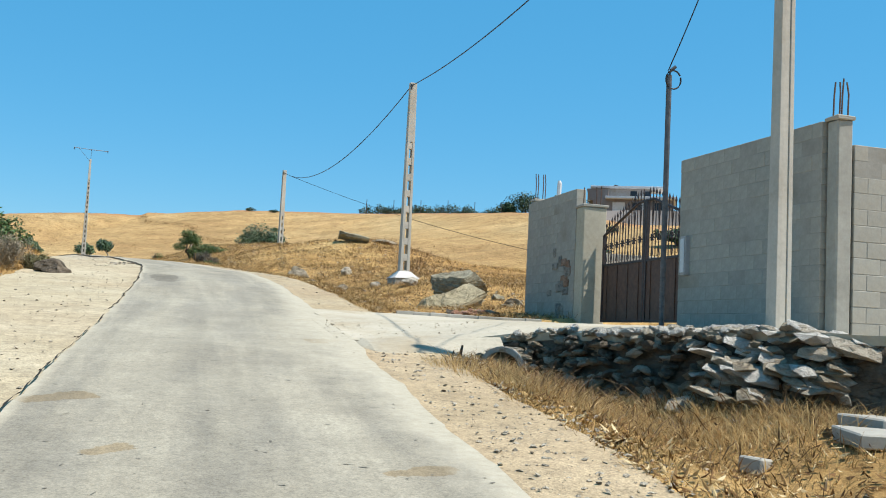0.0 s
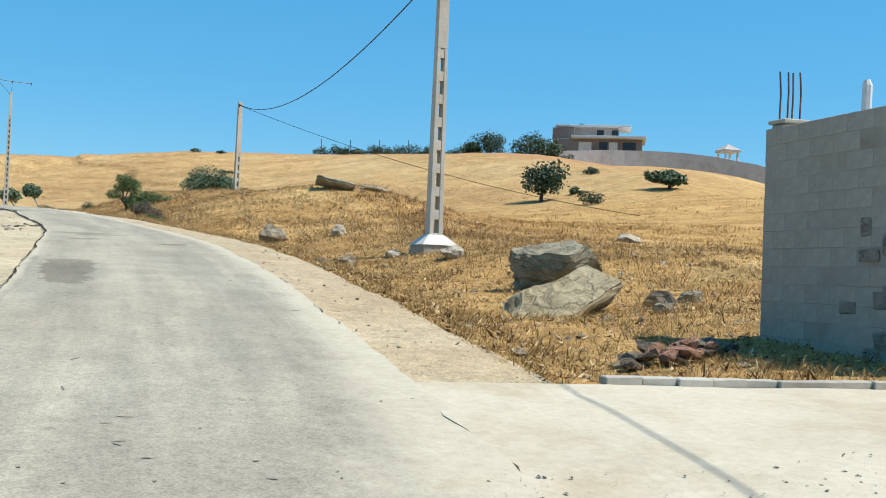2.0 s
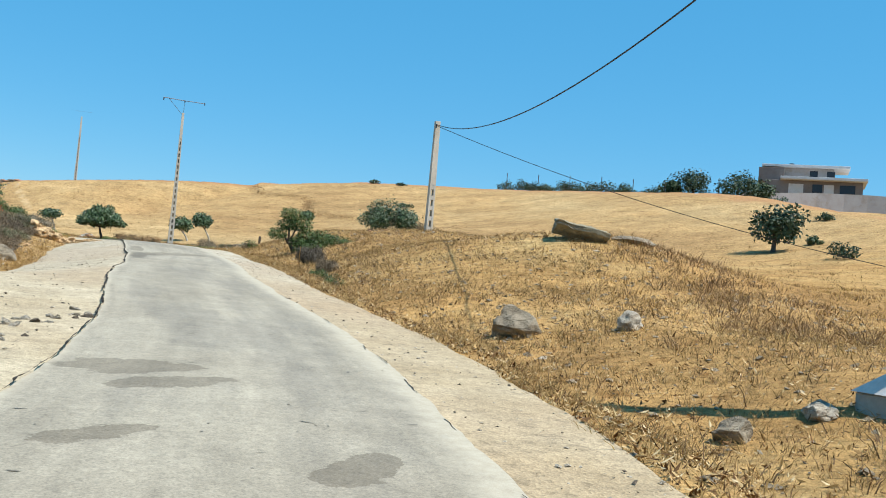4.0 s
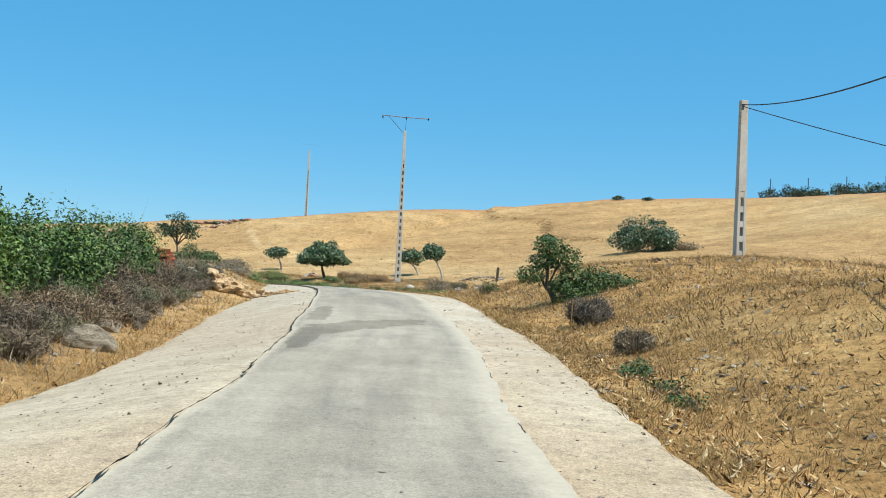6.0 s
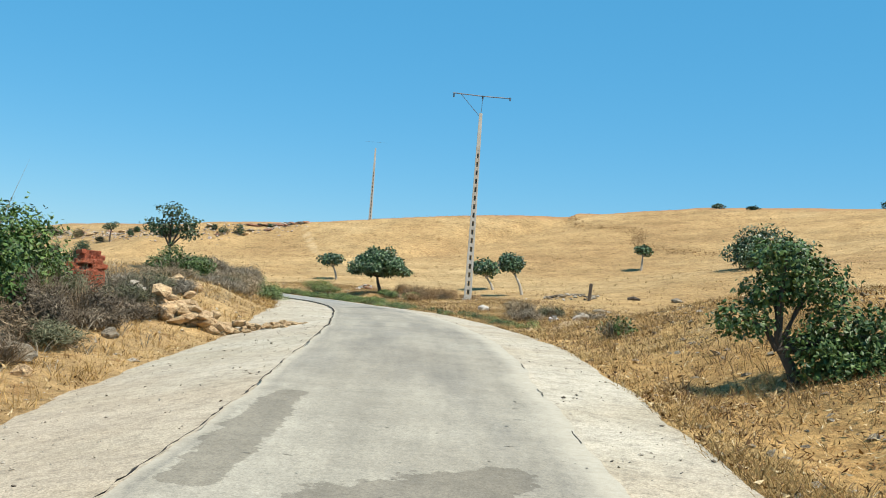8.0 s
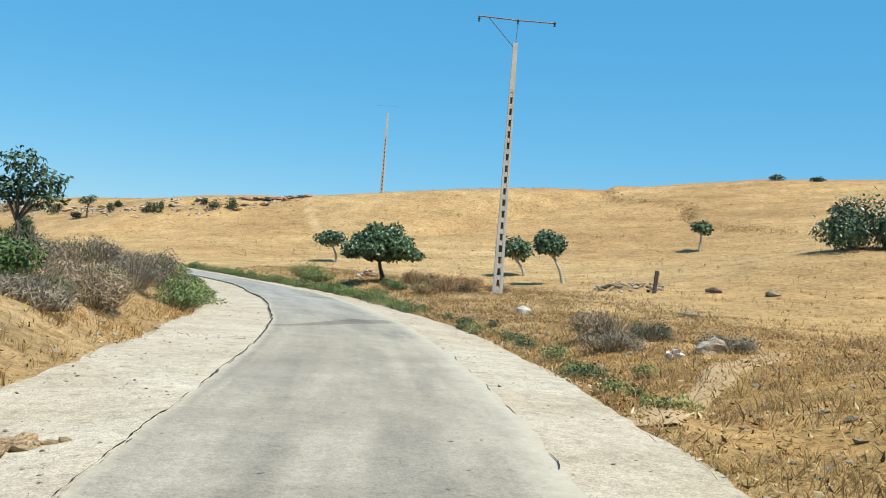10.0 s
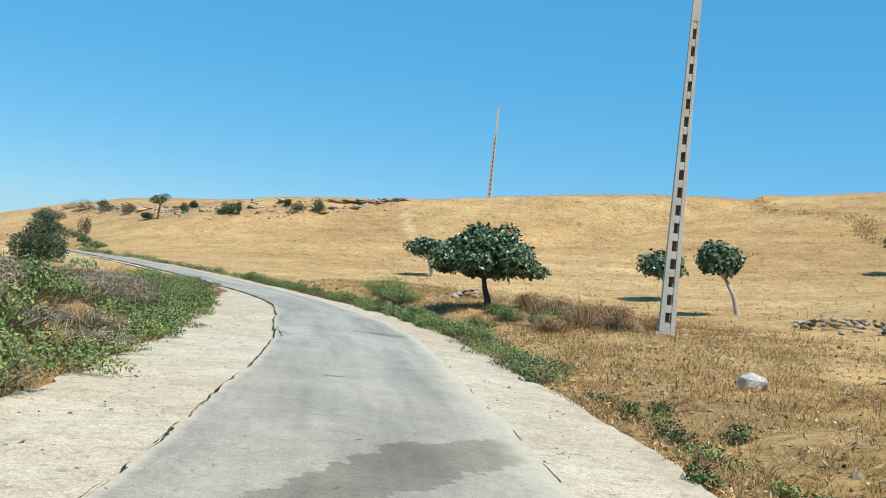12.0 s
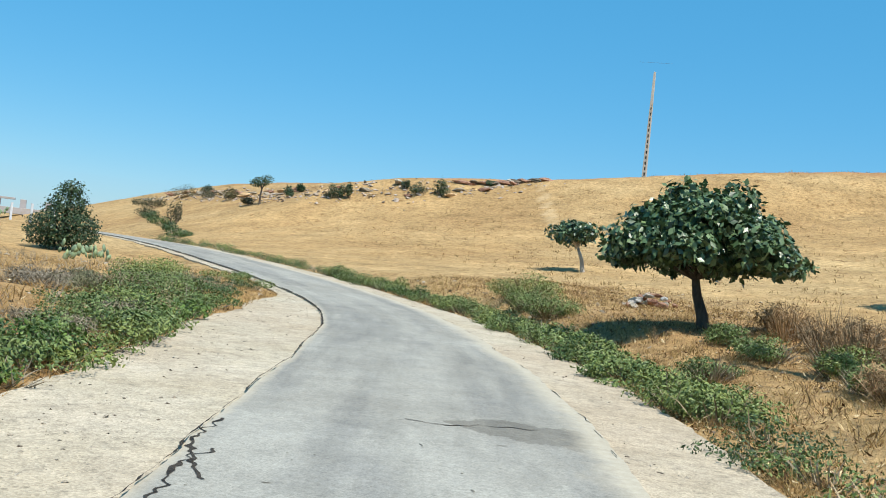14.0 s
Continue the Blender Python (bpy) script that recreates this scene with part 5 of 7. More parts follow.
def fig(x, y, w, h, clear, seed, lean=(0, 0), n=2600, size=0.2, extra=(), label="round green fig tree on the dry field"):
    rr = random.Random(seed)
    lx, ly = lean
    lobes = []
    ch = h - clear
    for k in range(18 if w > 3 else 9):
        a = k * 2.4
        r = 0.62 * w / 2 * (0.3 + 0.7 * rr.random())
        lobes.append((lx + r * math.cos(a), ly + r * math.sin(a), clear + ch * (0.38 + 0.30 * rr.random() * (1 - 0.5 * r / (w / 2))), w * (0.17 if w > 3 else 0.24), w * (0.17 if w > 3 else 0.24), ch * (0.25 if w > 3 else 0.34)))
    lobes.append((lx, ly, clear + ch * 0.62, w * 0.30, w * 0.30, ch * 0.38))
    lobes += list(extra)
    trunk = [(0, 0, 0), (lx * 0.25 + 0.03, ly * 0.25, clear * 0.5), (lx * 0.7, ly * 0.7, clear * 1.05)]
    return tree("fig_tree", x, y, label, trunk, lobes, n, size, seed, FIG, BARK_PALE, 0.105, "fig trees")


def bush(x, y, w, d, h, seed, leaf, n, size, label, name="bush", twigs=0, group="bushes", rz=0.0, z=None):
    rr = random.Random(seed)
    base = ground_z(x, y) if z is None else z
    ob = empty(name, pose(x, y, base, 0, 0, rz), label, "bush", group)
    lobes = []
    for k in range(max(4, int(w * 3.2))):
        u, v = rr.uniform(-0.62, 0.62), rr.uniform(-0.62, 0.62)
        e = max(0.25, 1 - 0.7 * (u * u + v * v) * 1.4)
        hz = h * e
        lobes.append((u * w / 2 * 1.15, v * d / 2 * 1.15, hz * rr.uniform(0.42, 0.62), w * 0.2 + 0.06, d * 0.2 + 0.06, hz * 0.45))
    c = new("crown", leaf_cloud(lobes, n, size, seed, 0.1, 0.45, 0.5, leaf))
    c.parent = ob
    tw = new("brushwood", twig_cloud(max(30, twigs), w / 2, d / 2, h * 0.9, seed + 1, DRY_TWIG))
    tw.parent = ob
    return ob


def dry_bush(x, y, w, d, h, seed, n=700, label="dry grey thorny scrub on the bank", group="dry scrub", z=None, width=0.011, narrow=0.16):
    base = ground_z(x, y) if z is None else z
    ob = empty("dry_shrub", pose(x, y, base), label, "dry shrub", group)
    a = new("brushwood", twig_cloud(n // 2, w / 2, d / 2, h, seed, DRY_TWIG, width * 0.6, 0.5, 0.45))
    a.parent = ob
    q = random.Random(seed)
    lobes = []
    for k in range(8):
        u, v = q.uniform(-0.36, 0.36), q.uniform(-0.36, 0.36)
        lobes.append((u * w, v * d, h * q.uniform(0.3, 0.55) * (1 - u * u - v * v), w * 0.2, d * 0.2, h * q.uniform(0.28, 0.42)))
    c = new("twig_foliage", leaf_cloud(lobes, int(n * 3.2), 0.08 + 0.03 * h, seed + 5, 0.0, 0.15, narrow, SAGE if seed % 3 == 0 else DRY_TWIG))
    c.parent = ob
    return ob


THISTLE = mat_leaf("dry_brown_thistles", (0.20, 0.12, 0.06), (0.52, 0.38, 0.22), 0.1, 0.9)
# figs on the field
q = random.Random(31)
lobes = []
for ring, r, zc, sp, hh in ((13, 1.62, 1.62, 0.50, 0.36), (10, 1.15, 2.15, 0.52, 0.40), (6, 0.62, 2.60, 0.50, 0.38), (5, 0.75, 1.55, 0.6, 0.34)):
    for k in range(ring):
        a = math.tau * k / ring + q.uniform(-0.15, 0.15)
        rr_ = r * q.uniform(0.88, 1.1)
        lobes.append((-0.16 + rr_ * math.cos(a), rr_ * math.sin(a), zc + q.uniform(-0.14, 0.14) + 0.02 * math.cos(a), sp * q.uniform(0.85, 1.15), sp * q.uniform(0.85, 1.15), hh * q.uniform(0.85, 1.15)))
tree("fig_tree", -15.85, 119.6, "spreading dark green fig tree beside the road", [(0, 0, 0), (-0.06, 0.0, 0.35), (-0.2, 0.0, 0.75), (-0.28, 0.0, 1.2)], lobes, 15500, 0.155, 31, FIG, BARK_DARK, 0.125, "fig trees", droop=0.35, shell=0.5)
fig(-25.5, 145.1, 2.7, 2.5, 1.2, 32, (-0.55, 0.0), 1500, 0.22, (), "small leaning fig tree on the stubble field")
fig(-10.2, 137.0, 2.7, 2.6, 0.95, 33, (-0.8, 0.0), 1700, 0.22, (), "pale leaning fig tree on the stubble field")
fig(-7.15, 128.2, 2.3, 3.1, 1.5, 34, (-0.95, 0.0), 1800, 0.22, (), "leaning fig tree with a pale bare trunk")
fig(2.2, 152.7, 1.9, 2.5, 1.35, 35, (0.1, 0.0), 900, 0.24, (), "small slender fig tree high on the field")
bush(10.6, 133.0, 6.0, 5.2, 3.4, 36, FIG, 6500, 0.24, "large round dark green fig bush on the bank", "fig_bush", 60)
bush(14.2, 132.5, 3.2, 2.4, 0.9, 37, DRY_TWIG, 700, 0.14, "low grey scrub beside a fig bush", "dry_shrub", 300, "dry scrub")
LEAF_MASTIC = mat_leaf("mastic_leaves", (0.03, 0.07, 0.018), (0.13, 0.21, 0.05))
# the mastic tree at the foot of the bank
tree("mastic_tree", 1.0, 66.5, "leafy green mastic tree with low dark limbs", [(0, 0, 0), (-0.12, 0, 0.28), (-0.3, 0, 0.6)],
     [(-0.25, 0, 1.66, 0.48, 0.45, 0.28), (0.1, -0.25, 0.62, 0.36, 0.3, 0.24), (0.2, -0.25, 0.28, 0.36, 0.3, 0.22), (0.12, 0.15, 1.35, 0.52, 0.5, 0.34), (-0.42, 0.1, 1.25, 0.42, 0.4, 0.26), (-0.75, 0, 0.86, 0.42, 0.36, 0.24), (0.45, 0, 0.85, 0.5, 0.42, 0.32), (0.45, -0.2, 0.38, 0.45, 0.4, 0.3),
      (1.0, 0, 0.76, 0.6, 0.5, 0.36), (1.5, 0.1, 0.72, 0.55, 0.5, 0.32), (2.0, 0.0, 0.66, 0.42, 0.4, 0.26), (0.9, -0.2, 0.36, 0.55, 0.4, 0.32), (1.5, -0.1, 0.4, 0.45, 0.4, 0.26)], 12000, 0.068, 41, LEAF_MASTIC, BARK_DARK, 0.09, "", "tree", ground_z(1.0, 66.5) - 0.1, 0.1, 0.4)
THORN = mat_leaf("dark_thorn_twigs", (0.10, 0.083, 0.06), (0.36, 0.30, 0.22), 0.1, 0.9)
thorns = [dry_bush(1.55, 61.6, 1.05, 0.9, 0.78, 42, 1000, "dark grey dead thorn bush beside a stick", narrow=0.2)]
thorns.append(dry_bush(2.0, 55.8, 0.75, 0.7, 0.5, 142, 700, "dark grey dead thorn bush on the bank", narrow=0.2))
for q in thorns:
    for c in q.children:
        c.data.materials[0] = THORN
for x, y, w in ((1.65, 52.2, 0.5), (1.9, 51.2, 0.6), (1.75, 53.2, 0.4), (2.0, 50.3, 0.5)):
    bush(x, y, w, w * 0.8, 0.28, int(y * 10), LEAF_MASTIC, 260, 0.05, "small green weed at the edge of the shoulder", "verge_plant", 20, "green verge plants")
b = bmesh.new()
add_tube(b, [(0, 0, -0.1), (0.0, 0, 0.35), (0.02, 0, 0.72)], 0.012, 5)
single("stick", b, STRAW, "thin pale upright stick in dry grass", "stick", pose(1.15, 61.1, ground_z(1.15, 61.1)))
# stake and stump on the field
b = bmesh.new()
add_box(b, 0, 0, 0.5, 0.2, 0.16, 1.25, 0.03, None, 0.015)
single("wooden_stake", b, BARK_DARK, "weathered dark wooden stake on the field", "stake", pose(-2.2, 120.1, ground_z(-2.2, 120.1), 0, 4, 10))
b = bmesh.new()
add_tube(b, [(-0.4, 0, 0.1), (0, 0, 0.16), (0.4, 0.1, 0.1)], [0.08, 0.14, 0.06], 7)
single("tree_stump", b, BARK_DARK, "low dark stump on the dry field", "stump", pose(0.6, 119.6, ground_z(0.6, 119.6)))
dry_bush(-4.2, 90.2, 1.5, 1.2, 0.78, 44, 900, "dry grey scrub on the grassy verge")
dry_bush(-3.2, 90.6, 1.1, 0.9, 0.6, 45, 600, "dry grey scrub on the grassy verge")
dry_bush(-1.8, 88.9, 1.3, 1.0, 0.5, 46, 600, "dry brown scrub beside pale stones")
dry_bush(-4.0, 88.3, 1.4, 1.0, 0.55, 47, 500, "dry grey scrub on the grassy verge")
bush(-1.2, 74.8, 0.9, 0.8, 0.6, 48, LEAF, 400, 0.07, "small green shrub in dry grass", "bush", 120)
b = bmesh.new()
for k in range(7):
    add_box(b, random.uniform(-0.12, 0.12), random.uniform(-0.08, 0.08), random.uniform(0, 0.1), 0.16, 0.1, 0.008, 0, Euler((random.uniform(-1, 1), random.uniform(-1, 1), random.uniform(0, 3))).to_matrix(), 0.02)
single("plastic_scrap", b, WHITE, "crumpled white plastic scrap in the grass", "litter", pose(-2.95, 86.0, ground_z(-2.95, 86.0) + 0.06))

LEAF_THICKET = mat_leaf("thicket_leaves", (0.03, 0.075, 0.015), (0.15, 0.25, 0.05))
# left bank: scrub, green thicket, a small tree
rr = random.Random(77)
THICK = ((55, 2.45), (57.5, 2.6), (60, 2.8), (62.5, 2.8), (65, 2.7), (67.5, 2.6), (70, 2.55), (72.3, 2.35))
for y0, h in THICK:
    for off, w, up in ((-7.35, 2.3, 1.0), (-9.7, 3.0, 0.95)):
        x, y = beside(y0 + rr.uniform(-0.3, 0.3), off - 0.3 * rr.random())
        bush(x, y, w * rr.uniform(0.9, 1.15), w, h * up * rr.uniform(0.9, 1.05), int(abs(x * 31 + y * 3)), LEAF_THICKET, int(1050 * w * h), 0.095, "dense green thicket on the bank", "bush", 40, "roadside thicket")
x, y = beside(74.3, -7.4)
bush(x, y, 1.5, 1.5, 1.4, 4711, LEAF_THICKET, 2900, 0.085, "low green end of the thicket on the bank", "bush", 40, "roadside thicket")
for x, y, w, d, h, lab, mt, n, s_ in (
        (-14.75, 84.1, 2.0, 1.8, 7.75 - ground_z(-14.75, 84.1), "round dark green bush above the tumbled wall", LEAF, 5200, 0.085),
        (-16.5, 77, 4.5, 4, 0.6, "dark green thicket behind the bank", LEAF, 2400, 0.12), (-4.65, 27.2, 2.4, 2.2, 1.3, "dense green bush at the roadside", LEAF_THICKET, 6000, 0.085)):
    bush(x, y, w, d, h, int(abs(x * 31 + y)), mt, n, s_, lab, "bush", 70, "roadside thicket")
for x, y, w, d, h in ((-4.15, 26.0, 1.6, 1.2, 0.95), (-3.3, 27.0, 0.8, 0.7, 0.5), (-5.2, 29.5, 1.9, 1.5, 0.8),
                      (-13.0, 84.8, 1.7, 1.4, 0.9), (-14.4, 88.9, 1.7, 1.4, 0.85), (-14.2, 86.6, 1.1, 1.0, 0.55), (-15.8, 92.5, 1.9, 1.4, 0.8), (-12.3, 82.0, 1.4, 1.2, 0.5), (-16.4, 88.0, 2.2, 1.8, 0.8),
                      (-18.8, 99.6, 1.9, 1.4, 0.6), (-20.5, 101.5, 2.0, 1.5, 0.6), (-21.5, 105.0, 1.9, 1.4, 0.55), (-24.0, 104.0, 2.2, 1.8, 0.5)):
    dry_bush(x, y, w, d, h, int(abs(x * 17 + y * 5)), 750, rr.choice(["dry grey thorny scrub on the bank", "leafless grey-brown scrub on the bank"]))
tree("small_tree", -17.5, 89.4, "slender open-crowned tree above the bank", [(0, 0, 0), (0.1, 0, 0.9), (0.0, 0, 1.7)],
     [(-0.55, 0, 2.35, 0.6, 0.6, 0.35), (0.45, 0.1, 2.5, 0.6, 0.6, 0.35), (0, 0, 2.95, 0.55, 0.5, 0.32), (0.75, 0, 2.1, 0.4, 0.4, 0.25), (-0.2, 0.3, 2.2, 0.4, 0.4, 0.25)], 1500, 0.11, 61, LEAF_FAR, BARK_DARK, 0.07, "", "tree", 6.3, 0.1, 0.3)
post = empty("fence_post", pose(-12.05, 74.6, 5.4, 0, 14, 0), "pale leaning stick with a white rag in the scrub", "post")
b = bmesh.new()
add_tube(b, [(0, 0, -0.5), (0.02, 0, 0.45), (0.0, 0, 0.95)], [0.05, 0.045, 0.04], 7)
part("shaft", b, ROCK_PALE, post)
b = bmesh.new()
for k in range(3):
    add_box(b, random.uniform(0.0, 0.25), random.uniform(-0.06, 0.06), 0.95 + random.uniform(-0.05, 0.03), 0.2, 0.14, 0.02, 0, Euler((random.uniform(-0.5, 0.5), random.uniform(-0.4, 0.4), random.uniform(0, 3))).to_matrix(), 0.02)
part("rag", b, ROCK_PALE, post, "crumpled white rag")
bricks = empty("brick_pile", pose(-12.6, 74.0, 6.6), "pile of red bricks behind the thicket", "bricks")
BRICK = mat_rock("red_brick", (0.50, 0.11, 0.05), (0.64, 0.20, 0.10), 5)
brick_me = mesh_of("brick", (lambda b: (add_box(b, 0, 0, 0, 0.22, 0.11, 0.1, 0.006), b)[1])(bmesh.new()), BRICK)
for k in range(30):
    lev = int(4 * rr.random() ** 1.8)
    q = new("brick", brick_me)
    q.parent = bricks
    q.matrix_basis = Matrix.LocRotScale((rr.uniform(-0.3, 0.3) * (1 - 0.13 * lev), rr.uniform(-0.2, 0.2), lev * 0.1), Euler((rr.uniform(-0.2, 0.2), rr.uniform(-0.2, 0.2), rr.uniform(-0.7, 0.7))), (1, 1, 1))
heapb = bmesh.new()
add_box(heapb, 0, 0, -0.75, 0.7, 0.5, 1.5, 0.1, None, 0.05)
part("core", heapb, BRICK, bricks)
SCRUB = mat_leaf("dark_brown_scrub", (0.085, 0.066, 0.045), (0.36, 0.285, 0.195), 0.1, 0.9)
for k in range(27):
    y = 53 + 0.82 * k
    x, y = beside(y, (-5.95, -6.45, -5.6)[k % 3] - 0.2 * rr.random())
    w, h = rr.uniform(1.2, 1.9), (0.9, 1.15, 0.55)[k % 3] * rr.uniform(0.8, 1.15)
    q = dry_bush(x, y, w, w * 0.8, h, 1700 + 3 * k + (k % 5 == 0), 800, "dense brownish twiggy scrub on the bank", narrow=0.2)
    if k % 5:
        for c in q.children:
            c.data.materials[0] = SCRUB
for y, off, w, h in ((76.5, -5.6, 1.5, 0.85), (78.5, -5.4, 1.2, 0.45), (75.0, -5.9, 1.3, 0.7), (77.5, -6.6, 1.4, 0.6)):
    x, y = beside(y, off)
    dry_bush(x, y, w, w * 0.8, h, int(y * 9), 700, "leafless grey-brown scrub above the tumbled wall")

for k in range(13):
    x, y = beside(82 + 1.25 * k, -(4.3 + 2.4 * rr.random()))
    dry_bush(x, y, rr.uniform(1.0, 1.7), 1.1, rr.uniform(0.5, 0.85) * (0.5 if k < 2 else 1.0), 1900 + k, 520, "grey dead scrub and tall dry grass on the low bank")
for k in range(16):
    x, y = beside(80 + 22 * rr.random(), EDGE_R + 0.35 + 1.6 * rr.random() ** 1.5)
    w = rr.uniform(0.28, 0.5)
    bush(x, y, w, w * 0.9, rr.uniform(0.16, 0.3), 1950 + k, LEAF_MASTIC if k % 2 else LEAF_BRIGHT, int(620 * w), 0.05, "small green plant in dry grass beside the shoulder", "verge_plant", 24, "green verge plants")
# green plants along the verges
for k in range(70):
    s_ = ALONG[int(np.argmin(np.abs(LINE[:, 1] - (79 + 72 * (k / 69) ** 0.9))))]
    i = int(np.searchsorted(ALONG, s_))
    d = EDGE_R + WIDE[i] + 0.3 + rr.random() * 0.5
    x, y = LINE[i, :2] + RIGHT[i] * d
    far = y > 100
    w = rr.uniform(0.5, 1.0) * (1.5 if far else 0.75)
    if not far and rr.random() < 0.35:
        continue
    bush(float(x), float(y), w * 1.5, w, rr.uniform(0.22, 0.42) * (1.25 if far else 0.8), 500 + k, LEAF_BRIGHT if rr.random() < 0.75 else LEAF, int(700 * w), 0.045, "low green plant along the road verge", "verge_plant", 24, "green verge plants", rr.uniform(0, 180))
for k in range(46):
    i = int(np.argmin(np.abs(LINE[:, 1] - (109 + 22 * k / 45 + rr.gauss(0, 0.5)))))
    x, y = LINE[i, :2] + RIGHT[i] * (EDGE_R + WIDE[i] + 0.15 + rr.random() * 0.5)
    w = rr.uniform(0.7, 1.2)
    bush(float(x), float(y), w * 1.3, w, rr.uniform(0.38, 0.62), 1500 + k, LEAF_BRIGHT if rr.random() < 0.8 else LEAF_MASTIC, int(900 * w), 0.06, "leafy green plant along the road verge", "verge_plant", 16, "green verge plants", rr.uniform(0, 180))
for k in range(18):
    i = int(np.argmin(np.abs(LINE[:, 1] - (100 + 24 * k / 29 + rr.gauss(0, 0.5)))))
    x, y = LINE[i, :2] - RIGHT[i] * (EDGE_L[i] + 0.2 + rr.random() * 0.5)
    w = rr.uniform(0.9, 1.5)
    bush(float(x), float(y), w * 1.3, w, rr.uniform(0.3, 0.55), 1600 + k, rr.choice([LEAF_BRIGHT, LEAF_BRIGHT, LEAF_THICKET]), int(900 * w), 0.065, "leafy green plant along the gravel shoulder", "verge_plant", 16, "green verge plants", rr.uniform(0, 180))
for k in range(36):
    i = int(np.argmin(np.abs(LINE[:, 1] - (93 + 33 * k / 35 + rr.gauss(0, 0.8)))))
    far = smooth(100, 112, LINE[i, 1])
    d = -(EDGE_L[i] + 0.15 + rr.random() ** 1.3 * (0.6 + 0.7 * far))
    x, y = LINE[i, :2] + RIGHT[i] * d
    w = rr.uniform(0.7, 1.4)
    mt = rr.choice([LEAF_BRIGHT, LEAF_BRIGHT, LEAF_MASTIC, LEAF])
    bush(float(x), float(y), w * 1.4, w, rr.uniform(0.25, 0.5), 700 + k, mt, int(800 * w), 0.05, "low green plant along the gravel shoulder", "verge_plant", 30, "green verge plants", rr.uniform(0, 180))
for k in range(36):
    i = int(np.argmin(np.abs(LINE[:, 1] - (95 + 27 * k / 35))))
    d = -(EDGE_L[i] + 0.35 + rr.random() * 3.0)
    x, y = LINE[i, :2] + RIGHT[i] * d
    dry_bush(float(x), float(y), rr.uniform(0.9, 1.7), 1.1, rr.uniform(0.3, 0.55), 760 + k, 420, "olive-grey dry scrub behind the green plants")
for x, y, w, h in ((-20.9, 106.2, 0.9, 0.3), (-21.7, 107.7, 1.2, 0.4), (-22.6, 109.6, 1.6, 0.5), (-23.8, 111.4, 1.5, 0.5), (-25.2, 113.4, 1.8, 0.6), (-26.6, 115.6, 1.8, 0.6), (-28.4, 118.0, 1.8, 0.6), (-30.5, 120.6, 2.0, 0.6)):
    bush(x, y, w * 1.3, w, h, int(abs(x * 29 + y * 3)), LEAF_BRIGHT, int(1500 * w), 0.05, "bright green leafy plant beside the gravel", "verge_plant", 24, "green verge plants")
for x, y, w, h in ((-14.4, 91.6, 1.9, 0.75), (-13.9, 90.2, 1.3, 0.55), (-15.6, 93.2, 1.8, 0.7), (-17.0, 95.5, 1.7, 0.6)):
    bush(x, y, w, w * 0.8, h, int(abs(x * 19 + y * 3)), LEAF_BRIGHT, int(1900 * w), 0.055, "leafy green shrub at the edge of the gravel", "bush", 120, "shrubs by the gravel")
for x, y, w, h in ((-15.0, 117.6, 1.0, 0.5), (-14.2, 116.2, 1.3, 0.55), (-13.1, 115.2, 1.3, 0.6), (-20.3, 123.2, 1.9, 0.75), (-12.6, 113.2, 1.2, 0.5), (-22.0, 126.5, 2.2, 0.8), (-14.9, 114.7, 1.1, 0.45), (-21.3, 124.6, 1.6, 0.7)):
    bush(x, y, w, w * 0.9, h, int(abs(x * 13 + y * 3)), LEAF_BRIGHT, int(1900 * w), 0.05, "green leafy shrub under the fig tree", "bush", 160, "shrubs by the fig")
for x, y, w, h in ((-13.2, 117.5, 1.8, 0.95), (-11.8, 115.5, 1.7, 0.9), (-11.2, 118.5, 1.6, 0.8), (-12.8, 116.6, 1.7, 1.0), (-11.9, 117.2, 1.5, 0.9), (-10.6, 113.9, 1.4, 0.7), (-12.2, 112.4, 1.4, 0.6), (-14.2, 119.6, 1.5, 0.85), (-9.6, 117.0, 1.4, 0.6)):
    q = dry_bush(x, y, w, w, h, int(abs(x * 11 + y)), 500, "dry brown thistle stems beside the fig tree", "dry thistles", None, 0.016)
    for c in q.children:
        c.data.materials[0] = THISTLE
# left, far along the bend: dark bush and prickly pears
tree("juniper_tree", -42.8, 130.0, "dense dark green juniper at the bend", [(0, 0, 0), (0, 0, 0.4), (0.1, 0, 0.9)],
     [(0.1, 0, 1.1, 1.2, 1.1, 1.0), (-0.9, 0, 0.8, 0.9, 0.8, 0.75), (0.8, 0.2, 0.85, 0.8, 0.7, 0.75), (0.15, 0, 1.95, 0.8, 0.7, 0.75), (0.3, 0, 2.5, 0.45, 0.4, 0.45)], 9000, 0.10, 63, LEAF_FAR, BARK_DARK, 0.12, "", "tree", None, 0.1, 0.5)


def prickly_pear(x, y, w, h, seed, n):
    rr = random.Random(seed)
    ob = empty("prickly_pear", pose(x, y, ground_z(x, y)), "pale green prickly pear clump beside the road", "cactus", "prickly pears")
    for k in range(n):
        b = bmesh.new()
        bmesh.ops.create_icosphere(b, subdivisions=1, radius=0.5)
        r = rr.uniform(0.18, 0.30)
        rot = Euler((rr.uniform(-0.5, 0.5), rr.uniform(-0.6, 0.6), rr.uniform(0, 3.1))).to_matrix()
        c = Vector((rr.uniform(-w / 2, w / 2), rr.uniform(-w / 3, w / 3), rr.uniform(0.1, h)))
        for v in b.verts:
            v.co = rot @ Vector((v.co.x * r * 0.8, v.co.y * 0.07, v.co.z * r * 1.2)) + c
        part("pad", b, CACTUS, ob, smooth=True)
    return ob


prickly_pear(-35.5, 123.4, 1.5, 0.55, 71, 30)
prickly_pear(-52.0, 134.0, 4.0, 1.2, 73, 36)

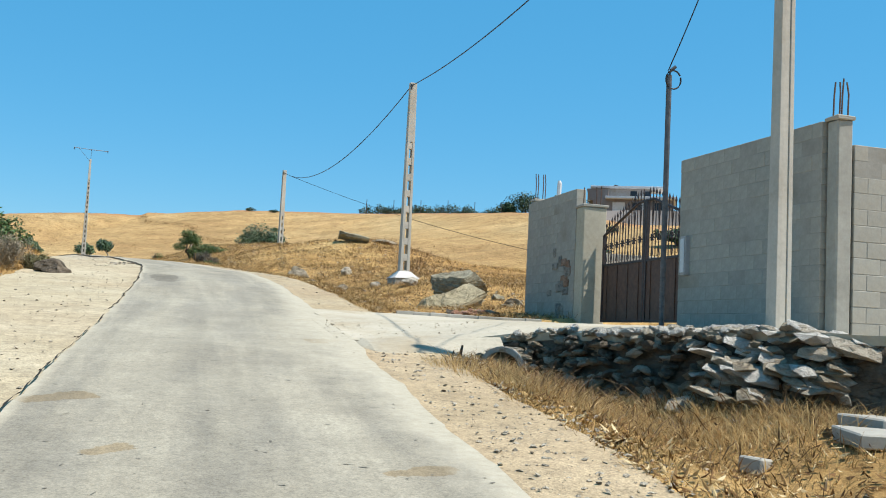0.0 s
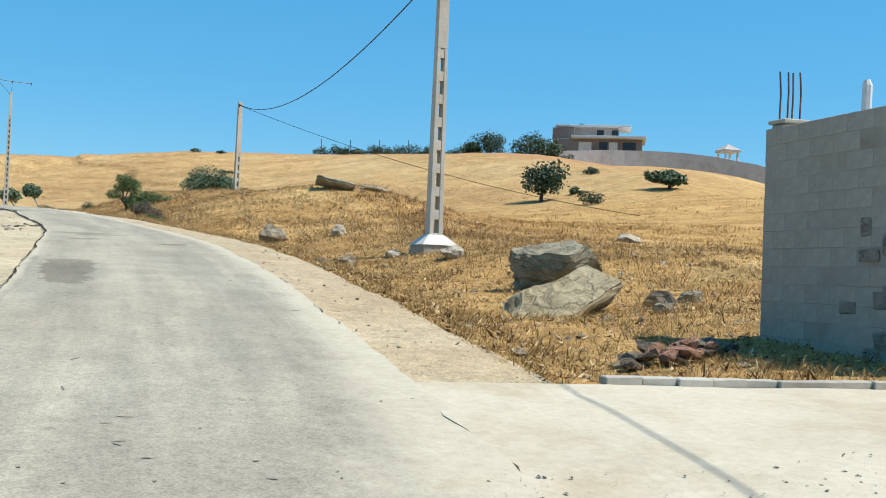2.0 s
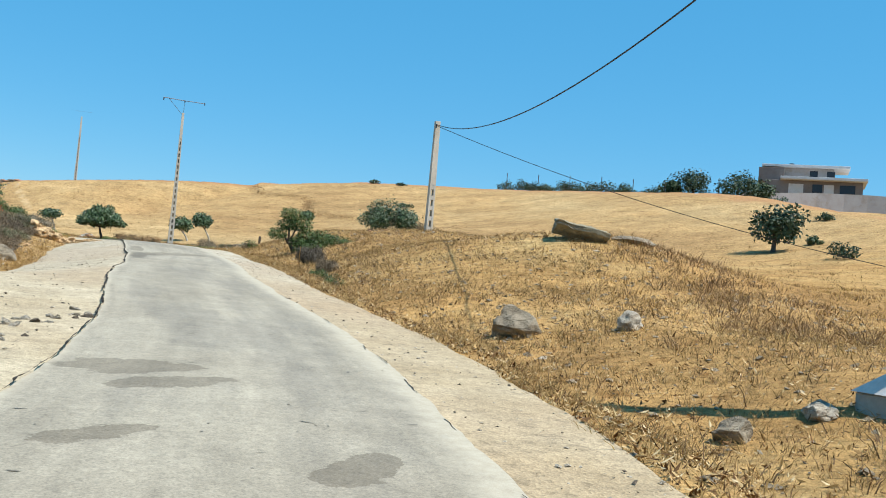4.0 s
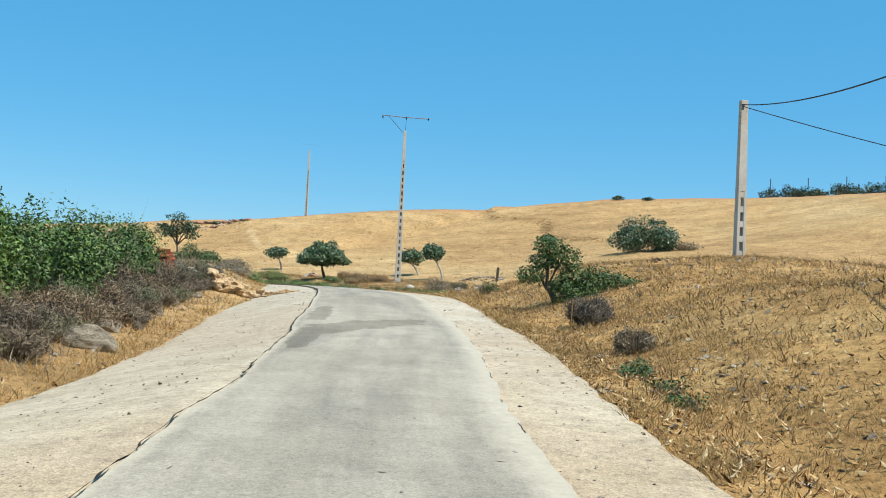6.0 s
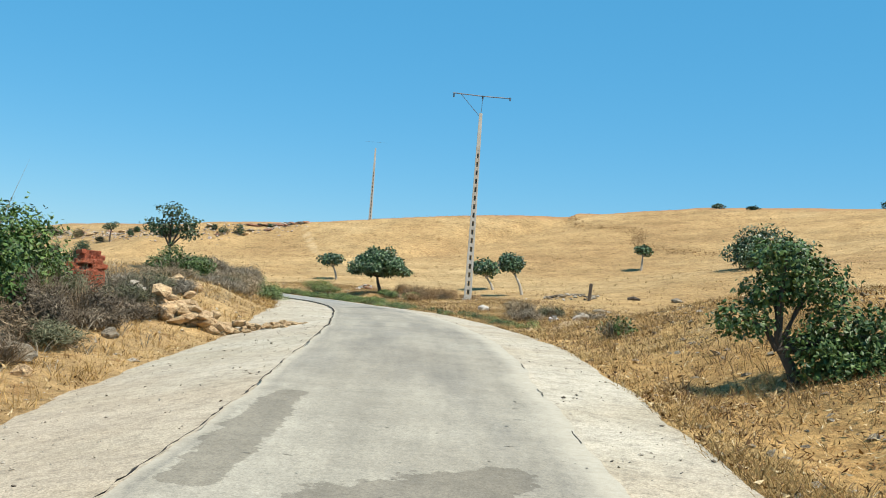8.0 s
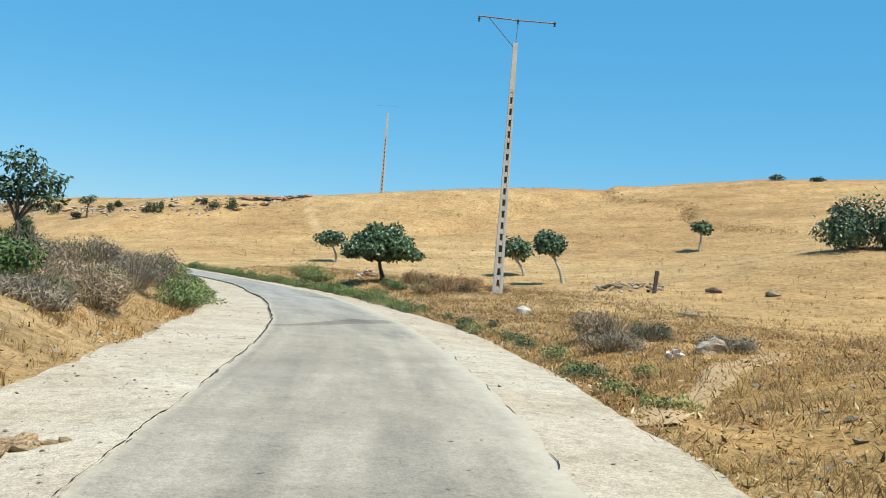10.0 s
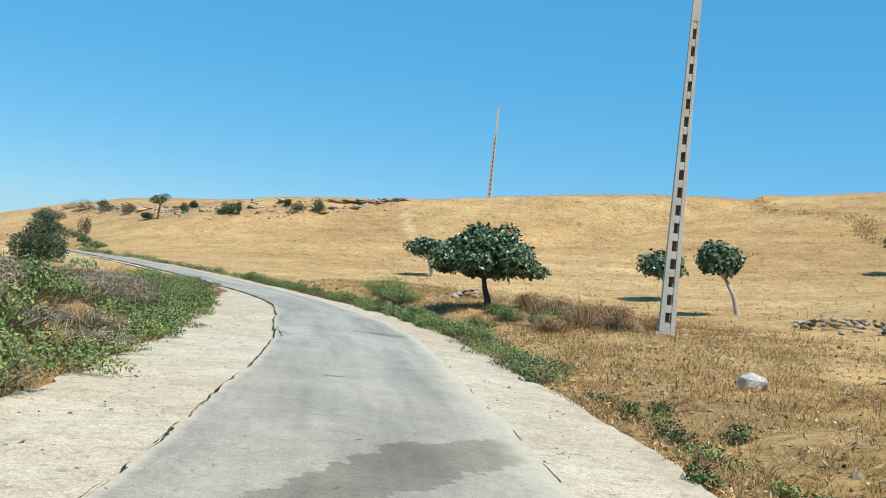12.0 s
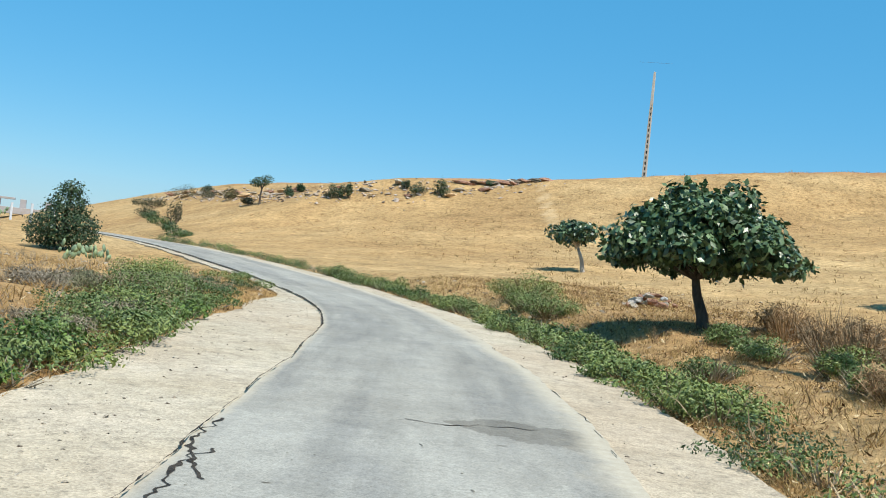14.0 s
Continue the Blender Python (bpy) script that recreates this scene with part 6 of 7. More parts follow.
# ---- the rocky rim and far trees on the skyline ----
rr = random.Random(91)
RIM_LINE = spline([(-86, 190, 0), (-77, 185, 0), (-68, 179.5, 0), (-60, 174.5, 0), (-53, 171.5, 0), (-47, 173.5, 0), (-40, 176.5, 0)], 0.4)[:, :2]
for k in range(40):
    x, y = RIM_LINE[int(len(RIM_LINE) * (k + 0.5) / 40)]
    x, y = x + rr.uniform(-1.2, 1.2), y + rr.uniform(-1.8, 1.8)
    s_ = rr.uniform(0.35, 0.9)
    boulder(float(x), float(y), s_ * 1.8, s_, s_ * 0.5, rr.uniform(0, 180), 200 + k % 9, rr.choice([ROCK, ROCK_OCHRE, ROCK_RED, ROCK_PALE]), "weathered rock on the stony rim of the hill", rr.uniform(-8, 8))
for k in range(9):
    x, y = -44.5 + 0.75 * k, 175.6 + 0.3 * k
    boulder(x, y, rr.uniform(1.0, 1.8), 0.7, rr.uniform(0.3, 0.5), rr.uniform(-20, 20), 230 + k, ROCK_DARK if k % 2 else ROCK_RED, "dark ledge of rock on the skyline", rr.uniform(-5, 5))
SCRUB_FAR = mat_leaf("far_grey_scrub", (0.06, 0.065, 0.04), (0.17, 0.17, 0.10), 0.1, 0.9)
for k, (x, y, w, h, mt) in enumerate(((-79.3, 185.5, 3.6, 1.4, SCRUB_FAR), (-80.3, 182.0, 2.6, 1.1, SCRUB_FAR), (-64.5, 164.9, 1.4, 1.9, SCRUB_FAR), (-77.4, 186.8, 1.6, 0.9, LEAF_FAR), (-69.4, 178.9, 2.2, 1.2, SCRUB_FAR),
                                      (-74.5, 182.5, 2.6, 1.2, SCRUB_FAR), (-59.3, 173.1, 1.2, 1.0, LEAF_FAR), (-59.6, 175.4, 1.0, 0.85, LEAF_FAR), (-53.4, 170.2, 1.6, 1.2, LEAF_FAR), (-52.4, 170.5, 1.2, 1.3, LEAF_FAR),
                                      (-48.5, 173.0, 0.9, 0.75, LEAF_FAR), (-46.8, 172.3, 1.8, 1.1, LEAF_FAR), (-45.2, 172.7, 1.5, 1.4, LEAF_FAR), (-42.7, 176.2, 1.2, 0.45, LEAF_FAR), (-58.2, 157.1, 2.2, 0.8, LEAF),
                                      (-66.3, 165.6, 2.4, 0.9, LEAF), (-60.5, 160.0, 1.8, 0.7, LEAF), (-62.8, 172.6, 1.6, 0.7, SCRUB_FAR), (-71.5, 171.0, 2.4, 0.9, LEAF), (-76.0, 175.5, 2.6, 1.0, SCRUB_FAR), (-82.5, 183.5, 3.0, 1.2, SCRUB_FAR))):
    bush(x, y, w, w, h * 1.1, 800 + k, mt, 900, 0.13, "dark wild olive bush on the stony rim", "bush", 20, "bushes on the rim")
tree("small_tree", -61.4, 171.9, "small round-headed tree on the stony rim", [(0, 0, 0), (0, 0, 0.8), (0.1, 0, 1.5)], [(-0.1, 0, 2.0, 0.75, 0.7, 0.4), (0.5, 0, 2.2, 0.5, 0.5, 0.4), (-0.6, 0, 1.8, 0.5, 0.5, 0.3)], 900, 0.13, 65, LEAF_FAR, BARK_DARK, 0.09)
for k, (x, y, w, h) in enumerate(((-8.1, 204, 1.7, 1.0), (4, 226, 6.5, 1.3), (-39, 192, 1.6, 1.0), (-14, 207, 1.2, 0.6), (13, 188, 2.4, 0.7), (17, 186, 2.0, 0.6), (16, 168, 2.4, 0.9))):
    bush(x, y, w, w * 0.8, h, 840 + k, LEAF_FAR, 420, 0.22, "small dark bush on the crest of the field", "bush", 16, "bushes on the crest")
# the line of trees and scrub along the crest
for k in range(34):
    t = k / 33
    x, y = 34 + 42 * t + rr.uniform(-1, 1), 184 - 8 * t + rr.uniform(-2, 3)
    h = rr.uniform(0.9, 2.2) + 1.0 * t
    bush(x, y, rr.uniform(2.2, 4.5), 3.0, h, 870 + k, LEAF_FAR, 420, 0.3, "dark scrub along the crest of the hill", "bush", 10, "scrub on the crest")


def far_tree(x, y, w, h, seed, label="round dark evergreen tree on the crest"):
    q = random.Random(seed)
    lobes = [(q.uniform(-0.28, 0.28) * w, q.uniform(-0.25, 0.25) * w, h * q.uniform(0.42, 0.72), w * 0.3, w * 0.3, h * 0.25) for _ in range(8)]
    lobes.append((0, 0, h * 0.55, w * 0.36, w * 0.36, h * 0.33))
    return tree("evergreen_tree", x, y, label, [(0, 0, 0), (0.1, 0, h * 0.25), (0, 0, h * 0.5)], lobes, 1700, 0.36, seed, LEAF_FAR, BARK_DARK, 0.2, "evergreens on the crest", "tree", None, 0.1, 0.5)


far_tree(61.6, 178, 6.6, 6.0, 901)
far_tree(58.4, 179, 3.4, 3.6, 902)
far_tree(68.0, 176, 6.2, 5.8, 903)
far_tree(72, 178, 5.6, 5.2, 904)
far_tree(42.6, 110.6, 4.8, 4.6, 905, "round dark tree standing alone on the dry slope")
far_tree(54.2, 104.6, 4.0, 2.1, 906, "broad dark tree below the far wall")
far_tree(49.3, 76.6, 1.7, 2.0, 907, "small dark tree on the lower slope")
for x, y, w, h in ((47, 112, 1.6, 0.9), (42.6, 99, 2.8, 1.6), (39.4, 62, 3, 0.9), (41, 63, 3, 0.8), (55.7, 126, 2, 0.9)):
    bush(x, y, w, w, h, int(x * 3 + y), LEAF_FAR, 500, 0.25, "dark low bush on the dry slope", "bush", 10, "bushes on the slope")

# ---- the house on the hill and its long wall ----


def far_house():
    ob = empty("house", pose(94.5, 206, ground_z(94.5, 206), 0, 0, -27), "flat-roofed two-storey house with white roof edges", "house")

    def box_part(name, cx, cy, cz, sx, sy, sz, mat, label="", parent=None, bev=0.03):
        b = bmesh.new()
        add_box(b, cx, cy, cz, sx, sy, sz, bev)
        return part(name, b, mat, parent or ob, label)

    low = box_part("wall", 1.5, 0, 2.3, 17, 9, 4.6, HOUSE_DARK, "brown rendered wall")
    box_part("upper_wall", -1.0, 1.5, 6.0, 12, 6, 2.6, HOUSE_WALL, "pale upper storey wall")
    box_part("stair_wall", -6.0, 0.0, 5.7, 4.5, 7, 2.6, HOUSE_DARK, "brown stair tower wall")
    box_part("roof", 0.0, 1.2, 7.55, 15.5, 8, 0.45, WHITE, "white flat roof slab")
    box_part("balcony_slab", 3.2, -1.0, 4.85, 15, 10.5, 0.5, WHITE, "white terrace edge")
    for k, x in enumerate((-1.5, 2.2, 4.2, 7.4)):
        w_ = box_part("window", x, -4.52, 3.0, 1.7 if k % 3 else 2.6, 0.1, 1.9, WHITE if k % 2 == 0 else GLASS_DARK, "", None, 0.0)
    for x in (1.5, 4.5):
        box_part("window", x, -1.55, 6.2, 1.4, 0.1, 1.3, GLASS_DARK, "", None, 0.0)
    b = bmesh.new()
    add_tube(b, [(-2.5, 1, 7.7), (-2.5, 1, 8.5)], [0.5, 0.45], 10)
    part("water_tank", b, CABLE, ob, "small black roof tank")
    return ob


far_house()


def far_wall(name, pts, h, label, mat):
    """A garden wall through the points, following the ground."""
    b = bmesh.new()
    rows = []
    fine = spline([(p[0], p[1], 0) for p in pts], 4.0)
    for i, p in enumerate(fine):
        a, c = fine[max(i - 1, 0)], fine[min(i + 1, len(fine) - 1)]
        t = (c - a)[:2] / np.linalg.norm((c - a)[:2])
        n = np.array((t[1], -t[0])) * 0.12
        g = ground_z(p[0], p[1])
        rows.append([b.verts.new((p[0] + s1 * n[0], p[1] + s1 * n[1], g + z)) for s1, z in ((-1, -0.5), (-1, h), (1, h), (1, -0.5))])
    for q, w in zip(rows, rows[1:]):
        for k in range(3):
            b.faces.new((q[k], q[k + 1], w[k + 1], w[k]))
    b.faces.new(rows[0])
    b.faces.new(rows[-1][::-1])
    bmesh.ops.recalc_face_normals(b, faces=b.faces)
    return single(name, b, mat, label, "wall", kind="structure")


far_wall("wall_far_garden", [(75, 190), (93, 189), (113, 181), (138, 168), (170, 145)], 3.0, "long pale rendered wall along the hilltop", HOUSE_WALL)
gz = empty("pavilion", pose(120.4, 196, ground_z(120.4, 196) + 0.5), "small white pavilion with a pointed roof", "pavilion")
gz.scale = (0.7, 0.7, 0.75)
for sx in (-1, 1):
    for sy in (-1, 1):
        b = bmesh.new()
        add_box(b, sx * 2.0, sy * 2.0, 2.6, 0.5, 0.5, 5.2, 0.03)
        part("column", b, WHITE, gz)
b = bmesh.new()
add_box(b, 0, 0, 5.3, 5.4, 5.4, 0.5, 0.05)
part("slab", b, WHITE, gz)
b = bmesh.new()
lo = [b.verts.new((sx * 2.9, sy * 2.9, 5.55)) for sx, sy in ((-1, -1), (1, -1), (1, 1), (-1, 1))]
tip = b.verts.new((0, 0, 7.4))
b.faces.new(lo[::-1])
for k in range(4):
    b.faces.new((lo[k], lo[(k + 1) % 4], tip))
part("roof", b, HOUSE_WALL, gz, "grey pointed roof")
for k in range(6):
    x, y = 33 + 4.8 * k, 183 - 1.0 * k
    b = bmesh.new()
    add_tube(b, [(0, 0, -0.3), (0, 0, 2.6)], 0.06, 6)
    single("fence_post", b, BARK_DARK, "thin dark fence post on the crest", "post", pose(x, y, ground_z(x, y)), "posts on the crest")
# pale building and posts far beyond the bend
far_b = empty("far_building", pose(-112, 196, ground_z(-112, 196), 0, 0, 40), "low pale unfinished building far beyond the bend", "building")
b = bmesh.new()
add_box(b, 0, 0, 0.4, 26, 3, 0.8, 0.03)
part("wall", b, HOUSE_WALL, far_b)
for k in range(9):
    b = bmesh.new()
    add_box(b, -12 + 3 * k, 0, 1.2, 0.7, 0.7, 1.4, 0.02)
    part("column", b, HOUSE_WALL, far_b)
b = bmesh.new()
add_box(b, -6, 0, 1.9, 10, 1.0, 0.25, 0.02)
part("beam", b, HOUSE_WALL, far_b)
for k in range(4):
    x, y = -78 - 5 * k, 166 + 2.5 * k
    b = bmesh.new()
    add_tube(b, [(0, 0, -0.2), (0, 0, 1.9)], 0.12, 6)
    single("fence_post", b, WHITE, "white post beside the road far off", "post", pose(x, y, ground_z(x, y)), "white posts at the bend")

# ---- grass and loose stones ----


def tufts(name, label, spots, blade, count, seed, material, spread=0.10, width=0.011):
    """Tufts of dry blades at the spots (x, y, z, scale): one mesh."""
    g = np.random.RandomState(seed)
    spots = np.repeat(np.asarray(spots, float), count, axis=0)
    n = len(spots)
    a = g.random_sample(n) * math.tau
    r = g.random_sample(n) ** 0.5 * spread * spots[:, 3]
    root = spots[:, :3] + np.stack([np.cos(a) * r, np.sin(a) * r, -0.03 * np.ones(n)], 1)
    hgt = blade * spots[:, 3] * (0.45 + 0.9 * g.random_sample(n))
    lean = np.stack([np.cos(a) * hgt * 0.7 + g.normal(size=n) * hgt * 0.6, np.sin(a) * hgt * 0.7 + g.normal(size=n) * hgt * 0.6, hgt], 1)
    side = np.stack([-np.sin(a + g.normal(size=n)), np.cos(a + g.normal(size=n)), np.zeros(n)], 1)
    w = width * (0.6 + 0.8 * g.random_sample(n))[:, None]
    mid = root + lean * np.array((0.4, 0.4, 0.62))
    v = np.stack([root - side * w, root + side * w, mid + side * w * 0.8, mid - side * w * 0.8, root + lean], 1).reshape(-1, 3)
    i = np.arange(n)[:, None] * 5
    ob = new(name, raw_mesh(name, v.tolist(), (i + np.array([0, 1, 2, 3])).tolist() + (i + np.array([3, 2, 4])).tolist(), material))
    return tagged(ob, label, "grass", kind="stuff")


def scatter(n, y0, y1, d0, d1, seed, power=1.0, clump=0.0, lo=0.5, hi=1.3):
    """Spots beside the road between two offsets, with heights."""
    g = np.random.RandomState(seed)
    i = g.choice(np.where((LINE[:, 1] > y0) & (LINE[:, 1] < y1))[0], n)
    d = d0 + (d1 - d0) * g.random_sample(n) ** power
    d = d - EDGE_L[i] if d1 < 0 else d + WIDE[i]
    p = LINE[i, :2] + RIGHT[i] * d[:, None] + TANG[i] * (g.random_sample(n) - 0.5)[:, None] * 0.6
    if clump:
        keep = np.array([noise.noise((x * 0.55, y * 0.55, 4)) + 0.5 * noise.noise((x * 1.9, y * 1.9, 8)) for x, y in p]) > clump * (g.random_sample(n) * 2 - 1) - 0.1
        p = p[keep]
    keep = ~((p[:, 0] > 2.4) & (p[:, 0] < 15) & (p[:, 1] > 8.4) & (p[:, 1] < 18.7) & (p[:, 0] > np.array([drive_edge(min(max(y, 8.6), 18.5)) for y in p[:, 1]]) - 0.1))
    p = p[keep]
    z = land(p[:, 0], p[:, 1])[0]
    return np.column_stack([p, z, lo + (hi - lo) * g.random_sample(len(p))])


STRAW_PALE = mat_leaf("pale_straw", (0.42, 0.27, 0.115), (0.86, 0.64, 0.32), 0.15, 0.85, 0.45)
BROWN = mat_leaf("brown_dead_stems", (0.19, 0.115, 0.06), (0.42, 0.27, 0.145), 0.1, 0.95)
tufts("dry_grass", "straw-coloured dry grass on the near bank", scatter(30000, 4, 62, EDGE_R + 0.02, 13, 1, 1.4, 0.4), 0.13, 7, 11, STRAW, 0.09, 0.004)
tufts("dry_grass", "straw-coloured dry grass along the verge", scatter(26000, 60, 128, EDGE_R + 0.02, 13, 2, 1.4, 0.4), 0.15, 7, 12, STRAW, 0.09, 0.0045)
tufts("dry_grass", "straw-coloured dry grass on the low bank", scatter(18000, 18, 128, -0.02, -10, 3, 1.4, 0.4), 0.17, 7, 13, STRAW, 0.09, 0.0045)
LITTER = Mat("straw_litter", 0.95, spec=0.1)
LITTER.colour(LITTER.ramp(LITTER.island(), (0.0, (0.07, 0.04, 0.02)), (0.4, (0.24, 0.13, 0.055)), (0.7, (0.55, 0.36, 0.15)), (1.0, (0.80, 0.64, 0.38))))
LITTER = LITTER.m
tufts("dry_weeds", "brown dead weeds scattered over the bank", scatter(6800, 4, 80, EDGE_R + 0.5, 17, 4, 1.1, 0.3, 0.6, 1.6), 0.14, 9, 14, BROWN, 0.14, 0.005)
tufts("dry_weeds", "brown dead weeds scattered along the field edge", scatter(2600, 80, 128, EDGE_R + 0.5, 15, 5, 1.1, 0.3, 0.6, 1.6), 0.17, 10, 15, BROWN, 0.14, 0.005)
tufts("dry_stubble", "short straw stubble over the field", scatter(9000, 60, 150, 13, 60, 6, 1.1, 0.3, 0.6, 1.5), 0.13, 5, 16, STRAW, 0.25, 0.012)
tufts("dry_stubble", "straw and dead weeds over the upper slope", scatter(6500, 22, 64, 9, 30, 66, 1.0, 0.4, 0.6, 1.5), 0.13, 6, 67, STRAW, 0.2, 0.008)
tufts("dry_weeds", "brown dead weeds over the upper slope", scatter(2600, 22, 64, 9, 30, 68, 1.0, 0.3, 0.6, 1.6), 0.13, 8, 69, BROWN, 0.18, 0.008)
tufts("dry_weeds", "dark dead tufts dotted over the far field", scatter(3000, 70, 170, 12, 75, 61, 1.0, 0.6, 0.6, 1.8), 0.07, 12, 62, BROWN, 0.3, 0.012)
tufts("dry_weeds", "grey-brown weeds on the low bank", scatter(2600, 18, 128, -0.6, -9, 7, 1.0, 0.2, 0.6, 1.6), 0.24, 10, 17, DRY_TWIG, 0.14, 0.005)


def pebbles(name, label, spots, sizes, material, seed, category="stones"):
    """Loose stones strewn about: one mesh of small angular lumps."""
    g = np.random.RandomState(seed)
    base = np.array([(math.cos(k * math.tau / 6), math.sin(k * math.tau / 6), 0.25 * (-1) ** k) for k in range(6)] + [(0.1, 0, 1), (0, 0.1, -1)], float)
    quad = np.array([(k, (k + 1) % 6, 6) for k in range(6)] + [((k + 1) % 6, k, 7) for k in range(6)])
    n = len(spots)
    s = (sizes[0] + (sizes[1] - sizes[0]) * g.random_sample(n) ** 4)[:, None, None]
    v = base[None] * (0.6 + 0.5 * g.random_sample((n, 8, 3))) * s * np.array((1.0, 0.75, 0.45))
    a = g.random_sample(n) * math.tau
    c, q = np.cos(a)[:, None], np.sin(a)[:, None]
    tilt = g.normal(size=(n, 1)) * 0.3
    v = np.stack([v[:, :, 0] * c - v[:, :, 1] * q, v[:, :, 0] * q + v[:, :, 1] * c, v[:, :, 2] + v[:, :, 0] * tilt], 2) + spots[:, None, :3]
    f = (np.arange(n)[:, None, None] * 8 + quad[None]).reshape(-1, 3)
    ob = new(name, raw_mesh(name, v.reshape(-1, 3).tolist(), f.tolist(), material))
    return tagged(ob, label, category, kind="stuff")


def litter(name, label, spots, size, seed, material):
    """Dead leaves and broken stalks lying on the ground: one mesh of small bent pieces."""
    g = np.random.RandomState(seed)
    n = len(spots)
    a = g.random_sample(n) * math.tau
    t = np.stack([np.cos(a), np.sin(a), g.normal(size=n) * 0.45], 1)
    b = np.stack([-np.sin(a), np.cos(a), g.normal(size=n) * 0.45], 1)
    s = (size * (0.4 + 1.1 * g.random_sample(n)))[:, None] * spots[:, 3:4]
    w = s * (0.12 + 0.3 * g.random_sample(n))[:, None]
    p = spots[:, :3] + np.array((0, 0, 0.02)) + np.stack([np.zeros(n), np.zeros(n), g.random_sample(n) * 0.05], 1)
    v = np.stack([p - t * s, p + b * w, p + t * s + np.array((0, 0, 0.02)), p - b * w], 1).reshape(-1, 3)
    ob = new(name, raw_mesh(name, v.tolist(), np.arange(4 * n).reshape(-1, 4).tolist(), material))
    return tagged(ob, label, "dry litter", kind="stuff")


def shoulder_spots(n, y0, y1, d0, d1, seed):
    g = np.random.RandomState(seed)
    i = g.choice(np.where((LINE[:, 1] > y0) & (LINE[:, 1] < y1))[0], n)
    d = np.maximum(d0, -EDGE_L[i] + 0.1)
    d = d + (d1 - d) * g.random_sample(n)
    p = LINE[i, :2] + RIGHT[i] * d[:, None] + TANG[i] * (g.random_sample(n) - 0.5)[:, None] * 0.4
    z = LINE[i, 2] - 0.012 * np.abs(d) - CROSS[i] * np.maximum(0, -d - 1.5) - 0.01
    return np.column_stack([p, z])


def road_flecks():
    """Short dark cracks and chips in the asphalt, mostly across the way of travel."""
    g = np.random.RandomState(77)
    n = 1300
    i = g.choice(np.where((LINE[:, 1] > 3) & (LINE[:, 1] < 126))[0], n)
    verts, faces = [], []
    for k in range(n):
        d = g.uniform(-HALF + 0.1, HALF - 0.1)
        c = LINE[i[k], :2] + RIGHT[i[k]] * d + TANG[i[k]] * g.uniform(-0.15, 0.15)
        a = g.normal() * 0.35 + (0 if g.random_sample() < 0.75 else 1.5)
        t = RIGHT[i[k]] * math.cos(a) + TANG[i[k]] * math.sin(a)
        q = np.array((-t[1], t[0]))
        ln, w = 0.012 + 0.06 * g.random_sample() ** 4, 0.003 + 0.010 * g.random_sample()
        m0 = len(verts)
        for u, v in ((-1, 0), (-0.3, -1), (0.4, -0.7), (1, 0.1), (0.2, 0.9), (-0.5, 0.7)):
            p = c + t * u * ln * g.uniform(0.7, 1.2) + q * v * w * g.uniform(0.6, 1.3)
            verts.append((p[0], p[1], road_top(p[0], p[1]) + 0.004))
        faces.append(tuple(range(m0, m0 + 6)))
    ob = new("road_chips", raw_mesh("road_chips", verts, faces, CHIP))
    return tagged(ob, "small dark chips and short cracks in the asphalt", "road cracks", kind="stuff")


CHIP = mat_patch("chipped_asphalt", (0.18, 0.16, 0.125), (0.28, 0.255, 0.20))
road_flecks()
litter("straw_litter", "broken straw and dead leaves over the near bank", scatter(80000, 3, 66, EDGE_R, 15, 31, 1.5), 0.034, 32, LITTER)
litter("straw_litter", "broken straw and dead leaves along the field edge", scatter(66000, 64, 128, EDGE_R, 15, 33, 1.5), 0.034, 34, LITTER)
litter("straw_litter", "broken straw and dead leaves on the low bank", scatter(36000, 16, 128, -0.01, -10, 35, 1.5), 0.028, 36, LITTER)
pebbles("loose_stones", "pale pebbles strewn over the gravel shoulder", shoulder_spots(6000, 3, 128, -9.0, -HALF - 0.05, 1), (0.008, 0.04), ROCK_PALE, 21)
pebbles("loose_stones", "dark pebbles strewn over the gravel shoulder", shoulder_spots(1100, 3, 128, -9.0, -HALF - 0.05, 2), (0.006, 0.04), ROCK_DARK, 22)
pebbles("loose_stones", "pale pebbles along the verge", shoulder_spots(5000, 3, 128, HALF + 0.05, EDGE_R + 0.1, 3), (0.008, 0.04), ROCK_PALE, 23)
pebbles("loose_stones", "dark pebbles along the verge", shoulder_spots(900, 3, 128, HALF + 0.05, EDGE_R + 0.1, 4), (0.006, 0.04), ROCK_DARK, 24)
pebbles("loose_stones", "stones strewn over the dry bank", scatter(5200, 4, 128, EDGE_R, 14, 8, 1.0)[:, :3], (0.025, 0.13), ROCK, 25)
pebbles("loose_stones", "pale stones strewn over the dry bank", scatter(1500, 4, 128, EDGE_R, 16, 9, 1.0)[:, :3], (0.025, 0.13), ROCK_PALE, 26)
pebbles("loose_stones", "stones strewn over the low bank", scatter(1800, 18, 128, -0.01, -9, 10, 1.0)[:, :3], (0.03, 0.14), ROCK_PALE, 27)
pebbles("loose_stones", "grey road metal along the verge below the driveway", shoulder_spots(2600, 2, 14, HALF + 0.1, EDGE_R + 0.4, 41), (0.008, 0.045), ROCK_PALE, 41)
pebbles("loose_stones", "brown stones littering the slope above the road", scatter(7000, 16, 80, EDGE_R + 0.3, 16, 42, 1.0, 0.5)[:, :3], (0.012, 0.10), ROCK, 42)
pebbles("loose_stones", "dark clods littering the slope above the road", scatter(4000, 4, 128, EDGE_R + 0.2, 14, 43, 1.0, 0.5)[:, :3], (0.012, 0.07), ROCK_DARK, 43)
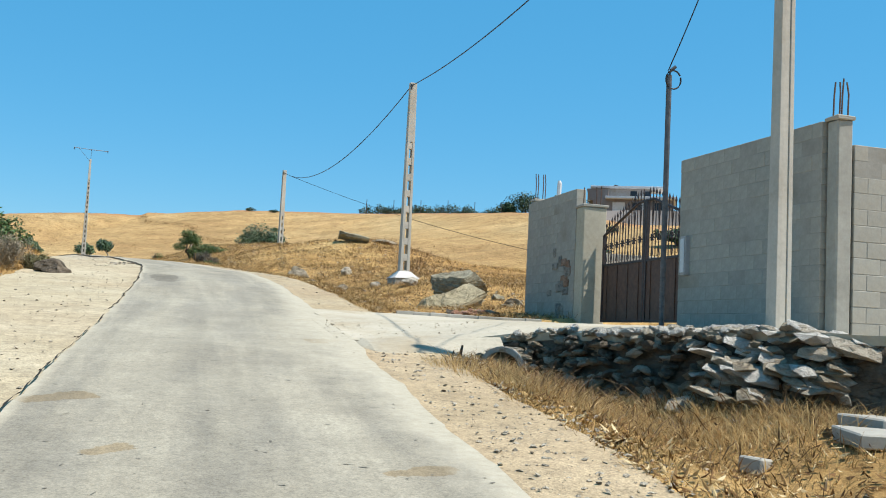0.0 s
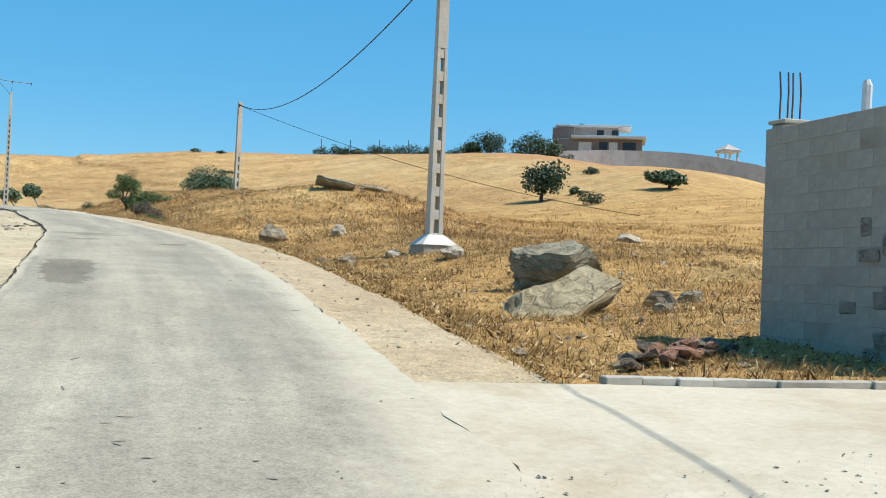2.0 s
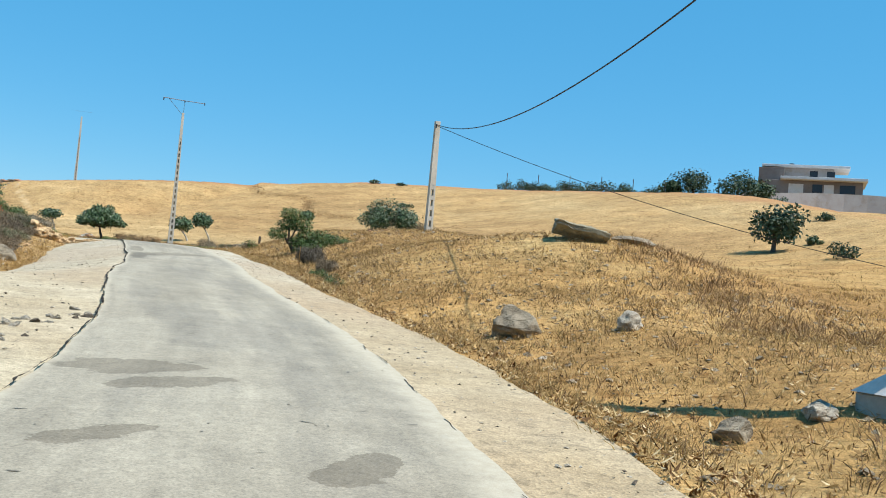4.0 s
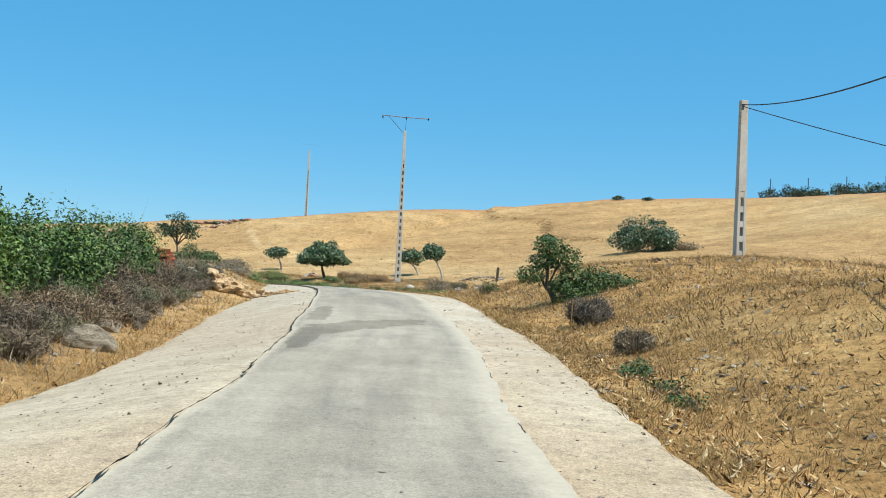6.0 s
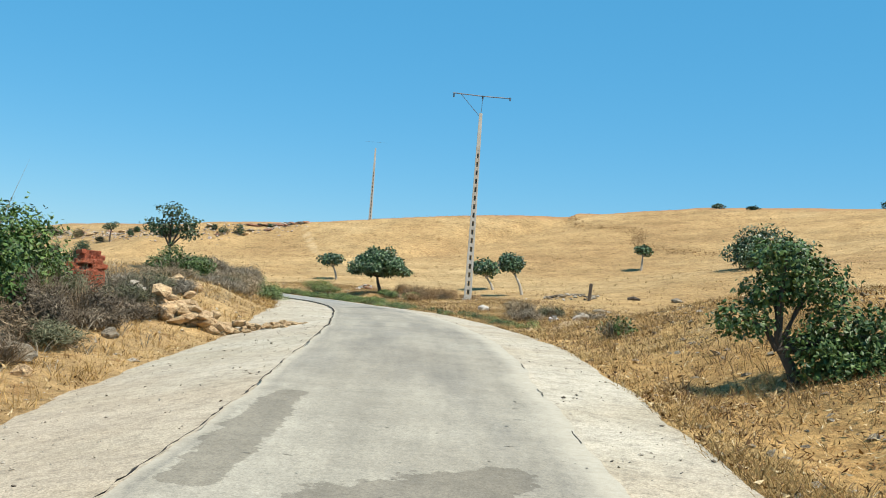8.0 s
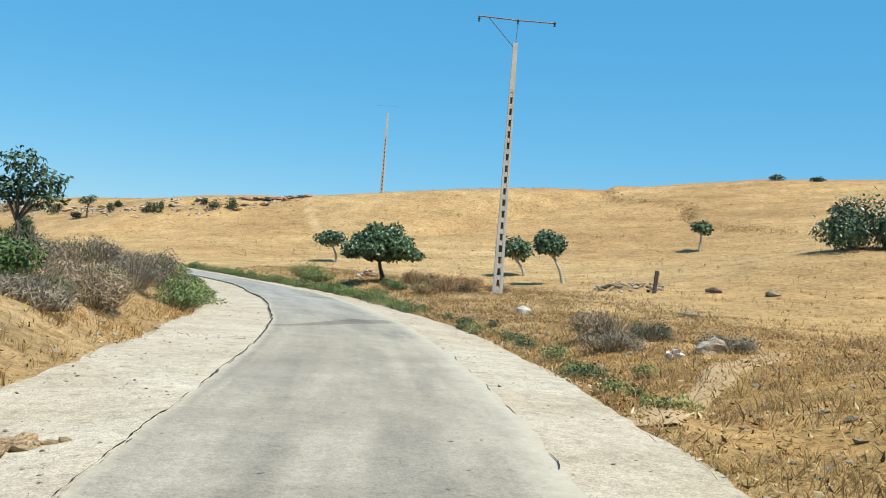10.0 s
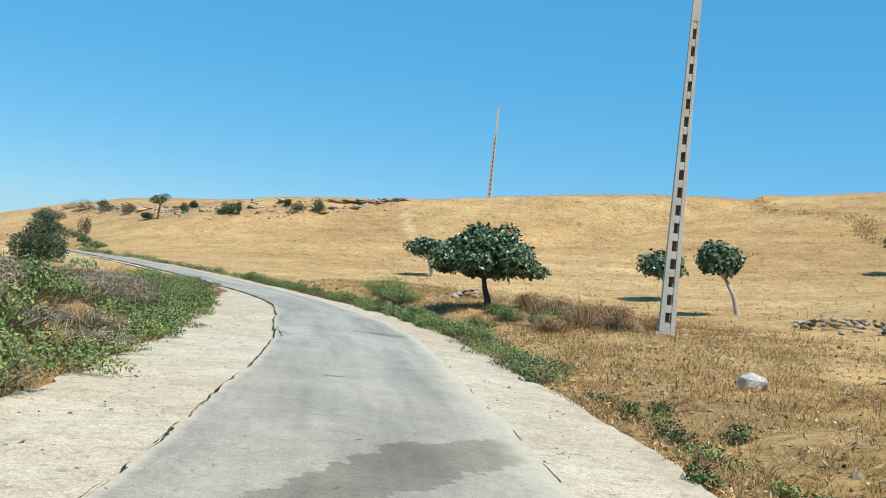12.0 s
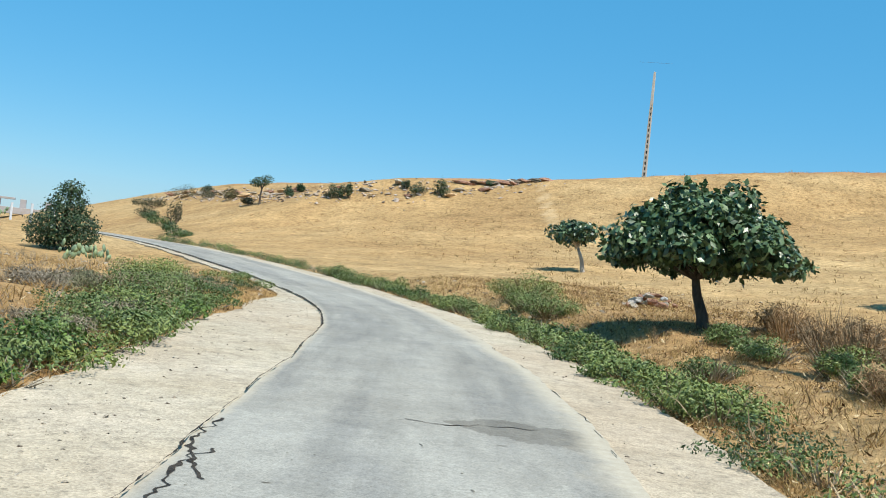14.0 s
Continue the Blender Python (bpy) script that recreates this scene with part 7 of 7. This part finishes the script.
tufts("dry_weeds", "tall dead weeds in front of the rubble wall", [(drive_edge(y) - 0.35 - 1.3 * q * q, y, ground_z(drive_edge(y) - 0.35 - 1.3 * q * q, y), 0.6 + r) for y, q, r in np.random.RandomState(5).random_sample((110, 3)) * np.array((3.4, 1, 0.9)) + np.array((8.7, 0, 0))], 0.22, 14, 18, BROWN, 0.16, 0.005)
tufts("dry_grass", "tall straw in front of the rubble wall", [(drive_edge(y) - 0.35 - 1.5 * q, y, ground_z(drive_edge(y) - 0.35 - 1.5 * q, y), 0.6 + r) for y, q, r in np.random.RandomState(6).random_sample((1300, 3)) * np.array((4.2, 1, 0.9)) + np.array((8.1, 0, 0))], 0.13, 12, 19, STRAW_PALE, 0.18, 0.004)
g = np.random.RandomState(55)
bx, by = 4.5 + 7.5 * g.random_sample(520), 54 + 25 * g.random_sample(520)
pebbles("loose_stones", "tan stones strewn over the top of the bank", np.column_stack([bx, by, land(bx, by)[0]]), (0.04, 0.13), ROCK_OCHRE, 56)
ts = 32 * g.random_sample(420)
tx, ty = -5.5 + 0.447 * ts - 0.894 * 1.5 * np.sin(ts * 0.35) + g.normal(size=420) * 0.5, 188 - 0.894 * ts - 0.447 * 1.5 * np.sin(ts * 0.35)
tufts("dry_weeds", "brown dead weeds along a terrace edge on the far field", np.column_stack([tx, ty, land(tx, ty)[0], 0.6 + g.random_sample(420)]), 0.13, 6, 57, BROWN, 0.4, 0.02)
g = np.random.RandomState(50)
ly = 42 + 34 * g.random_sample(900)
lx = np.interp(ly, [42, 56, 76], [11, 11.5, 12]) + g.normal(size=900) * 1.0
tufts("dry_weeds", "brown dead weeds along the top of the bank", np.column_stack([lx, ly, land(lx, ly)[0], 0.6 + g.random_sample(900)]), 0.2, 9, 51, BROWN, 0.16, 0.007)
SOIL = mat_patch("bare_pale_soil", (0.48, 0.325, 0.16), (0.59, 0.425, 0.225))
path = spline([(-3.6, 78.6, 0), (-3.2, 80.6, 0), (-2.5, 83.2, 0), (-1.7, 86.0, 0), (-0.8, 89.4, 0)], 0.25)[:, :2]
verts, faces = [], []
for i, (x, y) in enumerate(path):
    for k in range(7):
        w = (k / 6 - 0.5) * (0.75 + 0.5 * noise.noise((y * 0.9, k // 4, 0)) + 0.3 * noise.noise((y * 3.1, k // 4, 4)))
        verts.append((x + w, y, ground_z(x + w, y) + (0.03 if 0 < k < 6 else -0.03)))
        if i and k:
            n = len(verts)
            faces.append((n - 1, n - 2, n - 9, n - 8))
tagged(new("bare_soil", raw_mesh("bare_soil", verts, faces, SOIL, True)), "bare pale soil track through dry grass", "ground", kind="structure")
g = np.random.RandomState(71)
dx, dy = 2.1 + 2.6 * g.random_sample(700) ** 1.4, 12.6 + 3.6 * g.random_sample(700)
pebbles("loose_stones", "dark grit strewn over the mouth of the driveway", np.column_stack([dx, dy, [max(drive_z(a, b) + 0.008, road_top(a, b)) if b > 13.8 else road_top(a, b) - 0.02 for a, b in zip(dx, dy)]]), (0.004, 0.024), ROCK_PALE, 72)
RIM_STONE = mat_rock("ochre_rim_stone", (0.38, 0.29, 0.22), (0.70, 0.60, 0.50), 2)
rim = np.random.RandomState(28)
near = RIM_LINE[rim.choice(len(RIM_LINE), 1500)]
px, py = near[:, 0] + rim.normal(size=1500) * 1.3, near[:, 1] + rim.normal(size=1500) * 1.3
pebbles("loose_stones", "pale stones strewn over the rocky rim", np.column_stack([px, py, land(px, py)[0]]), (0.06, 0.36), RIM_STONE, 28)
